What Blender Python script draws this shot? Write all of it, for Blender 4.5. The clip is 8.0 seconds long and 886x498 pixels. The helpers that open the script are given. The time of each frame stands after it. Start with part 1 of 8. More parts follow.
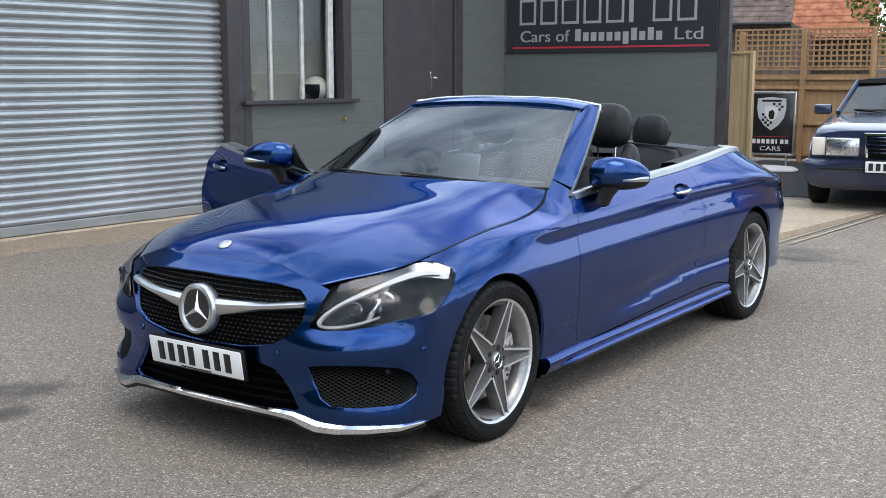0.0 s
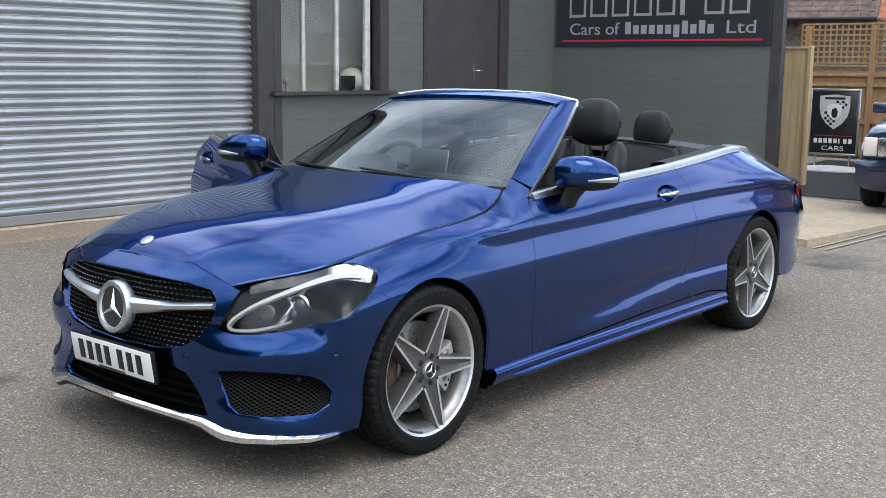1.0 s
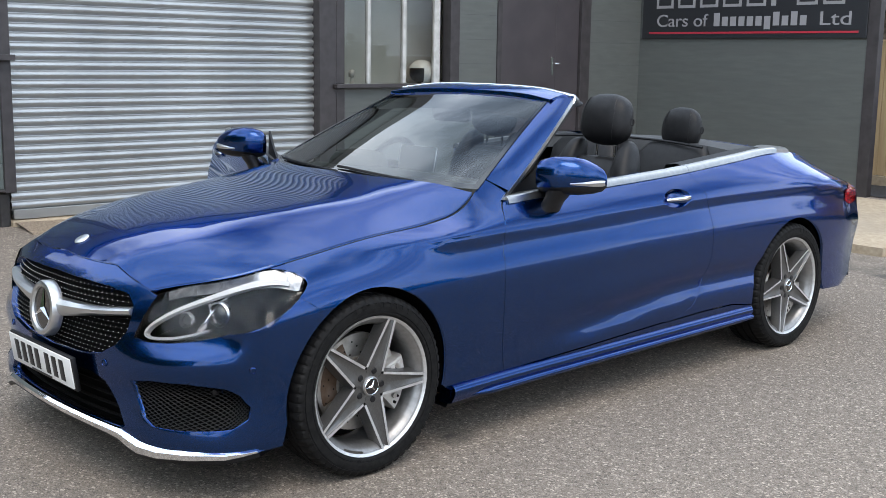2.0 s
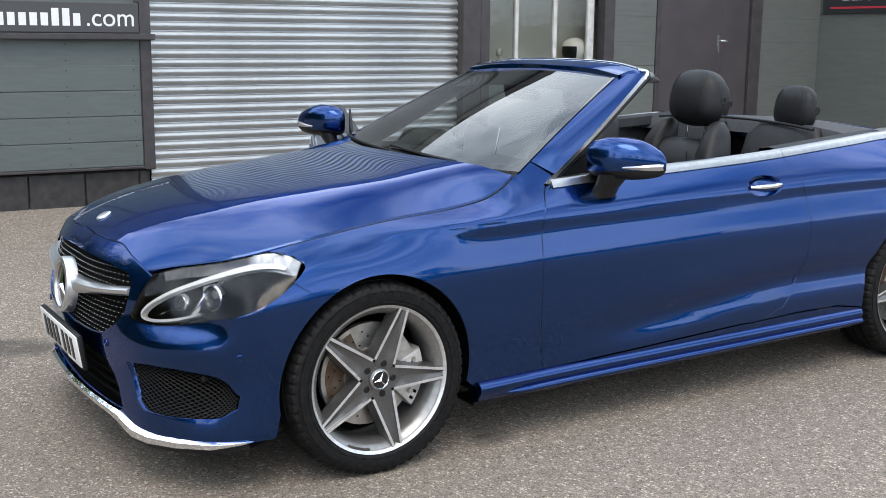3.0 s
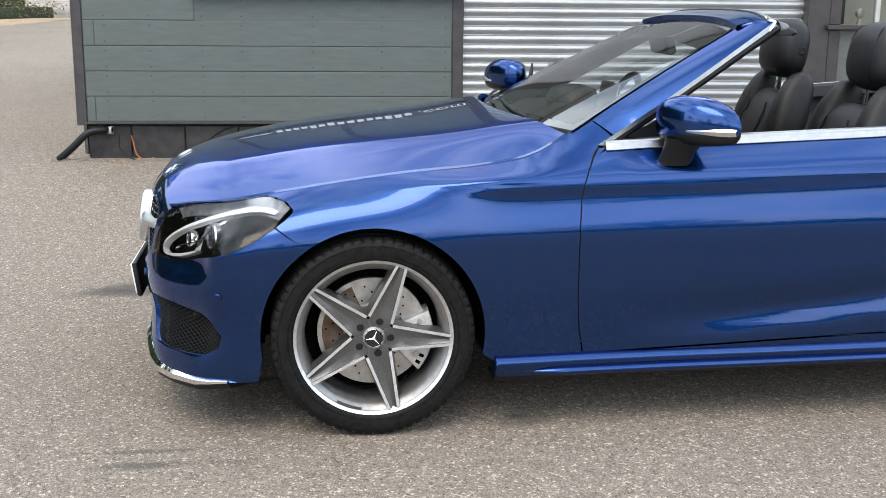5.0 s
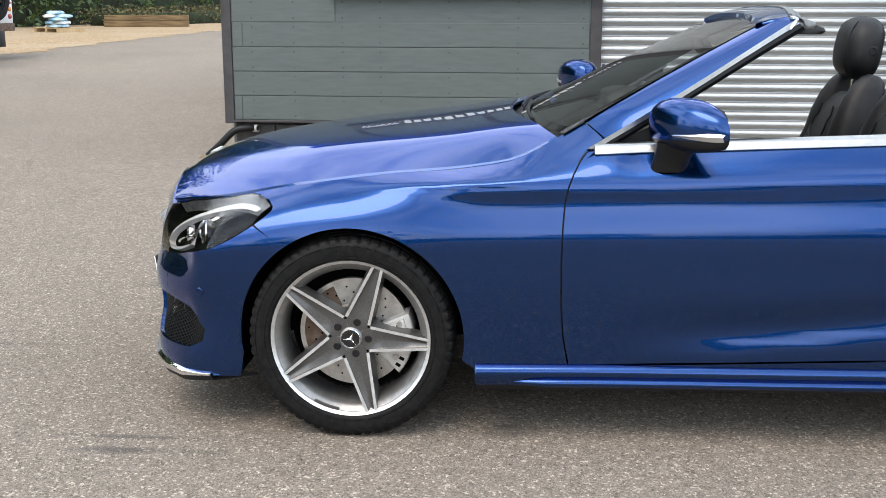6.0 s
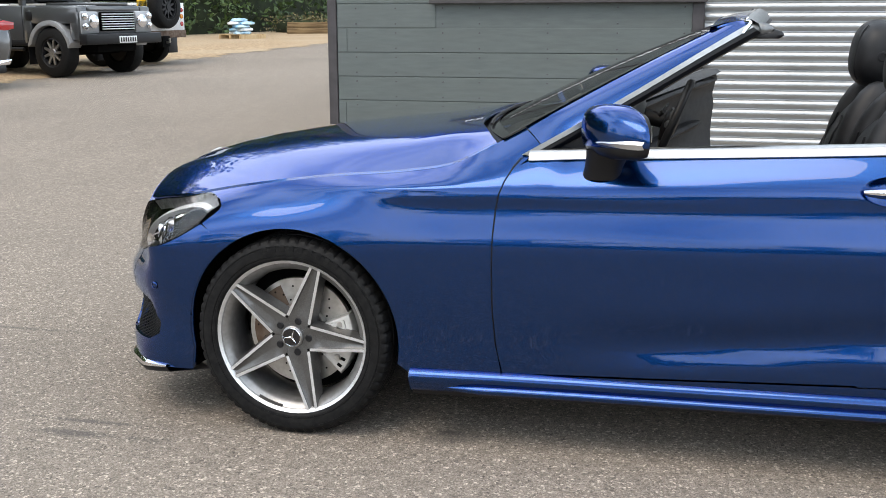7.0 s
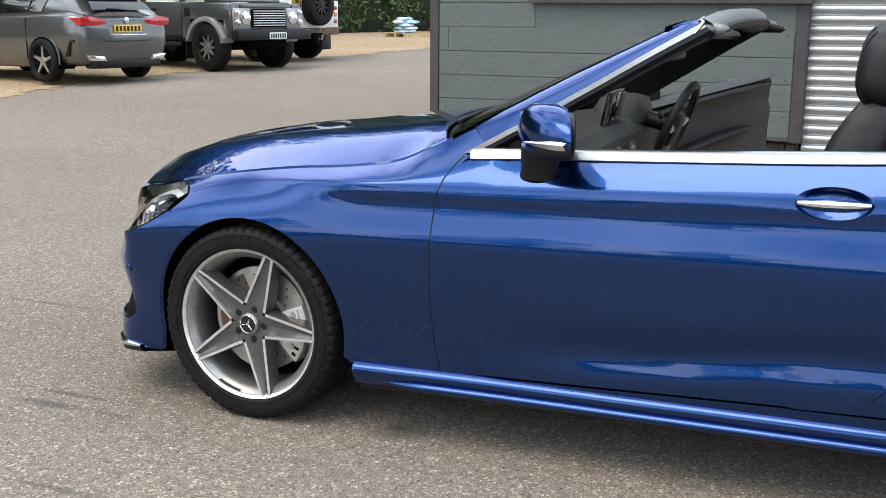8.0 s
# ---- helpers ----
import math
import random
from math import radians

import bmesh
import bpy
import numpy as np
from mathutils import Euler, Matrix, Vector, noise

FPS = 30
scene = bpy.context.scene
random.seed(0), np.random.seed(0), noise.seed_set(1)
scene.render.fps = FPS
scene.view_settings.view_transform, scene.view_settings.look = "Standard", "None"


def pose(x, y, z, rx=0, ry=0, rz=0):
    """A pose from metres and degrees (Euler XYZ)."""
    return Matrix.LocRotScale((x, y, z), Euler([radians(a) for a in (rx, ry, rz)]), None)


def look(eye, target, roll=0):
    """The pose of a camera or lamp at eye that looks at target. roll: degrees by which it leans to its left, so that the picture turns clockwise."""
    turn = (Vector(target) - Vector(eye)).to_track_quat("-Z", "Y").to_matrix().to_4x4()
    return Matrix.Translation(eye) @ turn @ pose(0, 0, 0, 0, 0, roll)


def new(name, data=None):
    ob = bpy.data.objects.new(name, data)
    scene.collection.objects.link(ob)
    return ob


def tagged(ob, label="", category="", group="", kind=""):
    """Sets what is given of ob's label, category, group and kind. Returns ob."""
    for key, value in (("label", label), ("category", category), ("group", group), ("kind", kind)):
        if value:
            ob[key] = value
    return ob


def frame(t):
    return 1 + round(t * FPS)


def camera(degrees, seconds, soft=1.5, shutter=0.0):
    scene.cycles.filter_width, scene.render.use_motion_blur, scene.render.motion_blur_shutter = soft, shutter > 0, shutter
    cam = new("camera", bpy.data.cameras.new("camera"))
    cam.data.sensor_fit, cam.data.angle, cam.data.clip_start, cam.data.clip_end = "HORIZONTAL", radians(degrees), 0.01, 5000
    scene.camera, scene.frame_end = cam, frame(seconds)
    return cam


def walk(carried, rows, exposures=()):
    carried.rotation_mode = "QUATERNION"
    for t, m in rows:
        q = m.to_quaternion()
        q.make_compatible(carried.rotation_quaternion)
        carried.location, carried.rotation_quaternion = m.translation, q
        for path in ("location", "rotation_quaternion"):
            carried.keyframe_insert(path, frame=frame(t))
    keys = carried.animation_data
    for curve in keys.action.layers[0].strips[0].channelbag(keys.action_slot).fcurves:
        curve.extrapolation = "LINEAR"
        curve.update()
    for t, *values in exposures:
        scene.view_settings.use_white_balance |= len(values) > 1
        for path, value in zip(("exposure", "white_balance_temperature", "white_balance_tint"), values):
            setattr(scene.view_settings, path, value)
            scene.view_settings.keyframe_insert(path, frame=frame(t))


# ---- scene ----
cam = camera(43.2, 8.0, soft=0.7)
PATH = [
    (0, (3.297, -3.752, 1.501), (2.145, -2.147, 1.189), 0.0),
    (0.5, (3.51, -3.479, 1.527), (2.3, -1.92, 1.203), 0.6),
    (1, (3.626, -3.163, 1.498), (2.348, -1.659, 1.173), 0.6),
    (1.2, (3.668, -3.036, 1.516), (2.364, -1.556, 1.185), 0.8),
    (2.3, (3.946, -2.235, 1.487), (2.44, -0.966, 1.141), 0.7),
    (2.5, (3.977, -2.097, 1.474), (2.426, -0.885, 1.121), 0.6),
    (3, (4.051, -1.744, 1.474), (2.386, -0.7, 1.098), 0.5),
    (3.5, (4.186, -1.359, 1.471), (2.422, -0.507, 1.069), 0.5),
    (4, (4.25, -0.993, 1.454), (2.407, -0.345, 1.025), 0.5),
    (4.5, (4.299, -0.599, 1.441), (2.4, -0.155, 0.995), 0.4),
    (5, (4.334, -0.226, 1.401), (2.398, 0.025, 0.965), 0.5),
    (5.2, (4.323, -0.082, 1.395), (2.379, 0.087, 0.956), 0.5),
    (6.3, (4.271, 0.791, 1.39), (2.334, 0.539, 0.961), -0.2),
    (6.5, (4.25, 0.944, 1.379), (2.323, 0.626, 0.952), -0.3),
    (7, (4.168, 1.339, 1.384), (2.272, 0.862, 0.962), -0.3),
    (7.5, (4.069, 1.722, 1.384), (2.218, 1.093, 0.962), -0.1),
    (8, (3.937, 2.025, 1.371), (2.141, 1.252, 0.95), 0.3),
]
walk(cam, [(t, look(eye, target, roll)) for t, eye, target, roll in PATH], exposures=[(0.0, -0.15, 6950, 13), (1.0, -0.15, 6950, 13), (2.5, -0.06, 7150, 14), (3.5, 0.07, 7350, 14), (5.0, 0.22, 7500, 14), (6.5, 0.13, 7550, 14), (8.0, 0.09, 7550, 14)])

# ---- world, sun and exposure ----
world = bpy.data.worlds.new("world")
scene.world = world
world.use_nodes = True
wn, wl = world.node_tree.nodes, world.node_tree.links
wn.clear()
sky = wn.new("ShaderNodeTexSky")
sky.sky_type = "NISHITA"
sky.sun_disc = False
sky.sun_elevation, sky.sun_rotation = radians(58), radians(117)
sky.air_density, sky.dust_density = 1.0, 2.0
cloud = wn.new("ShaderNodeTexNoise")
cloud.inputs["Scale"].default_value = 2.6
cloud.inputs["Detail"].default_value = 7
cloud.inputs["Roughness"].default_value = 0.55
cloud.inputs["Distortion"].default_value = 0.4
ramp = wn.new("ShaderNodeValToRGB")
ramp.color_ramp.elements[0].position, ramp.color_ramp.elements[1].position = 0.30, 0.52
tone = wn.new("ShaderNodeValToRGB")
tone.color_ramp.elements[0].position, tone.color_ramp.elements[0].color = 0.38, (8.6, 12.2, 17.0, 1)
tone.color_ramp.elements[1].position, tone.color_ramp.elements[1].color = 0.66, (19.5, 23.0, 27.0, 1)
mixw = wn.new("ShaderNodeMixRGB")
back = wn.new("ShaderNodeBackground")
back.inputs["Strength"].default_value = 0.132
outw = wn.new("ShaderNodeOutputWorld")
wl.new(cloud.outputs["Fac"], ramp.inputs["Fac"])
wl.new(cloud.outputs["Fac"], tone.inputs["Fac"])
wl.new(ramp.outputs["Color"], mixw.inputs["Fac"])
wl.new(sky.outputs["Color"], mixw.inputs["Color1"])
wl.new(tone.outputs["Color"], mixw.inputs["Color2"])
wl.new(mixw.outputs["Color"], back.inputs["Color"])
wl.new(back.outputs["Background"], outw.inputs["Surface"])

sun_data = bpy.data.lights.new("sun", "SUN")
sun_data.energy, sun_data.angle, sun_data.color = 1.7, radians(35), (1.0, 0.93, 0.84)
sun = new("sun", sun_data)
sun.matrix_world = look((5, -2.5, 9), (0, 0, 0))
scene.view_settings.exposure = 0.5


# ---- materials ----
def material(name, color=(0.5, 0.5, 0.5), rough=0.5, metal=0.0, coat=0.0, spec=0.5):
    m = bpy.data.materials.new(name)
    m.use_nodes = True
    b = m.node_tree.nodes["Principled BSDF"]
    b.inputs["Base Color"].default_value = (*color, 1)
    b.inputs["Roughness"].default_value = rough
    b.inputs["Metallic"].default_value = metal
    b.inputs["Coat Weight"].default_value = coat
    b.inputs["Coat Roughness"].default_value = 0.02
    b.inputs["Specular IOR Level"].default_value = spec
    return m


def node(m, kind, **values):
    n = m.node_tree.nodes.new(kind)
    for key, value in values.items():
        n.inputs[key.replace("_", " ")].default_value = value
    return n


def coords(m, generated=False):
    return m.node_tree.nodes.new("ShaderNodeTexCoord").outputs["Generated" if generated else "Object"]


def speckle(m, c1, c2, scale, detail=6, lo=0.35, hi=0.65, second=None, bump=0.0, stretch=(1, 1, 1), bump_scale=None):
    """Two-tone noise in the base colour, an optional second coarse tone over it, and bump."""
    t, b = m.node_tree, m.node_tree.nodes["Principled BSDF"]
    mp = t.nodes.new("ShaderNodeMapping")
    mp.inputs["Scale"].default_value = stretch
    t.links.new(coords(m), mp.inputs["Vector"])
    n = node(m, "ShaderNodeTexNoise", Scale=scale, Detail=detail)
    t.links.new(mp.outputs["Vector"], n.inputs["Vector"])
    r = t.nodes.new("ShaderNodeValToRGB")
    r.color_ramp.elements[0].position, r.color_ramp.elements[0].color = lo, (*c1, 1)
    r.color_ramp.elements[1].position, r.color_ramp.elements[1].color = hi, (*c2, 1)
    t.links.new(n.outputs["Fac"], r.inputs["Fac"])
    out = r.outputs["Color"]
    if second:
        s2, amount, tint = second
        n2 = node(m, "ShaderNodeTexNoise", Scale=s2, Detail=5)
        t.links.new(mp.outputs["Vector"], n2.inputs["Vector"])
        r2 = t.nodes.new("ShaderNodeValToRGB")
        r2.color_ramp.elements[0].position, r2.color_ramp.elements[0].color = 0.42, (0, 0, 0, 1)
        r2.color_ramp.elements[1].position, r2.color_ramp.elements[1].color = 0.66, (amount, amount, amount, 1)
        t.links.new(n2.outputs["Fac"], r2.inputs["Fac"])
        mx = t.nodes.new("ShaderNodeMixRGB")
        mx.inputs["Color2"].default_value = (*tint, 1)
        t.links.new(r2.outputs["Color"], mx.inputs["Fac"])
        t.links.new(out, mx.inputs["Color1"])
        out = mx.outputs["Color"]
    t.links.new(out, b.inputs["Base Color"])
    if bump:
        bn = node(m, "ShaderNodeBump", Strength=bump, Distance=0.01)
        if bump_scale:
            n = node(m, "ShaderNodeTexNoise", Scale=bump_scale, Detail=4)
            t.links.new(mp.outputs["Vector"], n.inputs["Vector"])
        t.links.new(n.outputs["Fac"], bn.inputs["Height"])
        t.links.new(bn.outputs["Normal"], b.inputs["Normal"])
    return m


PAINT = material("blue_paint", (0.0010, 0.038, 0.160), 0.25, 1.0, 1.0)
speckle(PAINT, (0.0008, 0.035, 0.146), (0.0012, 0.041, 0.174), 900, 2)
PAINT.node_tree.nodes["Principled BSDF"].inputs["Coat Roughness"].default_value = 0.01
PAINT.node_tree.nodes["Principled BSDF"].inputs["Coat IOR"].default_value = 1.43
PAINT.node_tree.nodes["Principled BSDF"].inputs["Specular Tint"].default_value = (0.06, 0.50, 1.0, 1)
BLACK = material("black_plastic", (0.005, 0.005, 0.006), 0.45, 0, 0, 0.35)
MESHBLACK = material("mesh_black", (0.0022, 0.0022, 0.0024), 0.5, 0, 0, 0.25)
GLOSSBLACK = material("gloss_black", (0.006, 0.006, 0.007), 0.06, 0, 0.5)
DARK = material("dark_void", (0.002, 0.002, 0.002), 0.9, 0, 0, 0.1)
CHROME = material("chrome", (0.86, 0.87, 0.88), 0.06, 1.0)
SATIN = material("satin_silver", (0.62, 0.63, 0.64), 0.34, 1.0)
DARKSATIN = speckle(material("dark_satin_metal", rough=0.4, metal=0.9), (0.15, 0.155, 0.155), (0.21, 0.215, 0.215), 60, 3)
HEADSILVER = speckle(material("brushed_latch_silver", rough=0.42, metal=0.9), (0.24, 0.25, 0.25), (0.31, 0.32, 0.32), 80, 3)
DASHGREY = speckle(material("dash_top_grey", rough=0.5), (0.055, 0.061, 0.060), (0.075, 0.081, 0.080), 30, 5, bump=0.1, bump_scale=500)
ALLOY = material("machined_alloy", (0.60, 0.60, 0.61), 0.42, 0.85)
speckle(ALLOY, (0.62, 0.62, 0.62), (0.72, 0.72, 0.72), 60, 3)
ALLOYGREY = material("grey_alloy_paint", (0.17, 0.166, 0.162), 0.38, 0.7, 0.3)
speckle(ALLOYGREY, (0.10, 0.098, 0.096), (0.13, 0.127, 0.124), 220, 3)
BARREL = speckle(material("satin_grey_alloy", rough=0.40, metal=0.8, coat=0.2), (0.25, 0.246, 0.24), (0.31, 0.305, 0.30), 45, 4)
POLISHED = speckle(material("polished_aluminium", rough=0.30, metal=1.0), (0.41, 0.41, 0.405), (0.47, 0.47, 0.465), 40, 3)
RUBBER = speckle(material("tyre_rubber", rough=0.62, spec=0.16), (0.004, 0.004, 0.0044), (0.011, 0.0108, 0.0105), 55, 6, bump=0.2)
STEEL = speckle(material("brake_steel", rough=0.38, metal=0.9), (0.42, 0.40, 0.37), (0.58, 0.56, 0.53), 30, 5)
CALIPER = speckle(material("silver_caliper", rough=0.4, metal=0.5), (0.46, 0.445, 0.42), (0.60, 0.585, 0.56), 25, 5)
RUST = speckle(material("rusty_steel", rough=0.7, metal=0.3), (0.10, 0.055, 0.03), (0.17, 0.12, 0.09), 22, 5)
LEATHER = speckle(material("black_leather", rough=0.46, spec=0.30), (0.008, 0.008, 0.009), (0.013, 0.013, 0.014), 30, 5, bump=0.12, bump_scale=420)
TRIMGREY = speckle(material("grey_interior_trim", rough=0.6), (0.036, 0.037, 0.039), (0.048, 0.050, 0.052), 30, 5, bump=0.1, bump_scale=500)
FABRIC = speckle(material("black_fabric", rough=0.9), (0.010, 0.010, 0.011), (0.020, 0.020, 0.021), 120, 5, bump=0.3)
SCREEN = material("dark_display", (0.01, 0.011, 0.012), 0.05, 0, 0.5)


def glass(name, color=(1, 1, 1), rough=0.0, see=0.9, ior=1.5):
    m = bpy.data.materials.new(name)
    m.use_nodes = True
    t = m.node_tree
    t.nodes.clear()
    out = t.nodes.new("ShaderNodeOutputMaterial")
    mix = t.nodes.new("ShaderNodeMixShader")
    clear = t.nodes.new("ShaderNodeBsdfTransparent")
    clear.inputs["Color"].default_value = (*[c * see for c in color], 1)
    gloss = t.nodes.new("ShaderNodeBsdfGlossy")
    gloss.inputs["Roughness"].default_value = rough
    fr = t.nodes.new("ShaderNodeFresnel")
    fr.inputs["IOR"].default_value = ior
    t.links.new(fr.outputs["Fac"], mix.inputs["Fac"])
    t.links.new(clear.outputs["BSDF"], mix.inputs[1])
    t.links.new(gloss.outputs["BSDF"], mix.inputs[2])
    t.links.new(mix.outputs["Shader"], out.inputs["Surface"])
    return m


GLASS = glass("windscreen_glass", (0.86, 0.93, 0.92), 0.0, 0.80, 1.9)
LENS = glass("lamp_lens", (1, 1, 1), 0.0, 0.97, 1.42)
WINDOW_GLASS = glass("window_glass", (0.9, 0.95, 0.93), 0.0, 0.85)
WHITE_LAMP = material("white_lamp_trim", (0.70, 0.71, 0.73), 0.15)
REFLECTOR = material("lamp_reflector", (0.8, 0.8, 0.82), 0.2, 1.0)
BEZEL = speckle(material("fluted_lamp_bezel", rough=0.28, metal=0.9), (0.27, 0.28, 0.29), (0.46, 0.47, 0.48), 60, 3, bump=0.25, stretch=(1, 1, 0.2))
RED_LAMP = material("red_lamp", (0.45, 0.012, 0.015), 0.12, 0, 1.0)
AMBER = material("amber_lamp", (0.8, 0.25, 0.02), 0.15, 0, 1.0)
PLATE_WHITE = material("white_plate", (0.78, 0.78, 0.76), 0.3, 0, 0.3)
PLATE_YELLOW = material("yellow_plate", (0.85, 0.50, 0.015), 0.3, 0, 0.3)
INK = material("black_ink", (0.01, 0.01, 0.011), 0.4)


# ---- mesh tools ----
def curve1(xs, ys):
    """A smooth function of one number through the given stations."""
    n = len(xs)
    sl = [(ys[i + 1] - ys[i]) / (xs[i + 1] - xs[i]) for i in range(n - 1)]
    tg = [sl[0]] + [(sl[i - 1] * (xs[i + 1] - xs[i]) + sl[i] * (xs[i] - xs[i - 1])) / (xs[i + 1] - xs[i - 1]) for i in range(1, n - 1)] + [sl[-1]]

    def value(x):
        if x <= xs[0]:
            return ys[0] + tg[0] * (x - xs[0])
        if x >= xs[-1]:
            return ys[-1] + tg[-1] * (x - xs[-1])
        i = 0
        while x > xs[i + 1]:
            i += 1
        h = xs[i + 1] - xs[i]
        t = (x - xs[i]) / h
        t2, t3 = t * t, t * t * t
        return (2 * t3 - 3 * t2 + 1) * ys[i] + (t3 - 2 * t2 + t) * h * tg[i] + (3 * t2 - 2 * t3) * ys[i + 1] + (t3 - t2) * h * tg[i + 1]

    return value


def curve_nd(ts, points):
    """A smooth path through points at the stations ts."""
    fs = [curve1(ts, [p[k] for p in points]) for k in range(len(points[0]))]
    return lambda t: tuple(f(t) for f in fs)


def mesh_object(name, verts, faces, mat, parent=None, label="", smooth=True, normals=None, mats=None, index=None):
    me = bpy.data.meshes.new(name)
    me.from_pydata([tuple(v) for v in verts], [], faces)
    for mm in (mats or [mat]):
        me.materials.append(mm)
    if index:
        me.polygons.foreach_set("material_index", index)
    me.polygons.foreach_set("use_smooth", [smooth] * len(me.polygons))
    me.update()
    if normals:
        me.normals_split_custom_set_from_vertices(normals)
    ob = new(name, me)
    if parent:
        ob.parent = parent
    if label:
        ob["label"] = label
    return ob


def part(name, bm, mat, parent=None, label="", smooth=True, flat_angle=None):
    """Links a bmesh as one mesh object under a thing or a part."""
    me = bpy.data.meshes.new(name)
    bm.normal_update()
    for fc in bm.faces:
        fc.smooth = smooth
    if smooth:
        for e in bm.edges:
            if len(e.link_faces) == 2 and e.calc_face_angle(0) > radians(flat_angle or 38):
                e.smooth = False
    bm.to_mesh(me)
    bm.free()
    me.materials.append(mat)
    ob = new(name, me)
    if parent:
        ob.parent = parent
    if label:
        ob["label"] = label
    return ob


def empty(name, label, category, m=None, group="", kind=""):
    ob = new(name)
    if m is not None:
        ob.matrix_world = m
    return tagged(ob, label, category, group, kind)


def add_box(bm, lo, hi, bevel=0.0, m=None, segments=2):
    size = [hi[k] - lo[k] for k in range(3)]
    mid = [(hi[k] + lo[k]) / 2 for k in range(3)]
    mat = Matrix.Translation(mid) @ Matrix.Diagonal((*size, 1))
    if m is not None:
        mat = m @ mat
    vs = bmesh.ops.create_cube(bm, size=1, matrix=mat)["verts"]
    if bevel:
        es = list({e for v in vs for e in v.link_edges})
        bmesh.ops.bevel(bm, geom=es, offset=bevel, segments=segments, affect="EDGES", profile=0.5)
    return bm


def box(lo, hi, bevel=0.0, m=None, segments=2):
    return add_box(bmesh.new(), lo, hi, bevel, m, segments)


def add_grid(bm, rows, close_u=False, close_v=False, cap=False):
    """Skins rows of points."""
    vs = [[bm.verts.new(p) for p in r] for r in rows]
    nr, nc = len(vs), len(vs[0])
    for i in range(nr if close_v else nr - 1):
        for j in range(nc if close_u else nc - 1):
            a, b = vs[i], vs[(i + 1) % nr]
            q = [a[j], a[(j + 1) % nc], b[(j + 1) % nc], b[j]]
            if len(set(q)) == 4:
                bm.faces.new(q)
    if cap:
        bm.faces.new(list(reversed(vs[0])))
        bm.faces.new(vs[-1])
    return bm


def recalc(bm):
    bmesh.ops.remove_doubles(bm, verts=bm.verts, dist=1e-6)
    bmesh.ops.recalc_face_normals(bm, faces=bm.faces)
    return bm


def lathe(profile, segs=48, bm=None, m=None, closed=False):
    """Turns a profile of (radius, x) about the x axis."""
    bm = bm or bmesh.new()
    m = m or Matrix()
    rows = [[m @ Vector((x, r * math.cos(2 * math.pi * k / segs), r * math.sin(2 * math.pi * k / segs))) for k in range(segs)] for r, x in profile]
    add_grid(bm, rows, close_u=True, close_v=closed)
    return bm


def tube(points, radius, segs=8, bm=None, cap=True, flat=1.0):
    """A round bar along points; radius a number or one per point."""
    bm = bm or bmesh.new()
    pts = [Vector(p) for p in points]
    rows = []
    up = None
    for i, p in enumerate(pts):
        d = (pts[min(i + 1, len(pts) - 1)] - pts[max(i - 1, 0)]).normalized()
        if up is None:
            up = Vector((0, 0, 1)) if abs(d.z) < 0.9 else Vector((1, 0, 0))
        side = d.cross(up).normalized()
        up = side.cross(d).normalized()
        r = radius[i] if isinstance(radius, (list, tuple)) else radius
        rows.append([p + side * (r * math.cos(2 * math.pi * k / segs)) + up * (r * flat * math.sin(2 * math.pi * k / segs)) for k in range(segs)])
    add_grid(bm, rows, close_u=True, cap=cap)
    return recalc(bm)


def spline_points(points, n):
    f = curve_nd(list(range(len(points))), points)
    return [f(i * (len(points) - 1) / (n - 1)) for i in range(n)]


def prism(outline, axis, lo, hi, bm=None, bevel=0.0, m=None):
    """Pushes a flat outline from lo to hi along an axis; the outline gives the two other axes in order."""
    bm = bm or bmesh.new()

    def at(p, d):
        q = [p[0], p[1]]
        q.insert(axis, d)
        return (m @ Vector(q)) if m is not None else Vector(q)

    a = [bm.verts.new(at(p, lo)) for p in outline]
    b = [bm.verts.new(at(p, hi)) for p in outline]
    n = len(outline)
    fs = [bm.faces.new(a), bm.faces.new(list(reversed(b)))]
    for i in range(n):
        fs.append(bm.faces.new([a[(i + 1) % n], a[i], b[i], b[(i + 1) % n]]))
    bmesh.ops.recalc_face_normals(bm, faces=fs)
    if bevel:
        es = list({e for f in fs[:2] for e in f.edges})
        bmesh.ops.bevel(bm, geom=es, offset=bevel, segments=2, affect="EDGES", profile=0.5)
    return bm


def blob(bm, rings, segs=20, power=2.4, m=None):
    """A soft body of stacked rounded rings (cx, cy, cz, half width x, half depth y), for cushions and covers."""
    m = m or Matrix()
    rows = []
    for cx, cy, cz, hx, hy in rings:
        row = []
        for k in range(segs):
            a = 2 * math.pi * k / segs
            c, s = math.cos(a), math.sin(a)
            row.append(m @ Vector((cx + hx * math.copysign(abs(c) ** (2 / power), c), cy + hy * math.copysign(abs(s) ** (2 / power), s), cz)))
        rows.append(row)
    add_grid(bm, rows, close_u=True, cap=True)
    return bm


def dense(poly, step):
    out = []
    for i, p in enumerate(poly):
        q = poly[(i + 1) % len(poly)]
        n = max(1, int(math.hypot(q[0] - p[0], q[1] - p[1]) / step))
        out += [(p[0] + (q[0] - p[0]) * k / n, p[1] + (q[1] - p[1]) * k / n) for k in range(n)]
    return out


def clip_half(poly, axis, value, sign):
    out = []
    n = len(poly)
    for i in range(n):
        p, q = poly[i], poly[(i + 1) % n]
        dp, dq = sign * (p[axis] - value), sign * (q[axis] - value)
        if dp >= 0:
            out.append(p)
        if (dp > 0 and dq < 0) or (dp < 0 and dq > 0):
            k = dp / (dp - dq)
            o = value
            r = p[1 - axis] + (q[1 - axis] - p[1 - axis]) * k
            out.append((o, r) if axis == 0 else (r, o))
    return out


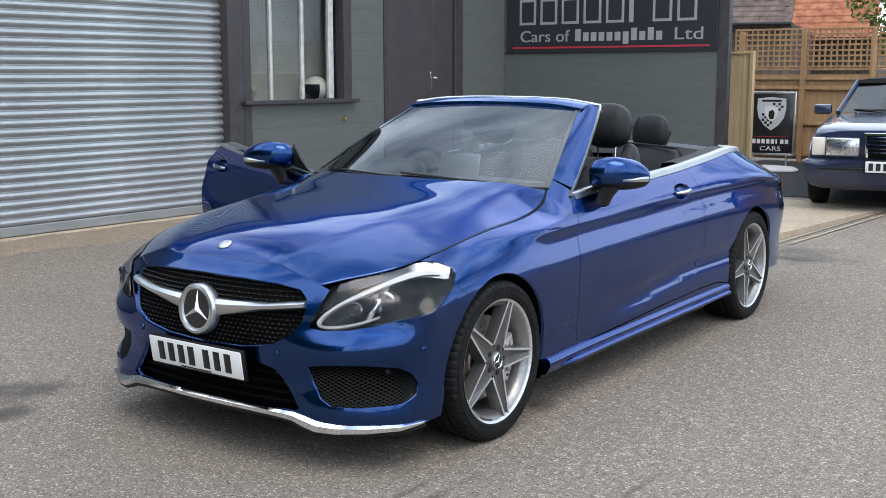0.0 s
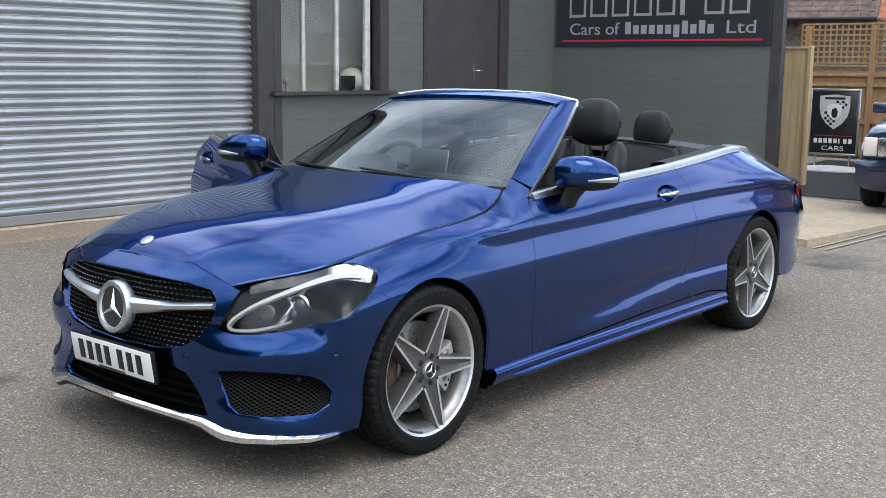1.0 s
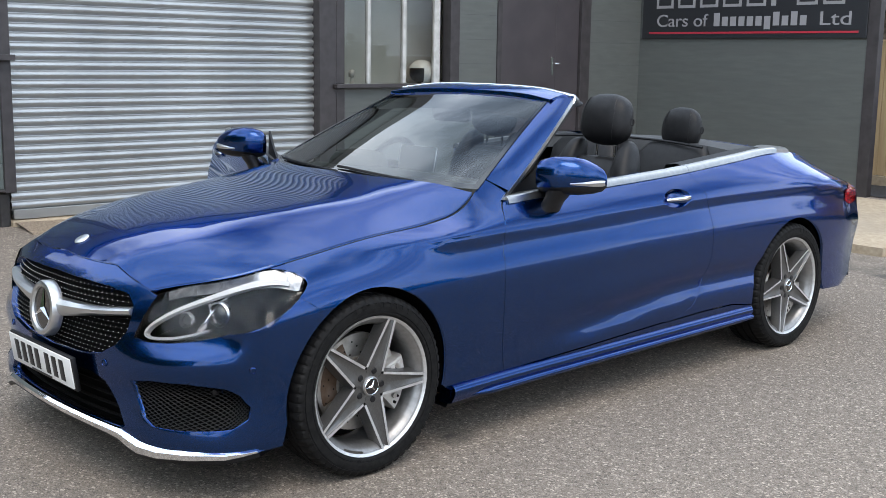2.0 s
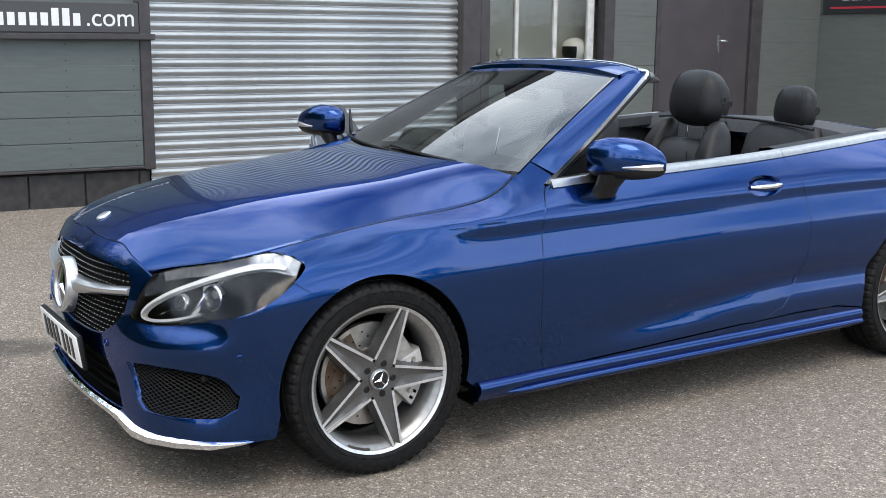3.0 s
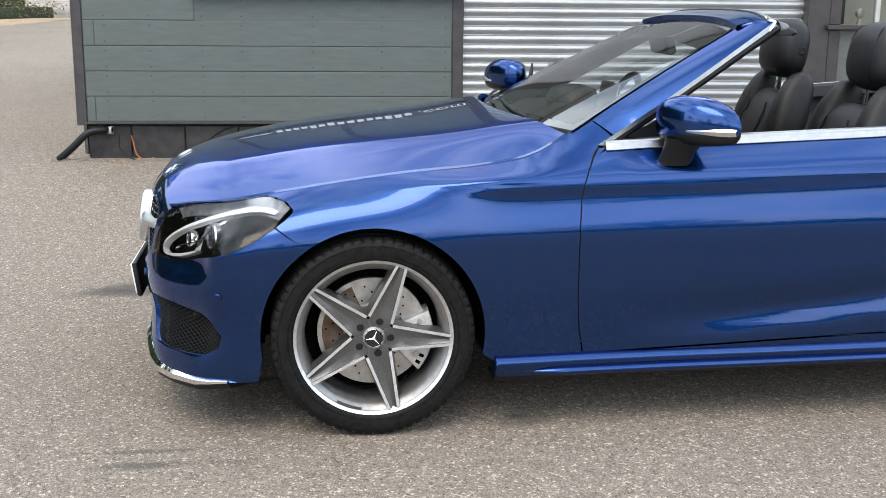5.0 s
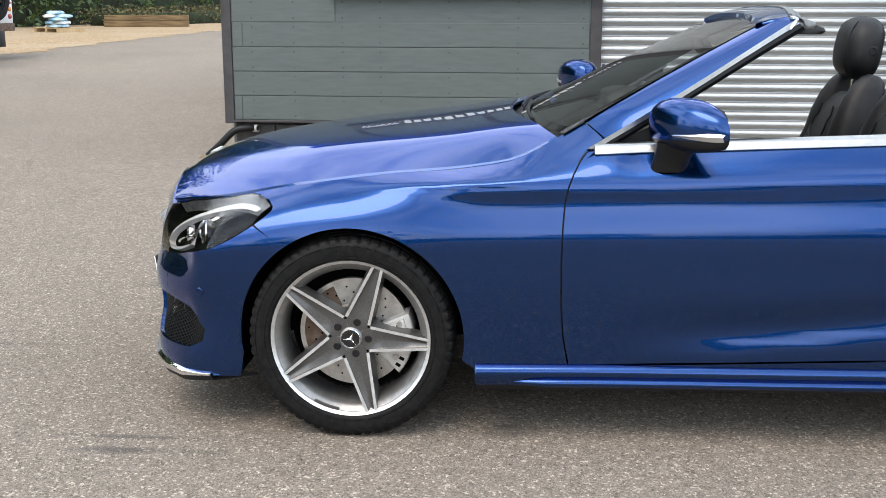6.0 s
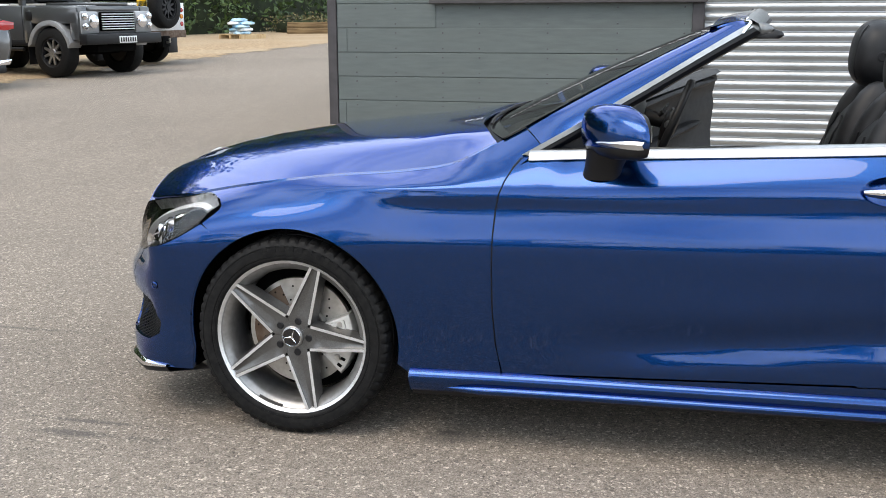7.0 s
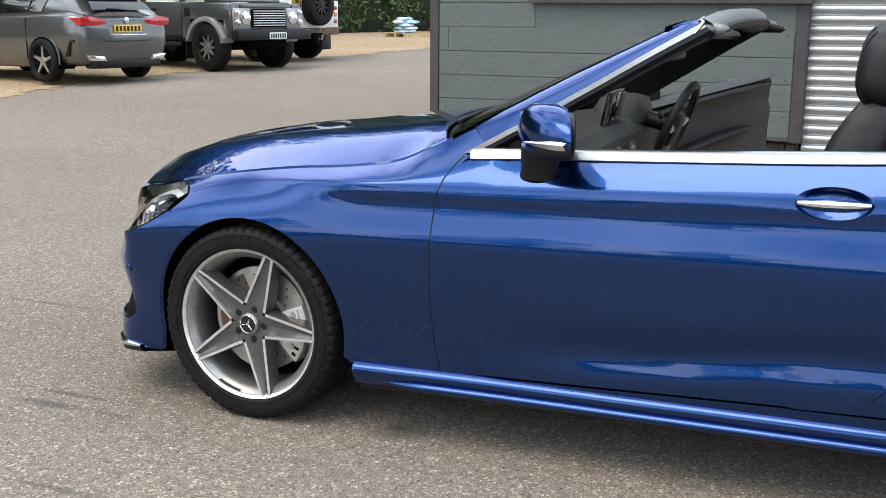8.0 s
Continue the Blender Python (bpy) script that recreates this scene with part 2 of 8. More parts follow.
def inside(poly, x, y):
    hit = False
    n = len(poly)
    for i in range(n):
        (x1, y1), (x2, y2) = poly[i], poly[(i + 1) % n]
        if (y1 > y) != (y2 > y) and x < (x2 - x1) * (y - y1) / (y2 - y1) + x1:
            hit = not hit
    return hit


def split_hole(outer, hole):
    """Two outlines that together leave the hole open, parted along the hole's middle."""
    u0 = (min(p[0] for p in hole) + max(p[0] for p in hole)) / 2
    res = []
    for sign in (-1, 1):
        o, h = clip_half(outer, 0, u0, sign), clip_half(hole, 0, u0, sign)
        n = len(h)
        for i in range(n):
            if abs(h[i][0] - u0) < 1e-9 and abs(h[(i + 1) % n][0] - u0) < 1e-9:
                chain = [h[(i + 1 + k) % n] for k in range(n)]
                break
        n = len(o)
        for i in range(n):
            a, b = o[i], o[(i + 1) % n]
            if abs(a[0] - u0) < 1e-9 and abs(b[0] - u0) < 1e-9 and min(a[1], b[1]) < chain[0][1] < max(a[1], b[1]):
                if abs(chain[0][1] - a[1]) > abs(chain[-1][1] - a[1]):
                    chain.reverse()
                res.append(o[:i + 1] + chain + o[i + 1:])
                break
    return res


def skin(name, polys, surf, cell, mat, parent=None, label="", thick=0.012, both=True, lift=0.0, edge_mat=None):
    """A panel: the part of a smooth surface inside the outlines, with an edge turned inwards. both: mirrored to the other side as well."""
    verts, norms, keys, faces, uvs = [], [], {}, [], []

    def vertex(u, v):
        k = (round(u * 1e5), round(v * 1e5))
        if k not in keys:
            p = Vector(surf(u, v))
            e = 2e-3
            n = (Vector(surf(u + e, v)) - Vector(surf(u - e, v))).cross(Vector(surf(u, v + e)) - Vector(surf(u, v - e))).normalized()
            keys[k] = len(verts)
            verts.append(p)
            norms.append(n)
            uvs.append((u, v))
        return keys[k]

    du, dv = cell
    for poly in polys:
        poly = dense(poly, min(du, dv) * 0.45)
        u0, u1 = min(p[0] for p in poly), max(p[0] for p in poly)
        v0, v1 = min(p[1] for p in poly), max(p[1] for p in poly)
        i0, j0 = math.floor(u0 / du), math.floor(v0 / dv)
        touched = set()
        for p in poly:
            i, j = math.floor(p[0] / du), math.floor(p[1] / dv)
            fu, fv = p[0] / du - i, p[1] / dv - j
            for a in ((-1, 0, 1) if fu < 0.5 else (0, 1)):
                for b in (-1, 0, 1):
                    touched.add((i + a, j + b))
        for i in range(i0, math.floor(u1 / du) + 1):
            column = None
            for j in range(j0, math.floor(v1 / dv) + 1):
                a, b, c, d = i * du, (i + 1) * du, j * dv, (j + 1) * dv
                if (i, j) in touched:
                    if column is None:
                        column = clip_half(clip_half(poly, 0, a, 1), 0, b, -1)
                    q = clip_half(clip_half(column, 1, c, 1), 1, d, -1) if column else []
                elif inside(poly, (a + b) / 2, (c + d) / 2):
                    q = [(a, c), (b, c), (b, d), (a, d)]
                else:
                    continue
                ids = []
                for p in q:
                    k = vertex(*p)
                    if k not in ids:
                        ids.append(k)
                if len(ids) > 2:
                    ar = sum(q[k][0] * q[(k + 1) % len(q)][1] - q[(k + 1) % len(q)][0] * q[k][1] for k in range(len(q)))
                    if abs(ar) > 1e-9:
                        faces.append(ids if ar > 0 else ids[::-1])
    # outward: towards larger x or up or forward
    ref = Vector((0, 0, 0))
    for p, n in zip(verts, norms):
        ref.x += n.dot(p - Vector((0.0, p.y * 0.5 + 0.4, 0.35)))
    if ref.x < 0:
        norms = [-n for n in norms]
        faces = [f[::-1] for f in faces]
    pos = [p + n * lift for p, n in zip(verts, norms)]
    index = [0] * len(faces)
    if thick:
        count = {}
        for f in faces:
            for k in range(len(f)):
                e = (f[k], f[(k + 1) % len(f)])
                count[e] = count.get(e, 0) + 1
        def on_grid(a, b):
            for k, d in ((0, du), (1, dv)):
                if abs(uvs[a][k] - uvs[b][k]) < 1e-7 and abs(uvs[a][k] / d - round(uvs[a][k] / d)) < 1e-5:
                    return True
            return False

        rim = [e for e in count if (e[1], e[0]) not in count and not on_grid(*e)]
        outer, inner = {}, {}
        sides = {}
        for a, b in rim:
            d = (pos[b] - pos[a]).normalized().cross(norms[a])
            for k in (a, b):
                sides[k] = sides.get(k, Vector()) + d
        for k in sides:
            outer[k] = k
            inner[k] = len(pos)
            pos.append(pos[k] - norms[k] * thick)
            norms.append(sides[k].normalized())
        for a, b in rim:
            faces.append([outer[b], outer[a], inner[a], inner[b]])
            index.append(1 if edge_mat else 0)
    if both:
        twin = {}
        for k in range(len(pos)):
            if abs(pos[k].x) < 1e-6:
                twin[k] = k
            else:
                twin[k] = len(pos)
                pos.append(Vector((-pos[k].x, pos[k].y, pos[k].z)))
                norms.append(Vector((-norms[k].x, norms[k].y, norms[k].z)))
        faces += [[twin[k] for k in reversed(f)] for f in faces]
        index += index
    return mesh_object(name, pos, faces, mat, parent, label, True, [tuple(q) for q in norms], [mat, edge_mat] if edge_mat else None, index)


def flip(ob):
    """Mirrors a mesh to the car's other side."""
    me = ob.data
    me.transform(Matrix.Diagonal((-1, 1, 1, 1)))
    me.flip_normals()
    return ob


# ---- the blue convertible: body surfaces (front axle at y = 0, nose towards -y, ground z = 0) ----
def softened(f, width):
    """The same function with its corners eased over a given width."""
    kept = {}

    def value(y):
        k = round(y, 5)
        if k not in kept:
            ws = [1 + math.cos(math.pi * j / 5) for j in range(-4, 5)]
            kept[k] = sum(w * f(k + width * j / 4) for w, j in zip(ws, range(-4, 5))) / sum(ws)
        return kept[k]

    return value


W_ = softened(curve1([-0.7, -0.5, -0.3, 0.0, 0.4, 0.75, 1.4, 2.2, 2.84, 3.2, 3.5, 3.75], [0.80, 0.876, 0.896, 0.905, 0.898, 0.889, 0.892, 0.900, 0.906, 0.893, 0.85, 0.77]), 0.12)
CREASE = softened(curve1([-0.4, -0.1, 0.3, 0.7, 1.8, 2.4, 3.0, 3.6], [0.735, 0.790, 0.825, 0.842, 0.870, 0.885, 0.868, 0.790]), 0.12)
HOODX = softened(curve1([-0.66, -0.45, -0.25, 0.05, 0.50, 0.60, 0.66], [0.532, 0.688, 0.744, 0.755, 0.754, 0.743, 0.715]), 0.05)
HOODZ = softened(curve1([-0.66, -0.45, -0.25, 0.10, 0.40, 0.52, 0.60, 0.66], [0.716, 0.756, 0.800, 0.852, 0.881, 0.903, 0.942, 0.975]), 0.05)
BELTX = curve1([0.6, 0.75, 1.2, 1.9, 2.4, 2.8, 3.2, 3.7], [0.765, 0.773, 0.79, 0.80, 0.785, 0.74, 0.66, 0.50])
BELTZ = curve1([0.6, 0.75, 1.2, 1.9, 2.4, 2.8, 3.2, 3.7], [0.925, 0.934, 0.953, 0.985, 1.018, 1.036, 1.000, 0.895])


def smooth01(v):
    v = min(1.0, max(0.0, v))
    return v * v * (3 - 2 * v)


SIDE_CACHE = {}


def wing_edge(y):
    """The wing's upper edge: along the bonnet, then up the side of the glass, then down to the belt."""
    k = smooth01((y - 0.60) / 0.07)
    x = HOODX(min(y, 0.66)) * (1 - k) + (0.714 - 0.313 * (y - 0.665)) * k
    z = HOODZ(min(y, 0.66)) * (1 - k) + (0.978 + 0.541 * (y - 0.665)) * k
    b = smooth01((y - 0.79) / 0.10)
    return x * (1 - b) + BELTX(max(y, 0.6)) * b, z * (1 - b) + BELTZ(max(y, 0.6)) * b


def side_profile(y):
    """Half-section of the flank at y: a soft dome ahead of the front wheel, a sharp shoulder line and a low swage on the doors."""
    w, zc = W_(y), CREASE(y)
    tx, tz = wing_edge(y)
    kd = smooth01((y + 0.06) / 0.50)
    deep = 0.016 + 0.044 * smooth01((y + 0.02) / 0.62)
    ks = smooth01((y - 0.75) / 0.5) * (1 - smooth01((y - 2.5) / 0.3))
    zs = 0.315 + 0.105 * smooth01((y - 0.8) / 1.3)
    dome = lambda z: w - (w - tx) * max(0.0, (z - 0.58) / (tz - 0.58)) ** 3.4
    pts = [(0.13, w - 0.045), (0.20, w - 0.030), (zs - 0.045, w - 0.024 + 0.012 * ks), (zs + 0.055, w - 0.016 - 0.009 * ks), (max(0.47, zs + 0.11), w - 0.006), (0.585, w)]
    for dz, dx in ((-0.165, 0.001), (-deep, 0.023), (-0.010, 0.0235), (0.010, 0.030)):
        z = zc + dz
        pts.append((z, dome(z) * (1 - kd) + (w - dx) * kd))
    zq = zc + 0.010 + (tz - zc - 0.010) * 0.5
    pts.append((zq, dome(zq) * (1 - kd) + ((w - 0.030) + (tx - w + 0.030) * 0.44) * kd))
    pts += [(tz, tx), (tz + 0.05, tx - 0.11 + 0.06 * smooth01((y - 0.5) / 0.15))]
    return curve1([p[0] for p in pts], [p[1] for p in pts])


def side_x(y, z):
    k = round(y, 6)
    if k not in SIDE_CACHE:
        SIDE_CACHE[k] = side_profile(k)
    return SIDE_CACHE[k](z)


def side(y, z):
    return (side_x(y, z), y, z)


NOSE = curve1([0.10, 0.16, 0.22, 0.34, 0.45, 0.55, 0.63, 0.70, 0.76, 0.80, 0.84, 0.90], [-0.745, -0.775, -0.79, -0.785, -0.80, -0.805, -0.800, -0.780, -0.740, -0.700, -0.62, -0.45])
PLAN_X = [0.0, 0.20, 0.40, 0.66, 0.81]
PLAN_DY = [0.0, 0.007, 0.036, 0.128, 0.236]


def front_curve(z):
    yf = NOSE(z)
    up = max(0.0, z - 0.60)
    xs = [x * (1 - 0.35 * up * (x / 0.81) ** 2) for x in PLAN_X]
    ys = [yf + d - (yf + 0.80) * 0.35 * (x / 0.81) ** 2 for x, d in zip(PLAN_X, PLAN_DY)]
    dip = math.exp(-((z - 0.375) / 0.085) ** 2)
    ys[3] += 0.030 * dip
    ys[4] += 0.034 * dip
    xs[4] -= 0.012 * dip
    lamp_zone = smooth01((z - 0.495) / 0.09)
    full_zone = 1 - smooth01((z - 0.430) / 0.13)
    for k, inward, outward in ((2, 0.006 + 0.012 * smooth01((z - 0.62) / 0.08), 0.008), (3, 0.038, 0.032), (4, 0.026, 0.018)):
        ys[k] += inward * lamp_zone - outward * full_zone
    xs[4] -= 0.008 * lamp_zone
    for y in (-0.49, -0.35, -0.15, 0.1):
        xs.append(side_x(y, z) - (0.014 * dip if y < -0.4 else 0))
        ys.append(y)
    ts = [0.0, 0.20, 0.405, 0.68, 0.86, 0.99, 1.13, 1.33, 1.58]
    xs.insert(0, -xs[1])
    ys.insert(0, ys[1])
    ts.insert(0, -0.20)
    return curve1(ts, xs), curve1(ts, ys)


FRONT_CACHE = {}


def front(s, z):
    k = round(z, 5)
    if k not in FRONT_CACHE:
        FRONT_CACHE[k] = front_curve(k)
    fx, fy = FRONT_CACHE[k]
    return (fx(s), fy(s), z)


def s_at(kind, value, z):
    """The front surface's own coordinate at a given x ('x') or y ('y')."""
    lo, hi = (0.0, 1.0) if kind == "x" else (0.5, 1.5)
    for _ in range(40):
        mid = (lo + hi) / 2
        p = front(mid, z)
        if (p[0] if kind == "x" else p[1]) < value:
            lo = mid
        else:
            hi = mid
    return lo


def fs(points):
    """Outline points on the front: ('x', x, z) or ('y', y, z)."""
    return [(s_at(k, v, z), z) for k, v, z in points]


HOODC = softened(curve1([-0.74, -0.708, -0.659, -0.62, -0.5, -0.3, 0.0, 0.3, 0.5, 0.6], [0.768, 0.790, 0.8195, 0.836, 0.872, 0.908, 0.943, 0.976, 1.006, 1.018]), 0.03)


RIDGE = curve1([-0.7, -0.3, 0.3, 0.6], [0.54, 0.60, 0.72, 0.80])


def hood(x, y):
    """A flat top, a soft ridge and an even slope down to the wing; a plain dome at the nose."""
    zc, hx, hz = HOODC(y), HOODX(min(y, 0.66)), HOODZ(min(y, 0.66))
    r = abs(x) / hx
    bulge = 0.006 * math.exp(-((r - 0.62) / 0.10) ** 2) * min(1, max(0, (0.4 - y)))
    ramp = lambda v: math.log(1 + math.exp((v - RIDGE(y)) / 0.055))
    slope = (ramp(r) - ramp(0)) / (ramp(1) - ramp(0)) * 0.72 + 0.28 * r * r
    q = smooth01((y + 0.50) / 0.45)
    return (x, y, zc - (zc - hz) * (slope * q + (0.35 * r ** 2 + 0.65 * r ** 3.4) * (1 - q)) + bulge * (1 - q))


def bonnet_rear(x):
    u = abs(x) / 0.716
    return 0.496 + 0.151 * u ** 2.7 + 0.031 * (u ** 2 - u ** 4)


def arc(cy, cz, r, a0, a1, n, squash=1.0):
    return [(cy + r * math.cos(radians(a0 + (a1 - a0) * k / (n - 1))), cz + r * squash * math.sin(radians(a0 + (a1 - a0) * k / (n - 1)))) for k in range(n)]


car = empty("convertible_car", "metallic blue two-door convertible car with its roof folded down", "car")
PANEL = (0.04, 0.035)

def nose_line(x):
    """Height and depth at which the bumper's skin meets the bonnet's front edge."""
    lo, hi = 0.66, 0.82
    for _ in range(30):
        mid = (lo + hi) / 2
        if hood(x, front(s_at("x", x, mid), mid)[1] + 0.006)[2] - 0.003 > mid:
            lo = mid
        else:
            hi = mid
    return lo, front(s_at("x", x, lo), lo)[1]


# bonnet
NOSE_X = (0.0, 0.12, 0.24, 0.34, 0.42, 0.48, 0.52, 0.545)
NOSE_TOP = [(x, *nose_line(x)) for x in NOSE_X]
hood_edge = [(HOODX(y), y) for y in [-0.60 + 0.04 * k for k in range(32)]]
hood_edge = [(x - 0.0095, y) for x, y in hood_edge if y < 0.63]
bonnet_out = [(x, y + 0.006) for x, z, y in NOSE_TOP if x < 0.54] + hood_edge + [(x, bonnet_rear(x)) for x in (0.714, 0.67, 0.62, 0.56, 0.48, 0.40, 0.30, 0.20, 0.10, 0.0)]
bonnet = skin("bonnet", [bonnet_out], hood, (0.04, 0.04), PAINT, car, "blue bonnet with soft power creases", thick=0.02)
emb = lathe([(0.0, 0.006), (0.020, 0.006), (0.026, 0.004), (0.029, 0.0)], 28, m=Matrix.Translation((0, -0.659, HOODC(-0.659) + 0.001)) @ pose(0, 0, 0, 27, 0, 0) @ pose(0, 0, 0, 0, -90, 0))
recalc(emb)
part("bonnet_badge", emb, SATIN, bonnet, "small round silver badge")

# front bumper: one outline for half the nose, notched at the middle for grille and lower intake
ARCH_F = arc(0.0, 0.333, 0.364, 125, 180 + 10, 17)
hl_low = [("x", 0.562, 0.698), ("x", 0.536, 0.630), ("x", 0.508, 0.558), ("x", 0.560, 0.549), ("x", 0.640, 0.553), ("x", 0.715, 0.566), ("y", -0.545, 0.590), ("y", -0.46, 0.618), ("y", -0.38, 0.653), ("y", -0.308, 0.697)]
grille_edge = [(0.0, 0.724), (0.2, 0.722), (0.36, 0.712), (0.455, 0.695), (0.487, 0.665), (0.492, 0.628), (0.478, 0.575), (0.44, 0.525), (0.36, 0.480), (0.22, 0.456), (0.0, 0.447)]
intake = [(0.0, 0.405), (0.30, 0.405), (0.375, 0.385), (0.44, 0.30), (0.475, 0.245), (0.44, 0.228), (0.0, 0.222)]
bump = [("x", x, z) for x, z, y in NOSE_TOP] + hl_low
bump += [("y", y, z) for y, z in ARCH_F] + [("y", -0.372, 0.19), ("y", -0.47, 0.186), ("x", 0.80, 0.182), ("x", 0.64, 0.182), ("x", 0.5, 0.188), ("x", 0.40, 0.20), ("x", 0.0, 0.205)]
bump += [("x", x, z) for x, z in reversed(intake)] + [("x", x, z) for x, z in reversed(grille_edge)]
fog = [("x", 0.500, 0.410), ("x", 0.60, 0.424), ("x", 0.70, 0.424), ("x", 0.795, 0.410), ("y", -0.515, 0.385), ("y", -0.485, 0.345), ("y", -0.495, 0.302), ("y", -0.545, 0.276), ("x", 0.70, 0.264), ("x", 0.60, 0.266), ("x", 0.555, 0.292), ("x", 0.52, 0.352)]
bumper = skin("front_bumper", split_hole(fs(bump), fs(fog)), front, (0.035, 0.03), PAINT, car, "blue front bumper with sensors and air intakes", thick=0.03)

# wings, doors and rear quarters
GAP_F = [(0.743, 0.929), (0.722, 0.904), (0.702, 0.868), (0.687, 0.83), (0.677, 0.78), (0.671, 0.70), (0.669, 0.60), (0.671, 0.46), (0.680, 0.35), (0.698, 0.258)]
GAP_R = [(1.74, 0.304), (1.86, 0.316), (1.95, 0.345), (2.015, 0.41), (2.055, 0.49), (2.075, 0.58), (2.080, 0.70), (2.065, 0.80), (2.027, 0.90), (1.975, 0.985)]
wing_out = [(-0.304, 0.700), (-0.272, 0.722), (-0.252, 0.740), (-0.250, 0.752), (-0.268, 0.768), (-0.33, 0.780)]
wing_out += [(y, wing_edge(y)[1] - 0.003) for y in [-0.25 + 0.03 * k for k in range(33)] + [0.735]]
wing_out += [(0.797, 0.9685), (0.775, 0.955), (0.754, 0.941)]
wing_out += [(y - 0.0055, z) for y, z in GAP_F] + [(0.66, 0.252), (0.398, 0.238)] + [p for p in arc(0.0, 0.333, 0.364, -14, 125, 40)][1:]
BELT_LINE = [(y, BELTZ(y)) for y in [0.80 + 0.08 * k for k in range(15)]]
door_out = [(0.755, 0.932)] + BELT_LINE + list(reversed([(y, min(z, BELTZ(y))) for y, z in GAP_R])) + [(1.3, 0.286)] + [(y, z) for y, z in reversed(GAP_F)]
quarter_out = [(y + 0.0042, z) for y, z in reversed(GAP_R)] + [(1.75, 0.300), (2.05, 0.312), (2.30, 0.312), (2.478, 0.285)] + [p for p in reversed(arc(2.84, 0.333, 0.366, 0, 188, 44))] + [(3.24, 0.26), (3.5, 0.24), (3.74, 0.28), (3.80, 0.45), (3.82, 0.62), (3.80, 0.75), (3.77, 0.83), (3.72, 0.882)]
quarter_out += [(y, BELTZ(y)) for y in [3.6 - 0.1 * k for k in range(17)]]


def far_side(y, z):
    return (-side_x(y, z), y, z)


HANDLE_Y, HANDLE_Z = 1.822, 0.872
BOWL = [(HANDLE_Y + 0.102 * math.cos(2 * math.pi * (k + 0.5) / 40), HANDLE_Z + 0.043 * math.sin(2 * math.pi * (k + 0.5) / 40)) for k in range(40)]
DOOR_POLYS = split_hole(door_out, BOWL)
wing_near = skin("front_wing", [wing_out], side, (0.03, 0.010), PAINT, car, "blue front wing", thick=0.02, both=False)
wing_far = skin("front_wing", [wing_out], far_side, (0.03, 0.010), PAINT, car, "blue front wing", thick=0.02, both=False)
door_near = skin("door", DOOR_POLYS, side, PANEL, PAINT, car, "closed blue door with chrome waist strip", thick=0.02, both=False)
quarter_near = skin("rear_quarter", [quarter_out], side, PANEL, PAINT, car, "blue rear quarter panel", thick=0.02, both=False)
quarter_far = skin("rear_quarter", [quarter_out], far_side, PANEL, PAINT, car, "blue rear quarter panel", thick=0.02, both=False)

# inner flange that closes the joint between bonnet, bumper and headlamps
bm = bmesh.new()
flange = [(x, z, y + 0.006) for x, z, y in NOSE_TOP]
half = [[], [], []]
for x, z, y in flange:
    p = Vector(front(s_at("x", x, z), z))
    q = Vector(hood(x * 0.985, y + 0.004))
    half[0].append(p + Vector((-0.004, 0.040, -0.03)))
    half[1].append(p + Vector((-0.002, 0.012, -0.010)))
    half[2].append(q + Vector((0, 0.006, -0.012)))
add_grid(bm, [[Vector((-p.x, p.y, p.z)) for p in reversed(r)] + r[1:] for r in half])
# near-black colour puts the shade of the open joint on the flange
part("bonnet_flange", recalc(bm), DARK, car, "dark flange under the bonnet edge")

# boot lid and tail
def deck(x, y):
    r = abs(x) / BELTX(y)
    return (x, y, BELTZ(y) + 0.03 * (1 - r ** 2.5))


boot = skin("boot_lid", [[(0, 2.95)] + [(BELTX(y) - 0.005, y) for y in [2.90 + 0.08 * k for k in range(11)]] + [(0.45, 3.76), (0, 3.80)]], deck, (0.06, 0.06), PAINT, car, "blue boot lid", thick=0.02)
tail = bmesh.new()
rows = []
for z in [0.26, 0.36, 0.46, 0.56, 0.66, 0.74, 0.80, 0.85, 0.89]:
    yy = {0.26: 3.74, 0.36: 3.77, 0.46: 3.80, 0.56: 3.815, 0.66: 3.82, 0.74: 3.805, 0.80: 3.785, 0.85: 3.75, 0.89: 3.70}[z]
    xe = side_x(yy, z)
    rows.append([(xe * k / 8, yy + 0.06 * (1 - (k / 8) ** 2), z) for k in range(-8, 9)])
add_grid(tail, rows)
recalc(tail)
part("rear_bumper", tail, PAINT, car, "blue rear end")
for sx in (1, -1):
    rows = []
    for k in range(9):
        y = 3.46 + 0.30 * k / 8
        f = smooth01(k / 3)
        rows.append([(sx * (side_x(y, z) + 0.004), y, z) for z in (0.735 - 0.030 * f, 0.745 - 0.01 * f, 0.765, 0.785 + 0.012 * f, 0.790 + 0.022 * f)])
    part("tail_lamp", recalc(add_grid(bmesh.new(), rows)), RED_LAMP, car, "red wrap-round tail lamp")

# windscreen glass and its frame
WS_B = lambda u: (0.724 * u, 0.530 + 0.140 * abs(u) ** 2.5, 0.987 - 0.008 * u * u)
WS_T = lambda u: (0.530 * u, 1.335 - 0.055 * abs(u) ** 2.0, 1.338 - 0.030 * u * u)


def screen(u, v):
    a, b = WS_B(u), WS_T(u)
    k = 0.014 * math.sin(math.pi * v) * (1 - 0.6 * u * u)
    return tuple(a[i] + (b[i] - a[i]) * v + (0, -0.4 * k, k * 0.9)[i] for i in range(3))


rows = [[screen(-1 + 2 * i / 24, v / 14) for i in range(25)] for v in range(15)]
ws = bmesh.new()
add_grid(ws, rows)
recalc(ws)
windscreen = part("windscreen", ws, GLASS, car, "curved clear windscreen glass")
windscreen.visible_shadow = False


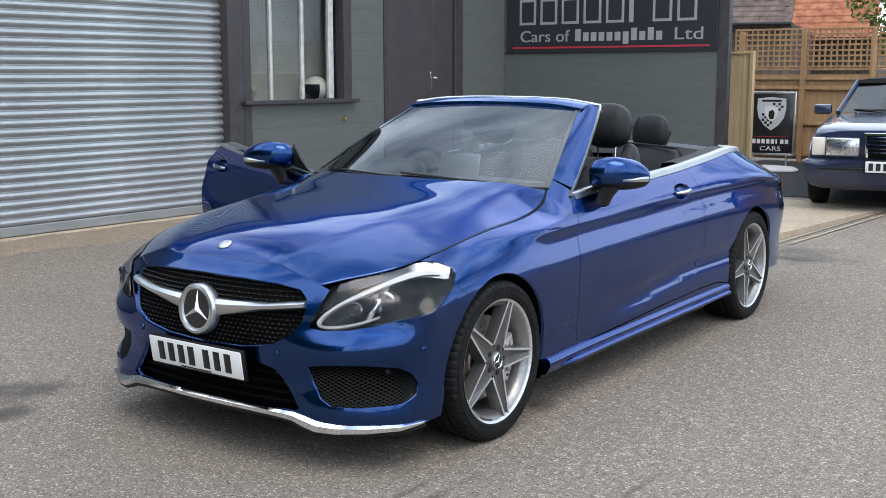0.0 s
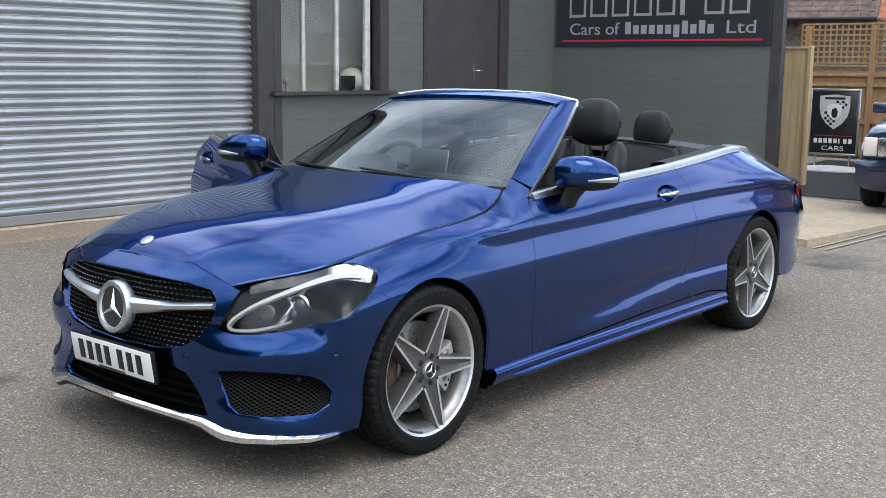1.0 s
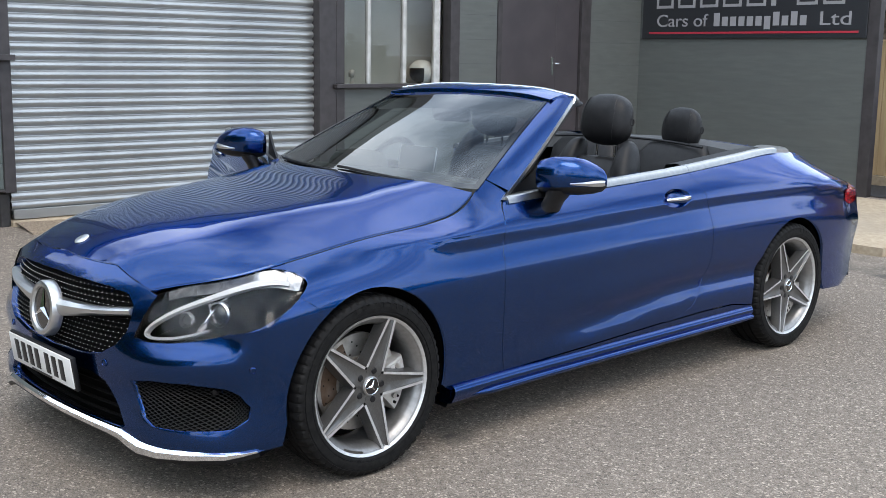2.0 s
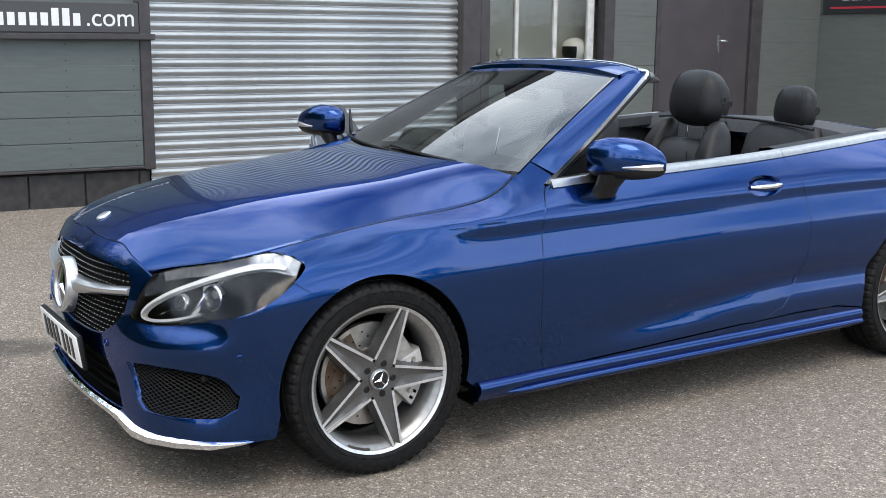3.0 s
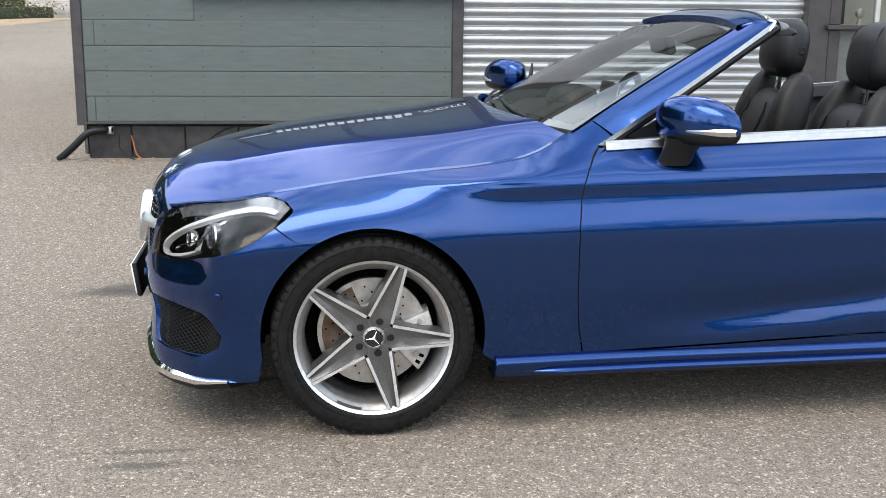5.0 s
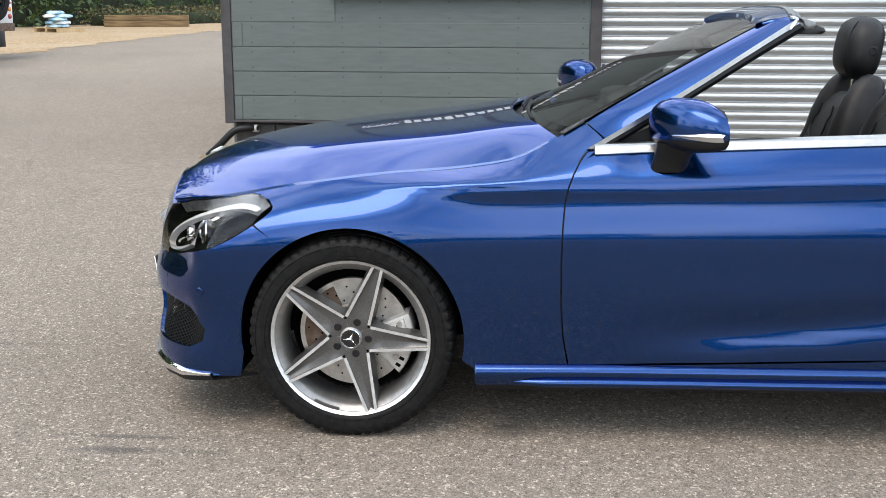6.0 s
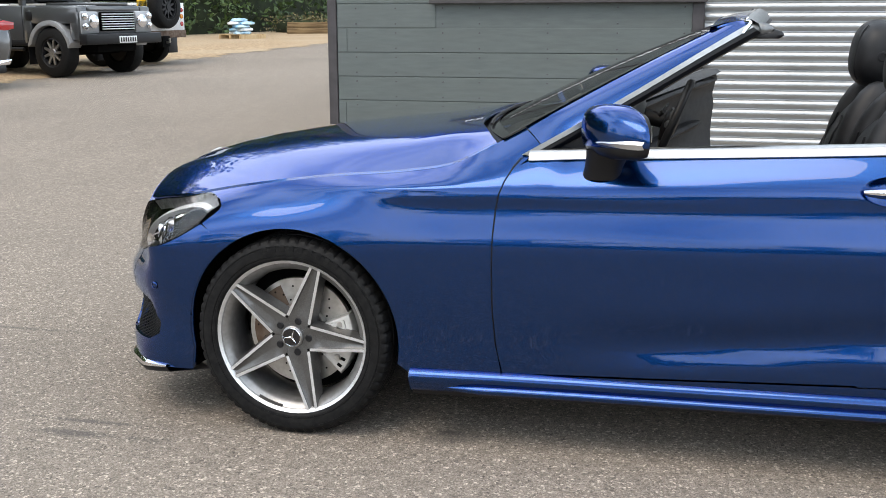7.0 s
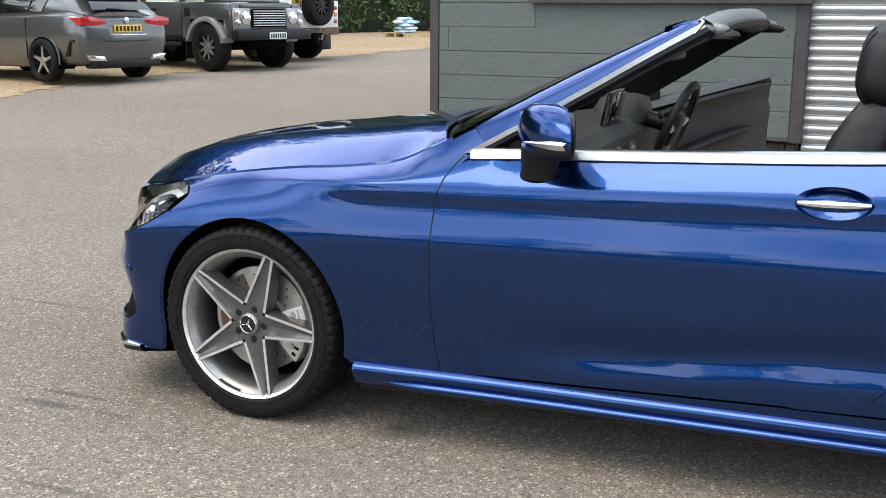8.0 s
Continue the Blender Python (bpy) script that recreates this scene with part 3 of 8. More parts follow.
def pillar_line(pts, start=0.0, n=20):
    f = curve_nd([i / (len(pts) - 1) for i in range(len(pts))], pts)
    return [Vector(f(start + (1 - start) * i / (n - 1))) for i in range(n)]


# pillar cross-lines: glass edge, outer shoulder, chrome inner, seal, all from the belt to the header
P_IN = [screen(0.985, v) for v in (0.0, 0.25, 0.5, 0.75, 1.0)]
P_OUT = [(0.788, 0.742, 0.938), (0.7422, 0.9098, 1.0337), (0.6925, 1.0815, 1.1355), (0.6388, 1.2503, 1.2392), (0.583, 1.399, 1.329)]
P_CHR = [(0.782, 0.765, 0.937), (0.7392, 0.9228, 1.0277), (0.6895, 1.0925, 1.1285), (0.6363, 1.2612, 1.2317), (0.583, 1.412, 1.321)]
P_SEAL = [(0.7598, 0.807, 0.9364), (0.7212, 0.9491, 1.0181), (0.6739, 1.1141, 1.1147), (0.6222, 1.2817, 1.2146), (0.5704, 1.436, 1.303)]
for sx in (1, -1):
    def flipx(line):
        return [Vector((sx * p.x, p.y, p.z)) for p in line]
    lin, lout, lchr, lseal = (flipx(pillar_line(q)) for q in (P_IN, P_OUT, P_CHR, P_SEAL))
    pin, pout = flipx(pillar_line(P_IN, 0.115)), flipx(pillar_line(P_OUT, 0.085))
    mids = [[a + (b - a) * f + Vector((sx * 0.006, -0.003, 0.006)) * (1 - (2 * f - 1) ** 2) * min(1, i / 3) for i, (a, b) in enumerate(zip(pin, pout))] for f in (0.2, 0.4, 0.6, 0.8)]
    bm = bmesh.new()
    add_grid(bm, [[a - Vector((0, 0, 0.012)) for a in pin], pin, *mids, pout, [b - Vector((sx * 0.02, -0.005, 0.012)) for b in pout]])
    recalc(bm)
    part("windscreen_pillar", bm, PAINT, car, "blue windscreen pillar")
    bm = bmesh.new()
    add_grid(bm, [[a - Vector((sx * 0.01, 0, 0)) for a in lout], [a + Vector((sx * 0.004, -0.001, 0.003)) for a in lout], [b + Vector((sx * 0.004, 0.001, 0.001)) for b in lchr], [b - Vector((sx * 0.02, 0, 0)) for b in lchr]])
    recalc(bm)
    part("pillar_strip", bm, POLISHED, car, "chrome strip on the windscreen pillar")
    bm = bmesh.new()
    add_grid(bm, [lchr, [(a + b) / 2 + Vector((sx * 0.006, 0, 0)) for a, b in zip(lchr, lseal)], lseal, [a - Vector((sx * 0.05, -0.01, 0.0)) for a in lseal], [a - Vector((sx * 0.07, 0.03, -0.005)) for a in lseal], [a - Vector((sx * 0.012, -0.01, 0.016)) for a in lin]])
    recalc(bm)
    part("pillar_seal", bm, BLACK, car, "black rubber pillar seal")

    # black tubes added in the bonnet and door joints to paint their shade
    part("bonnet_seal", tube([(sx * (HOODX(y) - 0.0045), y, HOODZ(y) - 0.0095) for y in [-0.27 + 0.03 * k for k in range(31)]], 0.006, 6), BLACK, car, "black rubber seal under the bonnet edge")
    part("door_seal", tube([(sx * (side_x(y, z) - 0.014), y - 0.0025, z) for y, z in dense(GAP_F[:-1] + [(0.690, 0.30)], 0.05)[:14]], 0.010, 6), BLACK, car, "black rubber door seal")

# header rail
H0 = [(0.0, 1.318, 1.338), (0.22, 1.312, 1.336), (0.40, 1.298, 1.328), (0.515, 1.284, 1.314)]
HF = curve_nd([0, 0.22, 0.40, 0.515], H0)
HEAD = lambda x, dy, dz: Vector((x, HF(abs(x))[1] + dy, HF(abs(x))[2] + dz))
xs = [-0.545 + 1.09 * k / 24 for k in range(25)]
bm = bmesh.new()
add_grid(bm, [[HEAD(x, 0.0, -0.010) for x in xs], [HEAD(x, 0.004, 0.010) for x in xs], [HEAD(x, 0.05, 0.024) for x in xs], [HEAD(x, 0.105, 0.032) for x in xs], [HEAD(x, 0.115, 0.026) for x in xs]])
recalc(bm)
header = part("header_rail", bm, PAINT, car, "blue rail over the windscreen")
for sx in (1, -1):
    inner = [HEAD(0.54, dy, dz) for dy, dz in ((0.0, -0.010), (0.004, 0.010), (0.05, 0.024), (0.105, 0.032), (0.115, 0.026))]
    a, b = Vector(P_IN[-1]), Vector(P_OUT[-1])
    outer = [a + (b - a) * k / 4 + Vector((0.002, 0, 0.004 * math.sin(math.pi * k / 4))) for k in range(5)]
    rows = [[Vector((sx * p.x, p.y, p.z)) for p in row] for row in (inner, [(p + q) / 2 + Vector((0, 0, 0.003)) for p, q in zip(inner, outer)], outer)]
    part("header_corner", recalc(add_grid(bmesh.new(), rows)), PAINT, header, "blue header corner")
    bend = [HEAD(0.53, 0.112, 0.034), HEAD(0.565, 0.112, 0.030), Vector(P_OUT[-1]) + Vector((0.004, 0.004, 0.004)), Vector(P_CHR[-2]) + (Vector(P_CHR[-1]) - Vector(P_CHR[-2])) * 0.8]
    part("header_bend", tube([Vector((sx * p[0], p[1], p[2])) for p in spline_points([tuple(p) for p in bend], 14)], 0.006, 8), CHROME, header, "chrome bend at the header corner")
bm = bmesh.new()
xs = [-0.572 + 1.144 * k / 24 for k in range(25)]
add_grid(bm, [[HEAD(x, 0.108, 0.018) for x in xs], [HEAD(x, 0.112, 0.034) for x in xs], [HEAD(x, 0.128, 0.037) for x in xs], [HEAD(x, 0.150, 0.024) for x in xs], [HEAD(x, 0.158, 0.004) for x in xs], [HEAD(x, 0.135, -0.02) for x in xs]])
recalc(bm)
part("header_trim", bm, HEADSILVER, header, "satin silver roof latch rail")
bm = bmesh.new()
xs = [-0.52 + 1.04 * k / 24 for k in range(25)]
add_grid(bm, [[HEAD(x, 0.135, 0.012) for x in xs], [HEAD(x, 0.152, 0.010) for x in xs], [HEAD(x, 0.166, 0.0) for x in xs], [HEAD(x, 0.155, -0.016) for x in xs], [HEAD(x, 0.10, -0.03) for x in xs], [HEAD(x, 0.03, -0.02) for x in xs]])
recalc(bm)
part("header_seal", bm, BLACK, header, "black rubber roof seal")

bm = bmesh.new()
tube([HEAD(-0.57 + 1.14 * k / 24, 0.110, 0.034) for k in range(25)], 0.0035, 8, bm)
part("header_strip", bm, CHROME, header, "chrome strip along the header")
for sx in (1, -1):
    bm = bmesh.new()
    blob(bm, [(sx * 0.550, 1.420, 1.296, 0.008, 0.016), (sx * 0.550, 1.421, 1.303, 0.012, 0.044), (sx * 0.548, 1.422, 1.315, 0.014, 0.054), (sx * 0.546, 1.418, 1.327, 0.014, 0.048), (sx * 0.542, 1.410, 1.335, 0.010, 0.030)], 20, 3.0)
    part("header_end", recalc(bm), DARKSATIN, header, "silver end piece of the roof latch rail")
    bm = bmesh.new()
    blob(bm, [(sx * 0.546, 1.452, 1.286, 0.014, 0.040), (sx * 0.544, 1.456, 1.296, 0.017, 0.050), (sx * 0.541, 1.455, 1.307, 0.015, 0.044), (sx * 0.538, 1.450, 1.314, 0.010, 0.028)], 18, 3.0)
    part("latch_cover", recalc(bm), BLACK, header, "black latch cover")

# waist strips
for sx in (1, -1):
    for lo, hi, who in ((0.765, 1.9765, door_near), (1.979, 2.86, None)):
        if sx < 0 and who:
            continue
        n = 26
        ys = [lo + (hi - lo) * k / (n - 1) for k in range(n)]
        bm = bmesh.new()
        rows = []
        for dx, dz in ((0.010, -0.012), (0.0135, -0.009), (0.006, 0.009), (-0.004, 0.018), (-0.030, 0.020), (-0.036, -0.01)):
            rows.append([(sx * (BELTX(lo) - 0.012), lo - 0.004, BELTZ(lo) - 0.002)] + [(sx * (max(BELTX(y), side_x(y, BELTZ(y) - 0.014) - 0.010) + dx), y, BELTZ(y) + dz) for y in ys])
        add_grid(bm, rows)
        recalc(bm)
        part("waist_strip", bm, POLISHED, who or (quarter_near if sx > 0 else quarter_far), "polished aluminium waist strip")


# ---- ground and building ----
def ground_z(x, y):
    v = min(y, 16) - 4.5
    a = 0.024 * (0.5 * (v + math.sqrt(v * v + 1)) - 0.02)
    b = 0.45 * (1 - math.exp(-max(0.0, -x - 3.5) / 9))
    return a + b


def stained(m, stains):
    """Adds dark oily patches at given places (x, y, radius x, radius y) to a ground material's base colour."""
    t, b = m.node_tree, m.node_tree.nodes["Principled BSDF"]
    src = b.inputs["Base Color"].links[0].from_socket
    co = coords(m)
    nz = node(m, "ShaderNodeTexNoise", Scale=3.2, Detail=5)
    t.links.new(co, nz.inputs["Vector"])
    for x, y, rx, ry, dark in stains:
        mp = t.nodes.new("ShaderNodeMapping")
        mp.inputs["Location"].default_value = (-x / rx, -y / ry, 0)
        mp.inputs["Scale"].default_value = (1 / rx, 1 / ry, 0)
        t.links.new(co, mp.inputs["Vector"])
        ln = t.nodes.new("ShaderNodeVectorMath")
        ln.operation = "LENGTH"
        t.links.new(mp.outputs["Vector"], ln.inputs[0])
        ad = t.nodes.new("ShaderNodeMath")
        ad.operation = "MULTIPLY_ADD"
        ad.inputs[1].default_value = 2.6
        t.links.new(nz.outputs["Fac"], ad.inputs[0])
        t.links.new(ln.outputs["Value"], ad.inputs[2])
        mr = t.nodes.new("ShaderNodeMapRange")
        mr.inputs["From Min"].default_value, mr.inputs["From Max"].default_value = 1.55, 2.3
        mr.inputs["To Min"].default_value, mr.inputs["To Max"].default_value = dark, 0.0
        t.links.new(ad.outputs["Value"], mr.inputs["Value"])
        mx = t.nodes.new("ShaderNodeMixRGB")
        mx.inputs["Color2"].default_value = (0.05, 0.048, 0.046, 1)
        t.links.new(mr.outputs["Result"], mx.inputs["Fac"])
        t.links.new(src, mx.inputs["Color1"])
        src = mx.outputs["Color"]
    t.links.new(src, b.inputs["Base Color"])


ASPHALT = material("asphalt", rough=0.88, spec=0.3)
speckle(ASPHALT, (0.202, 0.173, 0.148), (0.266, 0.232, 0.200), 26, 9, 0.36, 0.66, (0.35, 0.6, (0.186, 0.162, 0.140)), bump=0.6, bump_scale=230)
# chippings of every tone, and sparse sharp pale and black stones
_t, _b = ASPHALT.node_tree, ASPHALT.node_tree.nodes["Principled BSDF"]
for _size, _steps, _fac in ((210, ((0.0, 0.55), (0.5, 0.95), (1.0, 1.45)), 0.85), (120, ((0.0, 0.40), (0.10, 0.95), (0.88, 1.02), (0.93, 2.1)), 0.8)):
    _v = node(ASPHALT, "ShaderNodeTexVoronoi", Scale=_size, Randomness=1.0)
    _t.links.new(coords(ASPHALT), _v.inputs["Vector"])
    _h = _t.nodes.new("ShaderNodeSeparateColor")
    _t.links.new(_v.outputs["Color"], _h.inputs["Color"])
    _r = _t.nodes.new("ShaderNodeValToRGB")
    while len(_r.color_ramp.elements) < len(_steps):
        _r.color_ramp.elements.new(0.5)
    for _e, (_p, _c) in zip(_r.color_ramp.elements, _steps):
        _e.position, _e.color = _p, (_c, _c * 0.985, _c * 0.96, 1)
    _t.links.new(_h.outputs["Red"], _r.inputs["Fac"])
    _m = _t.nodes.new("ShaderNodeMixRGB")
    _m.blend_type = "MULTIPLY"
    _m.inputs["Fac"].default_value = _fac
    _t.links.new(_b.inputs["Base Color"].links[0].from_socket, _m.inputs["Color1"])
    _t.links.new(_r.outputs["Color"], _m.inputs["Color2"])
    _t.links.new(_m.outputs["Color"], _b.inputs["Base Color"])
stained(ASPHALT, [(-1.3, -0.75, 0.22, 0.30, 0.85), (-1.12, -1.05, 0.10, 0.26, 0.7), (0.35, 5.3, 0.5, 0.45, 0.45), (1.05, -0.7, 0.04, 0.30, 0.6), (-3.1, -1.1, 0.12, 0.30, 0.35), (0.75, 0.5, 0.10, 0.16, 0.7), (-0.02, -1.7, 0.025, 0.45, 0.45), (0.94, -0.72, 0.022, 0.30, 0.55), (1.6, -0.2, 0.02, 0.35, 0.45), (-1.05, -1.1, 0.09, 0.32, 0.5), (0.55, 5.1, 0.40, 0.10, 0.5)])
GRAVEL = speckle(material("pale_gravel", rough=0.95), (0.22, 0.145, 0.08), (0.50, 0.36, 0.22), 14, 8, 0.35, 0.68, (0.5, 0.5, (0.40, 0.32, 0.22)), bump=1.0)
CONCRETE = speckle(material("worn_concrete", rough=0.9), (0.33, 0.26, 0.18), (0.47, 0.385, 0.275), 24, 7, 0.3, 0.7, (1.4, 0.6, (0.30, 0.25, 0.19)), bump=0.5)
GRIT = speckle(material("sandy_grit", rough=0.95), (0.14, 0.105, 0.075), (0.34, 0.265, 0.19), 60, 8, 0.32, 0.68, (2.5, 0.6, (0.20, 0.16, 0.12)), bump=0.8)
DARKTAR = speckle(material("dark_asphalt", rough=0.85, spec=0.3), (0.012, 0.012, 0.013), (0.032, 0.032, 0.033), 60, 8, bump=0.5)
CLAD = speckle(material("grey_green_cladding", rough=0.55), (0.080, 0.097, 0.094), (0.100, 0.119, 0.115), 5, 6, 0.3, 0.7, (1.3, 0.4, (0.086, 0.098, 0.093)), bump=0.12, stretch=(1, 1, 7), bump_scale=28)
PAINTWALL = speckle(material("painted_boards", rough=0.55), (0.092, 0.102, 0.097), (0.114, 0.124, 0.117), 4, 6, 0.3, 0.7, (0.9, 0.5, (0.098, 0.105, 0.099)), bump=0.10, stretch=(1, 1, 7), bump_scale=24)
FRAME = speckle(material("brown_black_timber_paint", rough=0.5), (0.034, 0.030, 0.032), (0.050, 0.045, 0.047), 10, 5, bump=0.08)
DOORPAINT = speckle(material("dark_plum_door_paint", rough=0.45), (0.050, 0.043, 0.048), (0.062, 0.054, 0.058), 3, 5, bump=0.06)
PLINTH = speckle(material("black_painted_brick", rough=0.7), (0.020, 0.019, 0.020), (0.040, 0.037, 0.036), 12, 6, bump=0.4)
SHUTTER = speckle(material("galvanised_shutter", rough=0.36, metal=0.75), (0.37, 0.385, 0.39), (0.455, 0.47, 0.47), 6, 5, 0.35, 0.65, (2.2, 0.35, (0.34, 0.345, 0.335)), stretch=(1, 0.4, 1))
WHITEWOOD = speckle(material("white_painted_wood", rough=0.55), (0.42, 0.42, 0.40), (0.55, 0.55, 0.53), 12, 5)
ROOMWALL = speckle(material("dim_room_wall", rough=0.8), (0.40, 0.40, 0.37), (0.48, 0.48, 0.45), 3, 4)
PAINTLINE = material("faded_joint_paint", (0.07, 0.078, 0.076), 0.6)
SIGNBLACK = material("sign_black", (0.022, 0.024, 0.028), 0.35)
SIGNLETTER = material("sign_grey_letters", (0.30, 0.30, 0.31), 0.4)
SIGNRED = material("sign_red_line", (0.42, 0.03, 0.05), 0.4)
BOARDGREY = material("web_sign_grey", (0.055, 0.055, 0.056), 0.5)
WHITELETTER = material("white_letters", (0.75, 0.75, 0.74), 0.4)
WALL_A = math.degrees(math.atan(0.04))
BLD = Matrix.Translation((-5.12, 0, 0)) @ pose(0, 0, 0, 0, 0, -WALL_A)   # y along the wall, x out of it


def sheet(name, xs, ys, mat, lift=0.0, label="", clip=None):
    verts = [(x, y, ground_z(x, y) + lift) for y in ys for x in xs]
    n = len(xs)
    faces = []
    for j in range(len(ys) - 1):
        for i in range(n - 1):
            if clip is None or clip((xs[i] + xs[i + 1]) / 2, (ys[j] + ys[j + 1]) / 2):
                faces.append([j * n + i, j * n + i + 1, (j + 1) * n + i + 1, (j + 1) * n + i])
    return tagged(mesh_object(name, verts, faces, mat), label, name.split("_")[0], kind="structure")


def span(a, b, step):
    n = max(1, round((b - a) / step))
    return [a + (b - a) * k / n for k in range(n + 1)]


FARS = [-900, -400, -250, -150, -100, -70, -50]
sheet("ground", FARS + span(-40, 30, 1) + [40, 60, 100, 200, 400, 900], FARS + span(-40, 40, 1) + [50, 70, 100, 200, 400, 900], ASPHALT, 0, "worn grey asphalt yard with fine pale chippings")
sheet("gravel_yard", span(-48, -6, 0.12), span(-26, -12, 0.8)[:-1] + span(-12, -9.2, 0.045), GRAVEL, 0.006, "pale yellow gravel parking ground", lambda x, y: y < -9.55 + 0.16 * math.sin(x * 2.3) + 0.10 * math.sin(x * 7.1 + 1) + 0.07 * math.sin(x * 17.0))

sheet("road_patch", span(-2.6, 6, 0.4), span(8.8, 12.7, 0.3), DARKTAR, 0.010, "darker newer asphalt by the fence")
# concrete apron by the building's corner, with a bright metal channel edge
ob = part("concrete_apron", prism([(-2.2, 5.9), (0.0, 5.75), (0.30, 8.45), (-2.0, 8.75)], 2, 0.02, 0.102), CONCRETE, smooth=False)
tagged(ob, "weathered beige concrete apron", "pavement", kind="structure")
for k, dx in enumerate((0.05, 0.16)):
    bm = bmesh.new()
    add_grid(bm, [[(0.0 + dx + 0.30 * j / 8 + o, 5.72 + 2.75 * j / 8, ground_z(0, 5.72 + 2.75 * j / 8) + 0.012) for j in range(9)] for o in (0, 0.025)])
    tagged(part("drain_edge", bm, CONCRETE, smooth=False), "pale drain channel edge in the asphalt", "drain", kind="structure")


def wallbox(name, a0, a1, z0, z1, x0, x1, mat, parent=None, label="", bevel=0.004):
    ob = part(name, box((x0, a0, z0), (x1, a1, z1), bevel, segments=1), mat, parent, label, smooth=False)
    if parent is None:
        ob.matrix_world = BLD
    return ob


def setting(name, label, category):
    ob = new(name)
    ob.matrix_world = BLD
    return tagged(ob, label, category, kind="structure")


# clad wall with boards, trims and plinth
west = setting("wall_west", "grey-green painted timber board wall", "wall")
wallbox("wall_core", -2.0, 1.10, 0.38, 3.95, -0.25, -0.007, CLAD, west)
zb = 0.392
k = 0
rnd = random.Random(5)
while zb < 3.9:
    top = min(zb + 0.2035, 3.9)
    runs = [(-1.955, 1.055)] if top < 1.415 else [(-1.955, -1.06)]
    for a0, a1 in runs:
        if top > 1.415 and zb < 1.415:
            a1 = -1.06
        cuts = [a0, a1] if k % 3 else [a0, a0 + 0.07 + 0.02 * (k % 2), a1]
        for c0, c1 in zip(cuts[:-1], cuts[1:]):
            wallbox("board", c0 + 0.001, c1 - 0.001, zb + 0.0015, top - 0.0015, -0.0065, rnd.uniform(-0.0015, 0.0015), CLAD, west)
    zb += 0.2055
    k += 1
bm = bmesh.new()
for row in range(5):
    for a in (-1.78, -1.42, -1.0, -0.68, -0.10, 0.47, 1.0):
        for dz in (0.035, 0.165):
            add_box(bm, (0.0, a - 0.0055, 0.392 + 0.2055 * row + dz - 0.0055), (0.005, a + 0.0055, 0.392 + 0.2055 * row + dz + 0.0055))
tagged(part("screw", bm, FRAME, west), kind="stuff")
wallbox("lintel", 1.151, 4.104, 3.45, 3.95, -0.20, 0.008, CLAD, west, "board panel over the shutter")
wallbox("corner_post", -2.04, -1.958, 0.36, 3.95, -0.25, 0.012, FRAME, west, "dark corner post")
wallbox("side_post", 1.058, 1.15, 0.36, 3.95, -0.15, 0.014, FRAME, west, "dark post beside the shutter")
wallbox("bottom_rail", -2.0, 1.14, 0.368, 0.389, -0.06, 0.010, FRAME, west, "dark bottom rail")
south = setting("wall_south", "grey-green side wall", "wall")
wallbox("wall_face", -2.05, -2.02, 0.0, 3.95, -7.5, -0.26, CLAD, south)
plinth = setting("plinth", "black painted brick plinth", "plinth")
wallbox("plinth_core", -1.97, 1.12, -0.2, 0.36, -0.25, -0.075, PLINTH, plinth)
for row in range(1):
    for i in range(8):
        a0 = -1.95 + i * 0.44 + (0.22 if row else 0) - 0.1
        a0, a1 = max(a0, -1.95), min(a0 + 0.43, 1.10)
        if a1 > a0 + 0.05:
            wallbox("brick", a0, a1, 0.02, 0.35, -0.08, -0.055 + 0.004 * ((i * 7 + row * 3) % 3), PLINTH, plinth, bevel=0.006)
# sill, web sign and the window over it
wallbox_sill = wallbox("window_sill", -1.10, 1.17, 1.415, 1.462, -0.05, 0.075, FRAME, None, "")
tagged(wallbox_sill, "dark painted window sill", "sill", kind="structure")
board = setting("web_sign", "dark grey sign board with white lettering", "sign")
wallbox("sign_panel", -1.04, 1.055, 1.468, 1.702, -0.03, 0.018, BOARDGREY, board)


def lettering(text, size, m, mat, name, parent=None, extrude=0.003, align="LEFT", width=None, bold=0.0):
    cu = bpy.data.curves.new(name, "FONT")
    cu.body, cu.size, cu.extrude, cu.align_x, cu.offset = text, size, extrude, align, bold
    ob = bpy.data.objects.new(name, cu)
    scene.collection.objects.link(ob)
    bpy.context.view_layer.update()
    me = bpy.data.meshes.new_from_object(ob)
    bpy.data.objects.remove(ob)
    bpy.data.curves.remove(cu)
    if width:
        w = max(v.co.x for v in me.vertices) - min(v.co.x for v in me.vertices)
        me.transform(Matrix.Diagonal((width / w, 1, 1, 1)))
    me.materials.clear()
    me.materials.append(mat)
    ob = new(name, me)
    ob.parent, ob.matrix_basis = parent, m
    return ob


FACE_W = lambda a, z, out=0.02: Matrix.Translation((out, a, z)) @ pose(0, 0, 0, 90, 0, 90)
lettering(".com", 0.205, FACE_W(0.635, 1.520), WHITELETTER, "letters", board, width=0.37)
lettering("www.", 0.205, FACE_W(-0.99, 1.520), WHITELETTER, "letters", board, width=0.36)
for kk in range(15):
    a = -0.60 + kk * 0.0815
    tall = kk in (4, 12, 13)
    desc = kk in (0, 6)
    wallbox("letter_bar", a, a + 0.055, 1.520 - (0.03 if desc else 0), 1.520 + (0.135 if tall else 0.098), 0.018, 0.0215, WHITELETTER, board, bevel=0)
win2 = setting("window_2", "dark framed window above the sign board", "window")
for a in (-1.06, -0.02, 1.02):
    wallbox("window_frame", a, a + 0.06, 1.71, 3.3, -0.09, 0.012, FRAME, win2)
wallbox("window_frame", -1.06, 1.08, 3.24, 3.4, -0.09, 0.010, FRAME, win2)
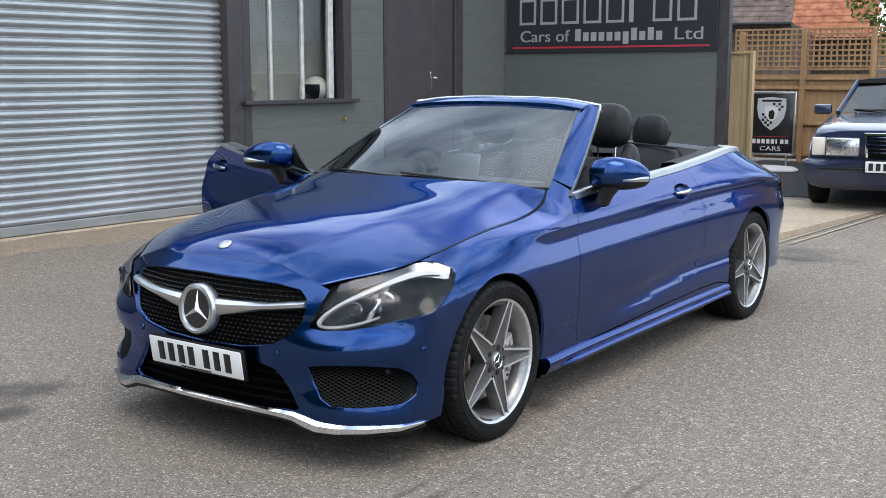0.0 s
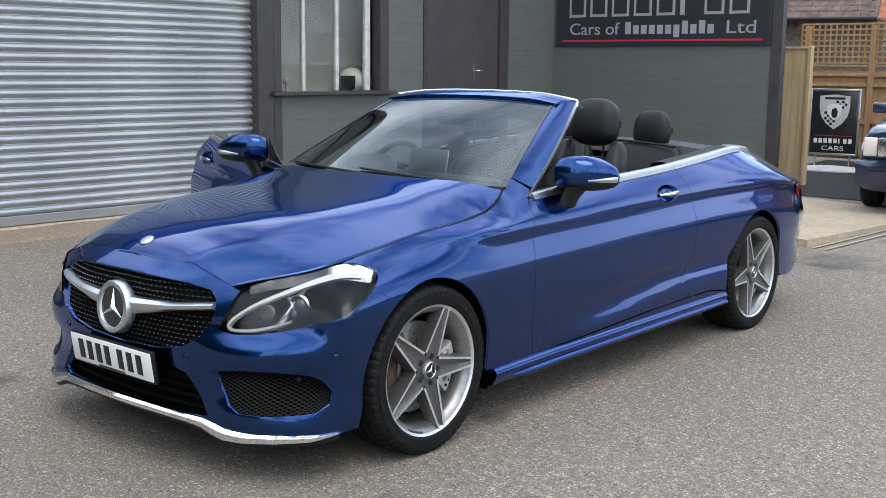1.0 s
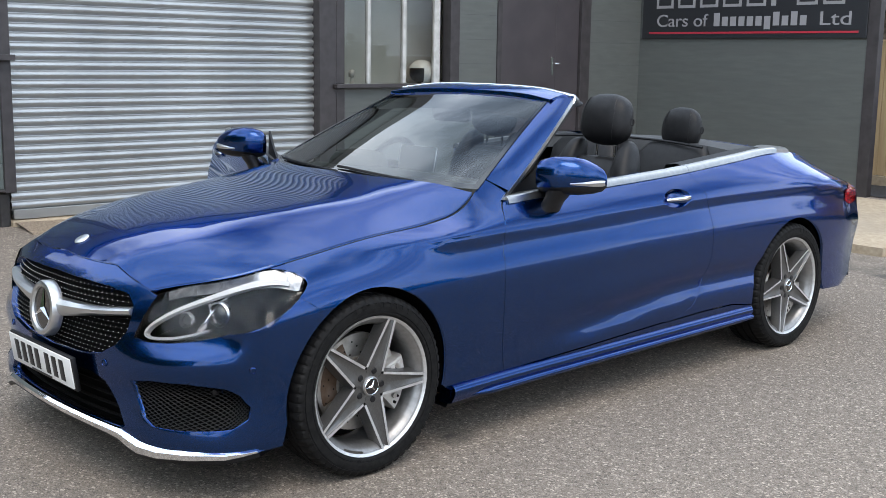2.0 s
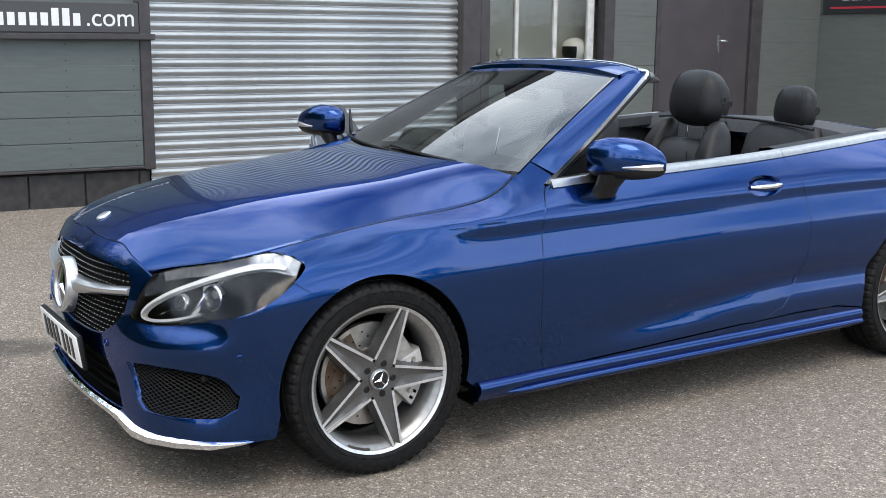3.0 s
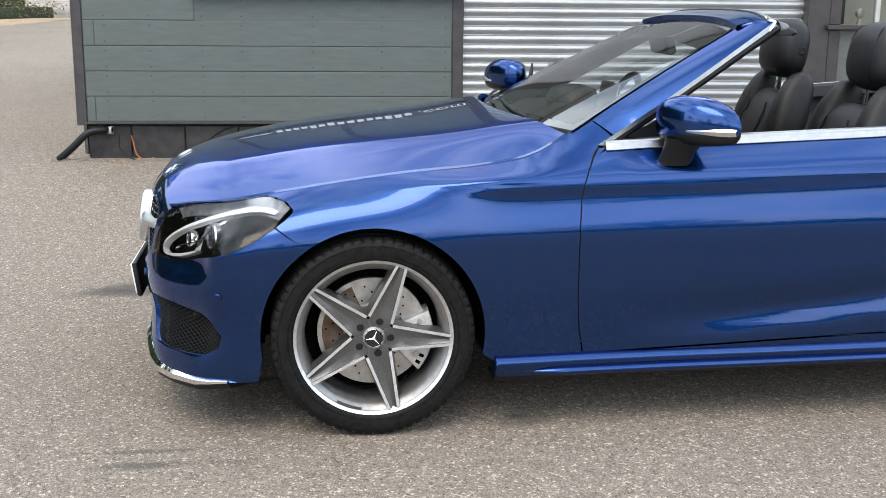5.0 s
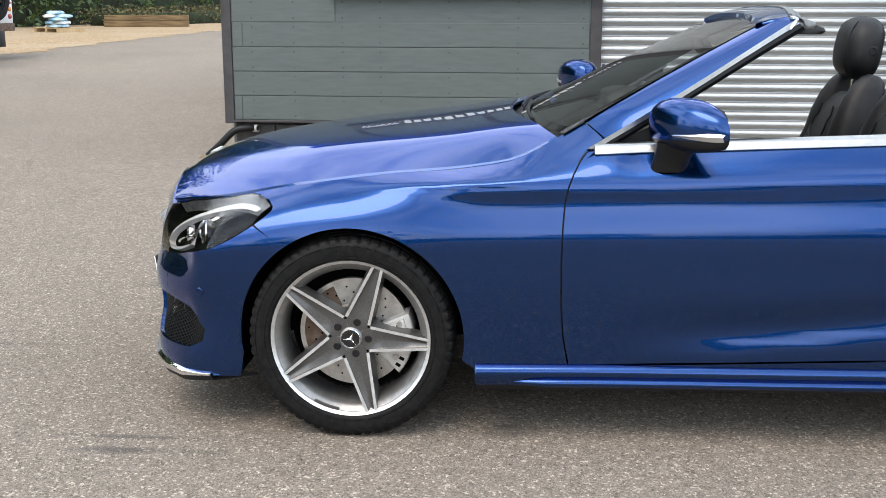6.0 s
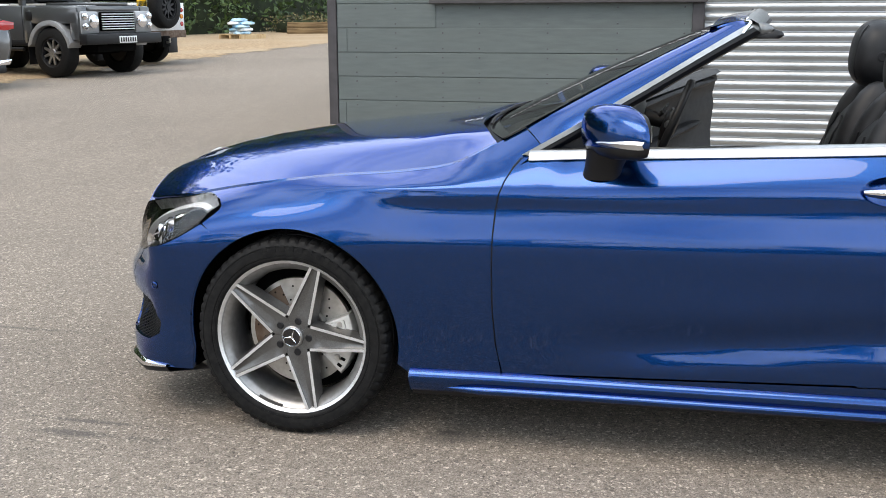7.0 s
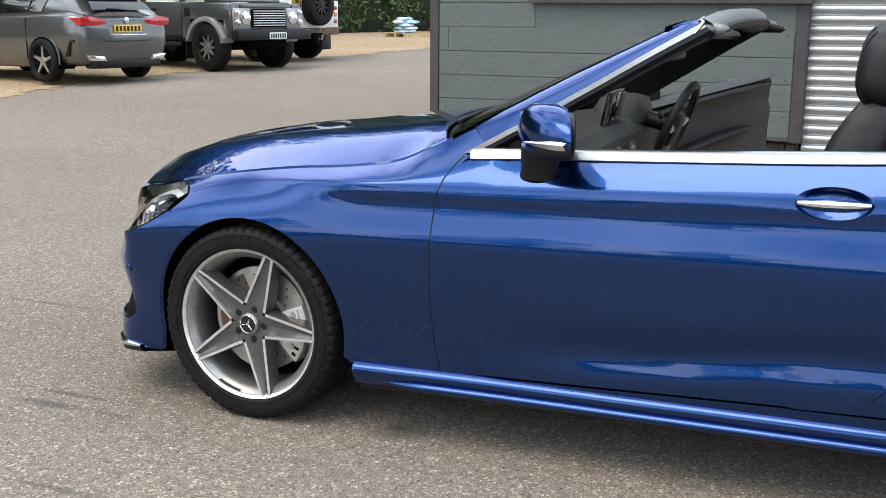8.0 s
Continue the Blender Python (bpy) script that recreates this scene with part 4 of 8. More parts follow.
p = wallbox("pane", -1.0, 1.02, 1.71, 3.24, -0.085, -0.079, WINDOW_GLASS, win2)
p.visible_shadow = False

# roller shutter
shutter = empty("roller_shutter", "closed galvanised steel roller shutter", "shutter", BLD)
prof = [(-0.115, 0.0), (-0.113, 0.006), (-0.098, 0.014), (-0.090, 0.026), (-0.088, 0.040), (-0.092, 0.054), (-0.103, 0.066), (-0.113, 0.071), (-0.114, 0.076)]
bm = bmesh.new()
add_grid(bm, [[(x, 1.14, z) for x, z in prof], [(x, 4.12, z) for x, z in prof]])
slat = part("slat", recalc(bm), SHUTTER, shutter)
slat.matrix_basis = Matrix.Translation((0, 0, 0.20))
for k in range(1, 43):
    s2 = new("slat", slat.data)
    s2.parent, s2.matrix_basis = shutter, Matrix.Translation((rnd.uniform(-0.0012, 0.0012), 0, 0.20 + 0.076 * k))
wallbox("bottom_bar", 1.15, 4.10, 0.125, 0.205, -0.118, -0.085, SHUTTER, shutter, "flat steel bottom bar")
th = setting("threshold", "worn concrete threshold under the shutter", "threshold")
wallbox("threshold_block", 1.12, 4.10, -0.1, 0.118, -0.40, -0.02, CONCRETE, th, bevel=0.01)
bm = bmesh.new()
rows = []
for j in range(25):
    a = 1.14 + 2.95 * j / 24
    rows.append([(o, a, z + 0.006 * math.sin(a * 7 + o * 9)) for o, z in ((-0.03, 0.108), (0.06, 0.098), (0.20, 0.088), (0.34 + 0.03 * math.sin(a * 5), 0.072), (0.44 + 0.05 * math.sin(a * 3.1), 0.045))])
ob = part("gravel_strip", recalc(add_grid(bm, rows)), GRIT)
ob.matrix_world = BLD
tagged(ob, "loose sandy grit along the shutter", "gravel", kind="structure")

# posts, window with white bars, wall round it
north = setting("wall_north", "grey-green painted wall with window and door", "wall")
wallbox("shutter_guide", 4.105, 4.30, 0.0, 3.95, -0.20, 0.012, FRAME, north, "dark shutter guide post")
wallbox("panel", 4.30, 6.45, 0.0, 1.175, -0.20, 0.0, PAINTWALL, north)
wallbox("trim", 4.301, 4.40, 0.0, 1.17, -0.01, 0.016, FRAME, north)
wallbox("panel", 5.90, 6.45, 1.176, 3.95, -0.20, 0.0, PAINTWALL, north)
wallbox("panel", 4.30, 5.899, 2.55, 3.95, -0.20, 0.0, PAINTWALL, north)
wallbox("panel", 7.95, 8.868, 0.0, 3.95, -0.20, 0.0, PAINTWALL, north)
wallbox("panel", 6.45, 7.949, 2.75, 3.95, -0.20, 0.0, PAINTWALL, north)
for z in (0.42, 0.66, 0.93, 1.42, 1.68, 1.94, 2.2, 2.46):
    if z < 1.17:
        wallbox("batten_line", 4.405, 6.44, z, z + 0.004, -0.001, 0.0022, PAINTLINE, north, bevel=0)
    wallbox("batten_line", 7.96, 8.86, z, z + 0.004, -0.001, 0.0022, PAINTLINE, north, bevel=0)
    if z > 1.2:
        wallbox("batten_line", 5.905, 6.44, z, z + 0.004, -0.001, 0.0022, PAINTLINE, north, bevel=0)
win1 = setting("window_1", "dark framed window with white glazing bars", "window")
wallbox("window_sill", 4.26, 5.95, 1.176, 1.215, -0.06, 0.085, FRAME, win1, "dark painted sill")
wallbox("window_frame", 4.301, 4.400, 1.216, 2.55, -0.12, 0.014, FRAME, win1)
wallbox("window_frame", 5.77, 5.898, 1.216, 2.55, -0.12, 0.014, FRAME, win1)
wallbox("window_frame", 4.401, 5.769, 2.46, 2.55, -0.12, 0.012, FRAME, win1)
for a, w in ((4.745, 0.040), (5.20, 0.045), (5.62, 0.080)):
    wallbox("glazing_bar", a, a + w, 1.217, 2.459, -0.125, -0.075, WHITEWOOD, win1, "white painted glazing bar")
for a0, a1 in ((4.401, 4.744), (4.786, 5.199), (5.246, 5.619), (5.701, 5.768)):
    p = part("pane", add_grid(bmesh.new(), [[(-0.10, a0, z), (-0.10, a1, z)] for z in (1.217, 2.459)]), WINDOW_GLASS, win1, smooth=False)
    p.visible_shadow = False
wallbox("curtain", 4.405, 4.50, 1.217, 2.459, -0.19, -0.15, SIGNBLACK, win1, "black gathered curtain")
room = setting("wall_room", "pale grey room behind the window", "wall")
wallbox("back_wall", 4.0, 6.45, 0.0, 2.6, -0.50, -0.46, ROOMWALL, room)
wallbox("side_wall", 4.0, 4.03, 0.0, 2.6, -0.9, -0.21, ROOMWALL, room)
wallbox("side_wall", 6.42, 6.45, 0.0, 2.6, -0.9, -0.21, ROOMWALL, room)
wallbox("room_ceiling", 4.03, 6.42, 2.57, 2.6, -0.9, -0.21, ROOMWALL, room)
wallbox("window_board", 4.03, 6.42, 1.15, 1.19, -0.42, -0.21, WHITEWOOD, room)
# helmet on the window board
helmet = empty("helmet", "white open-face motorcycle helmet on the window board", "helmet", BLD @ Matrix.Translation((-0.26, 5.60, 1.19)) @ pose(0, 0, 0, 0, 0, -12))
bm = bmesh.new()
bmesh.ops.create_uvsphere(bm, u_segments=28, v_segments=18, radius=0.135, matrix=Matrix.Translation((0, 0, 0.135)) @ Matrix.Diagonal((1.0, 1.12, 1.0, 1)))
bmesh.ops.delete(bm, geom=[f for f in bm.faces if f.calc_center_median().y < -0.03 and f.calc_center_median().z < 0.175 or f.calc_center_median().z < 0.02], context="FACES")
part("helmet_shell", bm, material("white_helmet", (0.75, 0.75, 0.74), 0.25, 0, 0.6), helmet)
bm = bmesh.new()
bmesh.ops.create_uvsphere(bm, u_segments=20, v_segments=12, radius=0.122, matrix=Matrix.Translation((0, 0, 0.135)) @ Matrix.Diagonal((1.0, 1.1, 1.0, 1)))
part("helmet_lining", bm, BLACK, helmet, "dark lining")
camb = empty("table_fan", "small white device standing in the window", "device", BLD @ Matrix.Translation((-0.28, 4.70, 1.19)))
part("head", lathe([(0.0, 0.03), (0.035, 0.025), (0.045, 0.0), (0.035, -0.03), (0.0, -0.04)], 20, m=Matrix.Translation((0, 0, 0.12)) @ pose(0, 0, 0, 0, 0, 40)), WHITEWOOD, camb)
part("stand", tube([(0, 0, 0), (0, 0, 0.09)], [0.03, 0.012], 12), WHITEWOOD, camb)
# brass tag hanging on the wall below the window
tag_ = empty("padlock", "small brass padlock hanging on a wall hook", "padlock", BLD @ Matrix.Translation((0.012, 5.78, 1.0)))
part("lock_body", box((-0.008, -0.018, -0.03), (0.010, 0.018, 0.006), 0.004), material("brass", (0.55, 0.33, 0.10), 0.35, 0.9), tag_)
part("shackle", tube([(0, -0.012, 0.0), (0, -0.012, 0.022), (0, 0, 0.034), (0, 0.012, 0.022), (0, 0.012, 0.0)], 0.003, 6), CHROME, tag_)
# door
door1 = setting("door_1", "closed dark plum painted door with a lever handle", "door")
wallbox("door_frame", 6.452, 6.52, 0.0, 2.75, -0.12, 0.014, FRAME, door1)
wallbox("door_frame", 7.79, 7.948, 0.0, 2.75, -0.14, 0.016, FRAME, door1)
wallbox("door_frame", 6.52, 7.79, 2.62, 2.749, -0.12, 0.013, FRAME, door1)
leaf = wallbox("door_leaf", 6.525, 7.40, 0.12, 2.615, -0.075, -0.020, DOORPAINT, door1)
wallbox("door_leaf", 7.405, 7.785, 0.12, 2.615, -0.075, -0.024, DOORPAINT, door1)
wallbox("handle_plate", 7.330, 7.362, 1.30, 1.50, -0.020, -0.012, CHROME, leaf, "chrome handle plate")
part("lever", tube([(-0.01, 7.346, 1.435), (0.03, 7.346, 1.435), (0.04, 7.36, 1.435), (0.04, 7.43, 1.432)], 0.008, 8), CHROME, leaf, "chrome lever handle")
# sign wall
sgn = setting("wall_sign", "dark grey-green return wall", "wall")
wallbox("panel", 8.87, 8.95, -0.1, 3.95, -0.2, 3.0, PAINTWALL, sgn)
wallbox("corner_post", 8.862, 8.955, -0.1, 3.95, 3.0, 3.13, FRAME, sgn, "dark corner post")
sign = setting("sign_board", "black sign board with grey lettering and a red line", "sign")
wallbox("sign_panel", 8.845, 8.868, 1.745, 2.75, 0.045, 3.0, SIGNBLACK, sign)
FACE_S = lambda o, z: Matrix.Translation((o, 8.842, z)) @ pose(0, 0, 0, 90, 0, 0)
wallbox("red_line", 8.8405, 8.8455, 1.800, 1.822, 0.16, 2.91, SIGNRED, sign, bevel=0)
lettering("Cars of", 0.205, FACE_S(0.265, 1.885), SIGNLETTER, "letters", sign, width=0.74)
lettering("Ltd", 0.205, FACE_S(2.44, 1.885), SIGNLETTER, "letters", sign, width=0.36)
for kk in range(11):
    o = 1.10 + kk * 0.112
    wallbox("letter_bar", 8.8405, 8.8455, 1.885 - (0.04 if kk == 6 else 0), 1.885 + (0.148 if kk in (0, 7, 9) else 0.105), o, o + 0.078, SIGNLETTER, sign, bevel=0)
for kk in range(8):
    o = 0.26 + kk * 0.318
    w = 0.25 if kk != 5 else 0.06
    wallbox("letter_bar", 8.8405, 8.8455, 2.10, 2.42, o, o + w, SIGNLETTER, sign, bevel=0)
    wallbox("letter_gap", 8.8395, 8.8405, 2.132, 2.388, o + 0.033, o + max(w - 0.033, 0.05), SIGNBLACK, sign, bevel=0) if w > 0.1 else None
# flat roof edge
roofe = setting("roof", "flat roof with a dark fascia", "roof")
wallbox("fascia", -2.15, 9.12, 3.95, 4.15, -7.5, 0.10, FRAME, roofe)
back_ = setting("wall_back", "plain inner wall", "wall")
wallbox("inner_wall", -2.0, 9.0, -0.1, 3.95, -2.9, -2.8, ROOMWALL, back_)
# drain pipe and cable at the plinth
pipe = empty("drain_pipe", "black waste pipe with a white end running out of the plinth", "pipe", BLD)
part("pipe_run", tube(spline_points([(-0.05, -1.80, 0.315), (0.02, -1.84, 0.32), (0.05, -1.95, 0.30), (0.05, -2.08, 0.18), (0.03, -2.2, 0.08)], 16), 0.030, 12), BLACK, pipe)
part("pipe_end", lathe([(0.026, 0.0), (0.034, 0.0), (0.034, 0.05), (0.026, 0.05)], 18, m=Matrix.Translation((-0.03, -1.765, 0.315)) @ pose(0, 0, 0, 0, 0, -100)), WHITEWOOD, pipe, "white plastic end")
rng = random.Random(8)
bm = bmesh.new()
for k in range(170):
    y, x = -2.25 + rng.random() ** 1.6 * 1.0, 0.02 + rng.random() * 0.16 * (1.2 - abs(k / 170 - 0.5))
    r = rng.uniform(0.006, 0.018)
    z0 = ground_z(*(BLD @ Vector((x, y, 0)))[:2])
    lathe([(0.0, -r * 0.5), (r * 0.8, -r * 0.2), (r, r * 0.2), (r * 0.5, r * 0.7), (0.0, r * 0.75)], 6, bm, Matrix.Translation((x - 0.04, y, z0 + r * 0.3)) @ pose(0, 0, 0, rng.uniform(0, 90), 80, rng.uniform(0, 360)))
ob = part("loose_stones", bm, GRIT, smooth=False)
ob.matrix_world = BLD
tagged(ob, "loose stones and soil at the foot of the plinth", "stones", kind="stuff")
wire = empty("wire", "short orange and black wire lying by the plinth", "wire", BLD)
part("wire_run", tube(spline_points([(-0.06, -1.62, 0.27), (-0.04, -1.60, 0.20), (0.0, -1.56, 0.10), (0.08, -1.42, 0.055), (0.06, -1.30, 0.06), (0.10, -1.22, 0.055)], 20), 0.007, 6), material("orange_wire", (0.30, 0.09, 0.03), 0.6), wire)
cable = empty("cable", "black cable drooping along the plinth", "cable", BLD)
part("cable_run", tube(spline_points([(0.02, -1.30, 0.07), (-0.03, -1.15, 0.10), (-0.045, -1.0, 0.22), (-0.045, -0.80, 0.335), (-0.045, -0.4, 0.352), (-0.045, 0.9, 0.350)], 40), 0.008, 6), BLACK, cable)
part("cable_run", tube(spline_points([(-0.04, -1.72, 0.28), (-0.02, -1.71, 0.16), (0.02, -1.62, 0.09), (0.06, -1.50, 0.07)], 16), 0.006, 6), BLACK, cable)


# ---- wheels ----
def tyre_mesh(radius, width, rim):
    """Tyre about the x axis with outer face towards +x, grooved tread and blocked shoulders."""
    h = width / 2
    prof = [(rim - 0.012, h - 0.020), (rim + 0.003, h - 0.008), (rim + 0.008, h - 0.003), (rim + 0.010, h - 0.0012), (rim + 0.016, h), (rim + 0.017, h - 0.0018), (rim + 0.020, h - 0.0018), (rim + 0.021, h + 0.0008), (rim + 0.032, h + 0.002), (radius - 0.031, h + 0.001), (radius - 0.030, h - 0.002), (radius - 0.026, h - 0.002), (radius - 0.025, h - 0.0005), (radius - 0.016, h - 0.004), (radius - 0.008, h - 0.010), (radius - 0.002, h - 0.022)]
    groove = []
    for gx in (0.048, 0.0, -0.048):
        groove += [(radius, gx + 0.007), (radius - 0.008, gx + 0.0055), (radius - 0.008, gx - 0.0055), (radius, gx - 0.007)]
    prof = prof + groove + [(r, -x) for r, x in reversed(prof)]
    segs = 240
    bm = bmesh.new()
    rows = []
    for i, (r, x) in enumerate(prof):
        shoulder = r > radius - 0.018 and abs(x) > 0.062
        rows.append([(x, q * math.cos(2 * math.pi * k / segs), q * math.sin(2 * math.pi * k / segs)) for k, q in enumerate([r - (0.0065 if shoulder and (k + 2 * (x > 0)) % 4 == 0 else 0) for k in range(segs)])])
    add_grid(bm, rows, close_u=True)
    return recalc(bm)


def SPOKE(r_in, r_out, x_face):
    """Radius, half width, face height and channel depth along a spoke; the hub's five spokes meet in valleys at r_in."""
    return [(r, min(0.7265 * r, 0.042 - 0.128 * (r - 0.08)), x_face + 0.014 * (r - 0.05) / 0.18, 0.0045 * min(1.0, max(0.0, (r - 0.075) / 0.02))) for r in (0.03, r_in, 0.085, 0.105, 0.13, 0.16, 0.195, r_out)]


def spoke_mesh(r_in, r_out, x_face):
    """One broad star spoke: two raised edges and a sunk grey middle, narrowing to the rim."""
    bm = bmesh.new()
    secs = []
    for r, hw, x, ch in SPOKE(r_in, r_out, x_face):
        half = [(hw + 0.007, -0.050), (hw, -0.005), (hw - 0.001, -0.001), (hw - 0.0105, -0.001), (hw - 0.0135, -0.001 - ch), (0.0004, -0.001 - 1.9 * ch)]
        secs.append([(x + dx, q, r) for q, dx in half] + [(x + dx, -q, r) for q, dx in reversed(half)])
    add_grid(bm, secs, cap=True)
    return recalc(bm)


def star(bm, radius, x0, depth, m=None):
    """A plain three-pointed star in relief."""
    m = m or Matrix()
    tips = []
    for k in range(6):
        a = radians(90 + 60 * k)
        r = radius if k % 2 == 0 else radius * 0.17
        tips.append((r * math.cos(a), r * math.sin(a)))
    top = bm.verts.new(m @ Vector((x0 + depth, 0, 0)))
    ring = [bm.verts.new(m @ Vector((x0, p[0], p[1]))) for p in tips]
    for k in range(6):
        bm.faces.new([ring[k], ring[(k + 1) % 6], top])
    return bm


def build_wheel(parent, m, radius=0.333, width=0.225, rim=0.256, far=False):
    wheel = new("wheel")
    wheel.parent = parent
    wheel.matrix_basis = m
    h = width / 2
    part("tyre", tyre_mesh(radius, width, rim), RUBBER, wheel, "black road tyre with grooved tread", flat_angle=25)
    for k in range(9):
        a = radians(-24 + 6.0 * k)
        rr = (rim + radius) / 2 + 0.004
        tb = box((h - 0.002, -0.0085, rr - 0.009), (h + 0.0028, 0.0085, rr + 0.009), 0.001, m=pose(0, 0, 0, math.degrees(a) + 12, 0, 0), segments=1)
        part("sidewall_bar", tb, RUBBER, wheel)
    barrel = lathe([(rim - 0.010, -h + 0.01), (rim - 0.022, -h + 0.03), (rim - 0.036, -0.02), (rim - 0.034, h - 0.05), (rim - 0.024, h - 0.028), (rim - 0.009, h - 0.017)], 72)
    part("rim_barrel", barrel, BARREL, wheel, "satin grey inside of the rim")
    lip = lathe([(rim - 0.009, h - 0.018), (rim - 0.008, h - 0.013), (rim - 0.003, h - 0.009), (rim + 0.002, h - 0.006), (rim + 0.004, h - 0.014)], 72)
    part("rim_lip", lip, ALLOY, wheel, "bright machined rim edge")
    xf = h - 0.026
    sp = None
    for k in range(5):
        turn = pose(0, 0, 0, 72 * k, 0, 0)
        if sp is None:
            sp = part("spoke", spoke_mesh(0.0612, rim - 0.005, xf), ALLOYGREY, wheel, "grey star spoke with machined edges")
            gv = bmesh.new()
            cut = SPOKE(0.0612, rim - 0.005, xf)
            for sgn in (1, -1):
                add_grid(gv, [[(x + 0.0006, sgn * (hw - 0.0008), r), (x + 0.0006, sgn * (hw - 0.0105), r)] for r, hw, x, ch in cut if r > 0.056])
            inlay = part("spoke_edge", recalc(gv), ALLOY, sp, "bright machined spoke edges", smooth=False)
        else:
            s2 = new("spoke", sp.data)
            s2.parent, s2.matrix_basis = wheel, turn
            s2["label"] = "grey star spoke with machined edges"
            i2 = new("spoke_edge", inlay.data)
            i2.parent = s2
    hub = lathe([(0.060, xf - 0.04), (0.060, xf - 0.010), (0.054, xf - 0.0035), (0.036, xf - 0.003), (0.036, xf + 0.006), (0.031, xf + 0.010), (0.0, xf + 0.011)], 40)
    part("hub", hub, BARREL, wheel, "satin grey wheel centre")
    cap = lathe([(0.0, xf + 0.013), (0.028, xf + 0.0125), (0.031, xf + 0.009)], 32)
    cap = part("hub_cap", cap, GLOSSBLACK, wheel, "black hub cap with a silver star and ring")
    bm = lathe([(0.0285, xf + 0.012), (0.030, xf + 0.0145), (0.032, xf + 0.012)], 32)
    star(bm, 0.027, xf + 0.0132, 0.004)
    part("cap_star", bm, CHROME, cap)
    for k in range(5):
        a = radians(72 * k)
        b = bmesh.new()
        c = Matrix.Translation((0, -0.055 * math.sin(a), 0.055 * math.cos(a)))
        lathe([(0.0125, xf - 0.014), (0.0125, xf + 0.000), (0.010, xf + 0.003), (0.0, xf + 0.003)], 12, b, c)
        part("wheel_bolt", b, BLACK, wheel, "dark wheel bolt")
        v = a + radians(36)
        b = lathe([(0.0, xf + 0.0008), (0.0042, xf + 0.0008), (0.0045, xf - 0.004)], 10, m=Matrix.Translation((0, -0.068 * math.sin(v), 0.068 * math.cos(v))))
        part("valley_hole", b, DARK, wheel)
    badge_arc = [(rim - 0.013 + q, radians(271 + d)) for q, ds in ((-0.004, range(-10, 11, 4)), (0.004, range(10, -11, -4))) for d in ds]
    part("rim_badge", prism([(r * math.cos(q), r * math.sin(q)) for r, q in badge_arc], 0, h - 0.020, h - 0.0125), ALLOYGREY, wheel, "dark maker's bar on the rim", smooth=False)
    # brake
    disc = lathe([(0.07, -0.01), (0.180, -0.01), (0.180, 0.012), (0.095, 0.012), (0.09, 0.022), (0.0, 0.022)], 64)
    part("brake_disc", disc, STEEL, wheel, "steel brake disc")
    holes = bmesh.new()
    for k in range(42):
        holes = bmesh.new()
        a, rr = radians(k * 360 / 42), (0.108, 0.132, 0.152)[k % 3]
        c = Matrix.Translation((0, rr * math.cos(a), rr * math.sin(a)))
        lathe([(0.0, 0.0128), (0.0034, 0.0128), (0.0036, 0.010)], 8, holes, c)
        part("disc_hole", holes, DARK, wheel) if not far else None
    shield = lathe([(0.09, 0.0125), (0.165, 0.0125)], 64)
    bmesh.ops.delete(shield, geom=[f for f in shield.faces if not (f.calc_center_median().y < -0.09 if not far else f.calc_center_median().y > 0.09)], context="FACES")
    part("worn_disc_patch", shield, RUST, wheel, "rusty brown part of the disc")
    cal = bmesh.new()
    side_a = 1 if not far else 1
    pts = [(0.198 * math.cos(radians(a)), 0.198 * math.sin(radians(a))) for a in range(-34, 35, 8)]
    pts += [(0.105 * math.cos(radians(a)), 0.105 * math.sin(radians(a))) for a in range(30, -31, -10)]
    prism(pts, 0, -0.045, 0.052, cal, bevel=0.010, m=pose(0, 0, 0, 14, 0, 0))
    caliper = part("brake_caliper", recalc(cal), CALIPER, wheel, "silver brake caliper")
    for a in (-27, -19):
        part("caliper_slot", box((0.050, 0.168, -0.006), (0.0535, 0.186, 0.006), 0.002, m=pose(0, 0, 0, 14 + a, 0, 0), segments=1), DARK, caliper, "dark pad slot")
    pad = [(0.176 * math.cos(radians(a)), 0.176 * math.sin(radians(a))) for a in range(-10, 27, 6)] + [(0.128 * math.cos(radians(a)), 0.128 * math.sin(radians(a))) for a in range(26, -11, -6)]
    part("caliper_face", recalc(prism(pad, 0, 0.048, 0.058, bevel=0.004, m=pose(0, 0, 0, 14, 0, 0))), CALIPER, caliper, "raised caliper face")
    part("caliper_bar", box((0.0575, 0.143, -0.028), (0.0588, 0.150, 0.034), 0.0, m=pose(0, 0, 0, 22, 0, 0)), ALLOYGREY, caliper, "thin grey bar on the caliper", smooth=False)
    for a in (-20, 22):
        part("caliper_bolt", lathe([(0.0, 0.062), (0.009, 0.062), (0.011, 0.050)], 10, m=pose(0, 0, 0, 14 + a, 0, 0) @ Matrix.Translation((0, 0.158, 0))), STEEL, caliper)
    well = lathe([(0.0, -0.20), (0.20, -0.20), (0.22, -0.06), (0.0, -0.055)], 40)
    part("hub_carrier", well, DARK, wheel)
    return wheel


for yy in (0.0, 2.84):
    build_wheel(car, pose(0.783, yy, 0.333, -21 if yy == 0 else -48, 0, 0))
    build_wheel(car, pose(-0.783, yy, 0.333, 30, 0, 180), far=True)
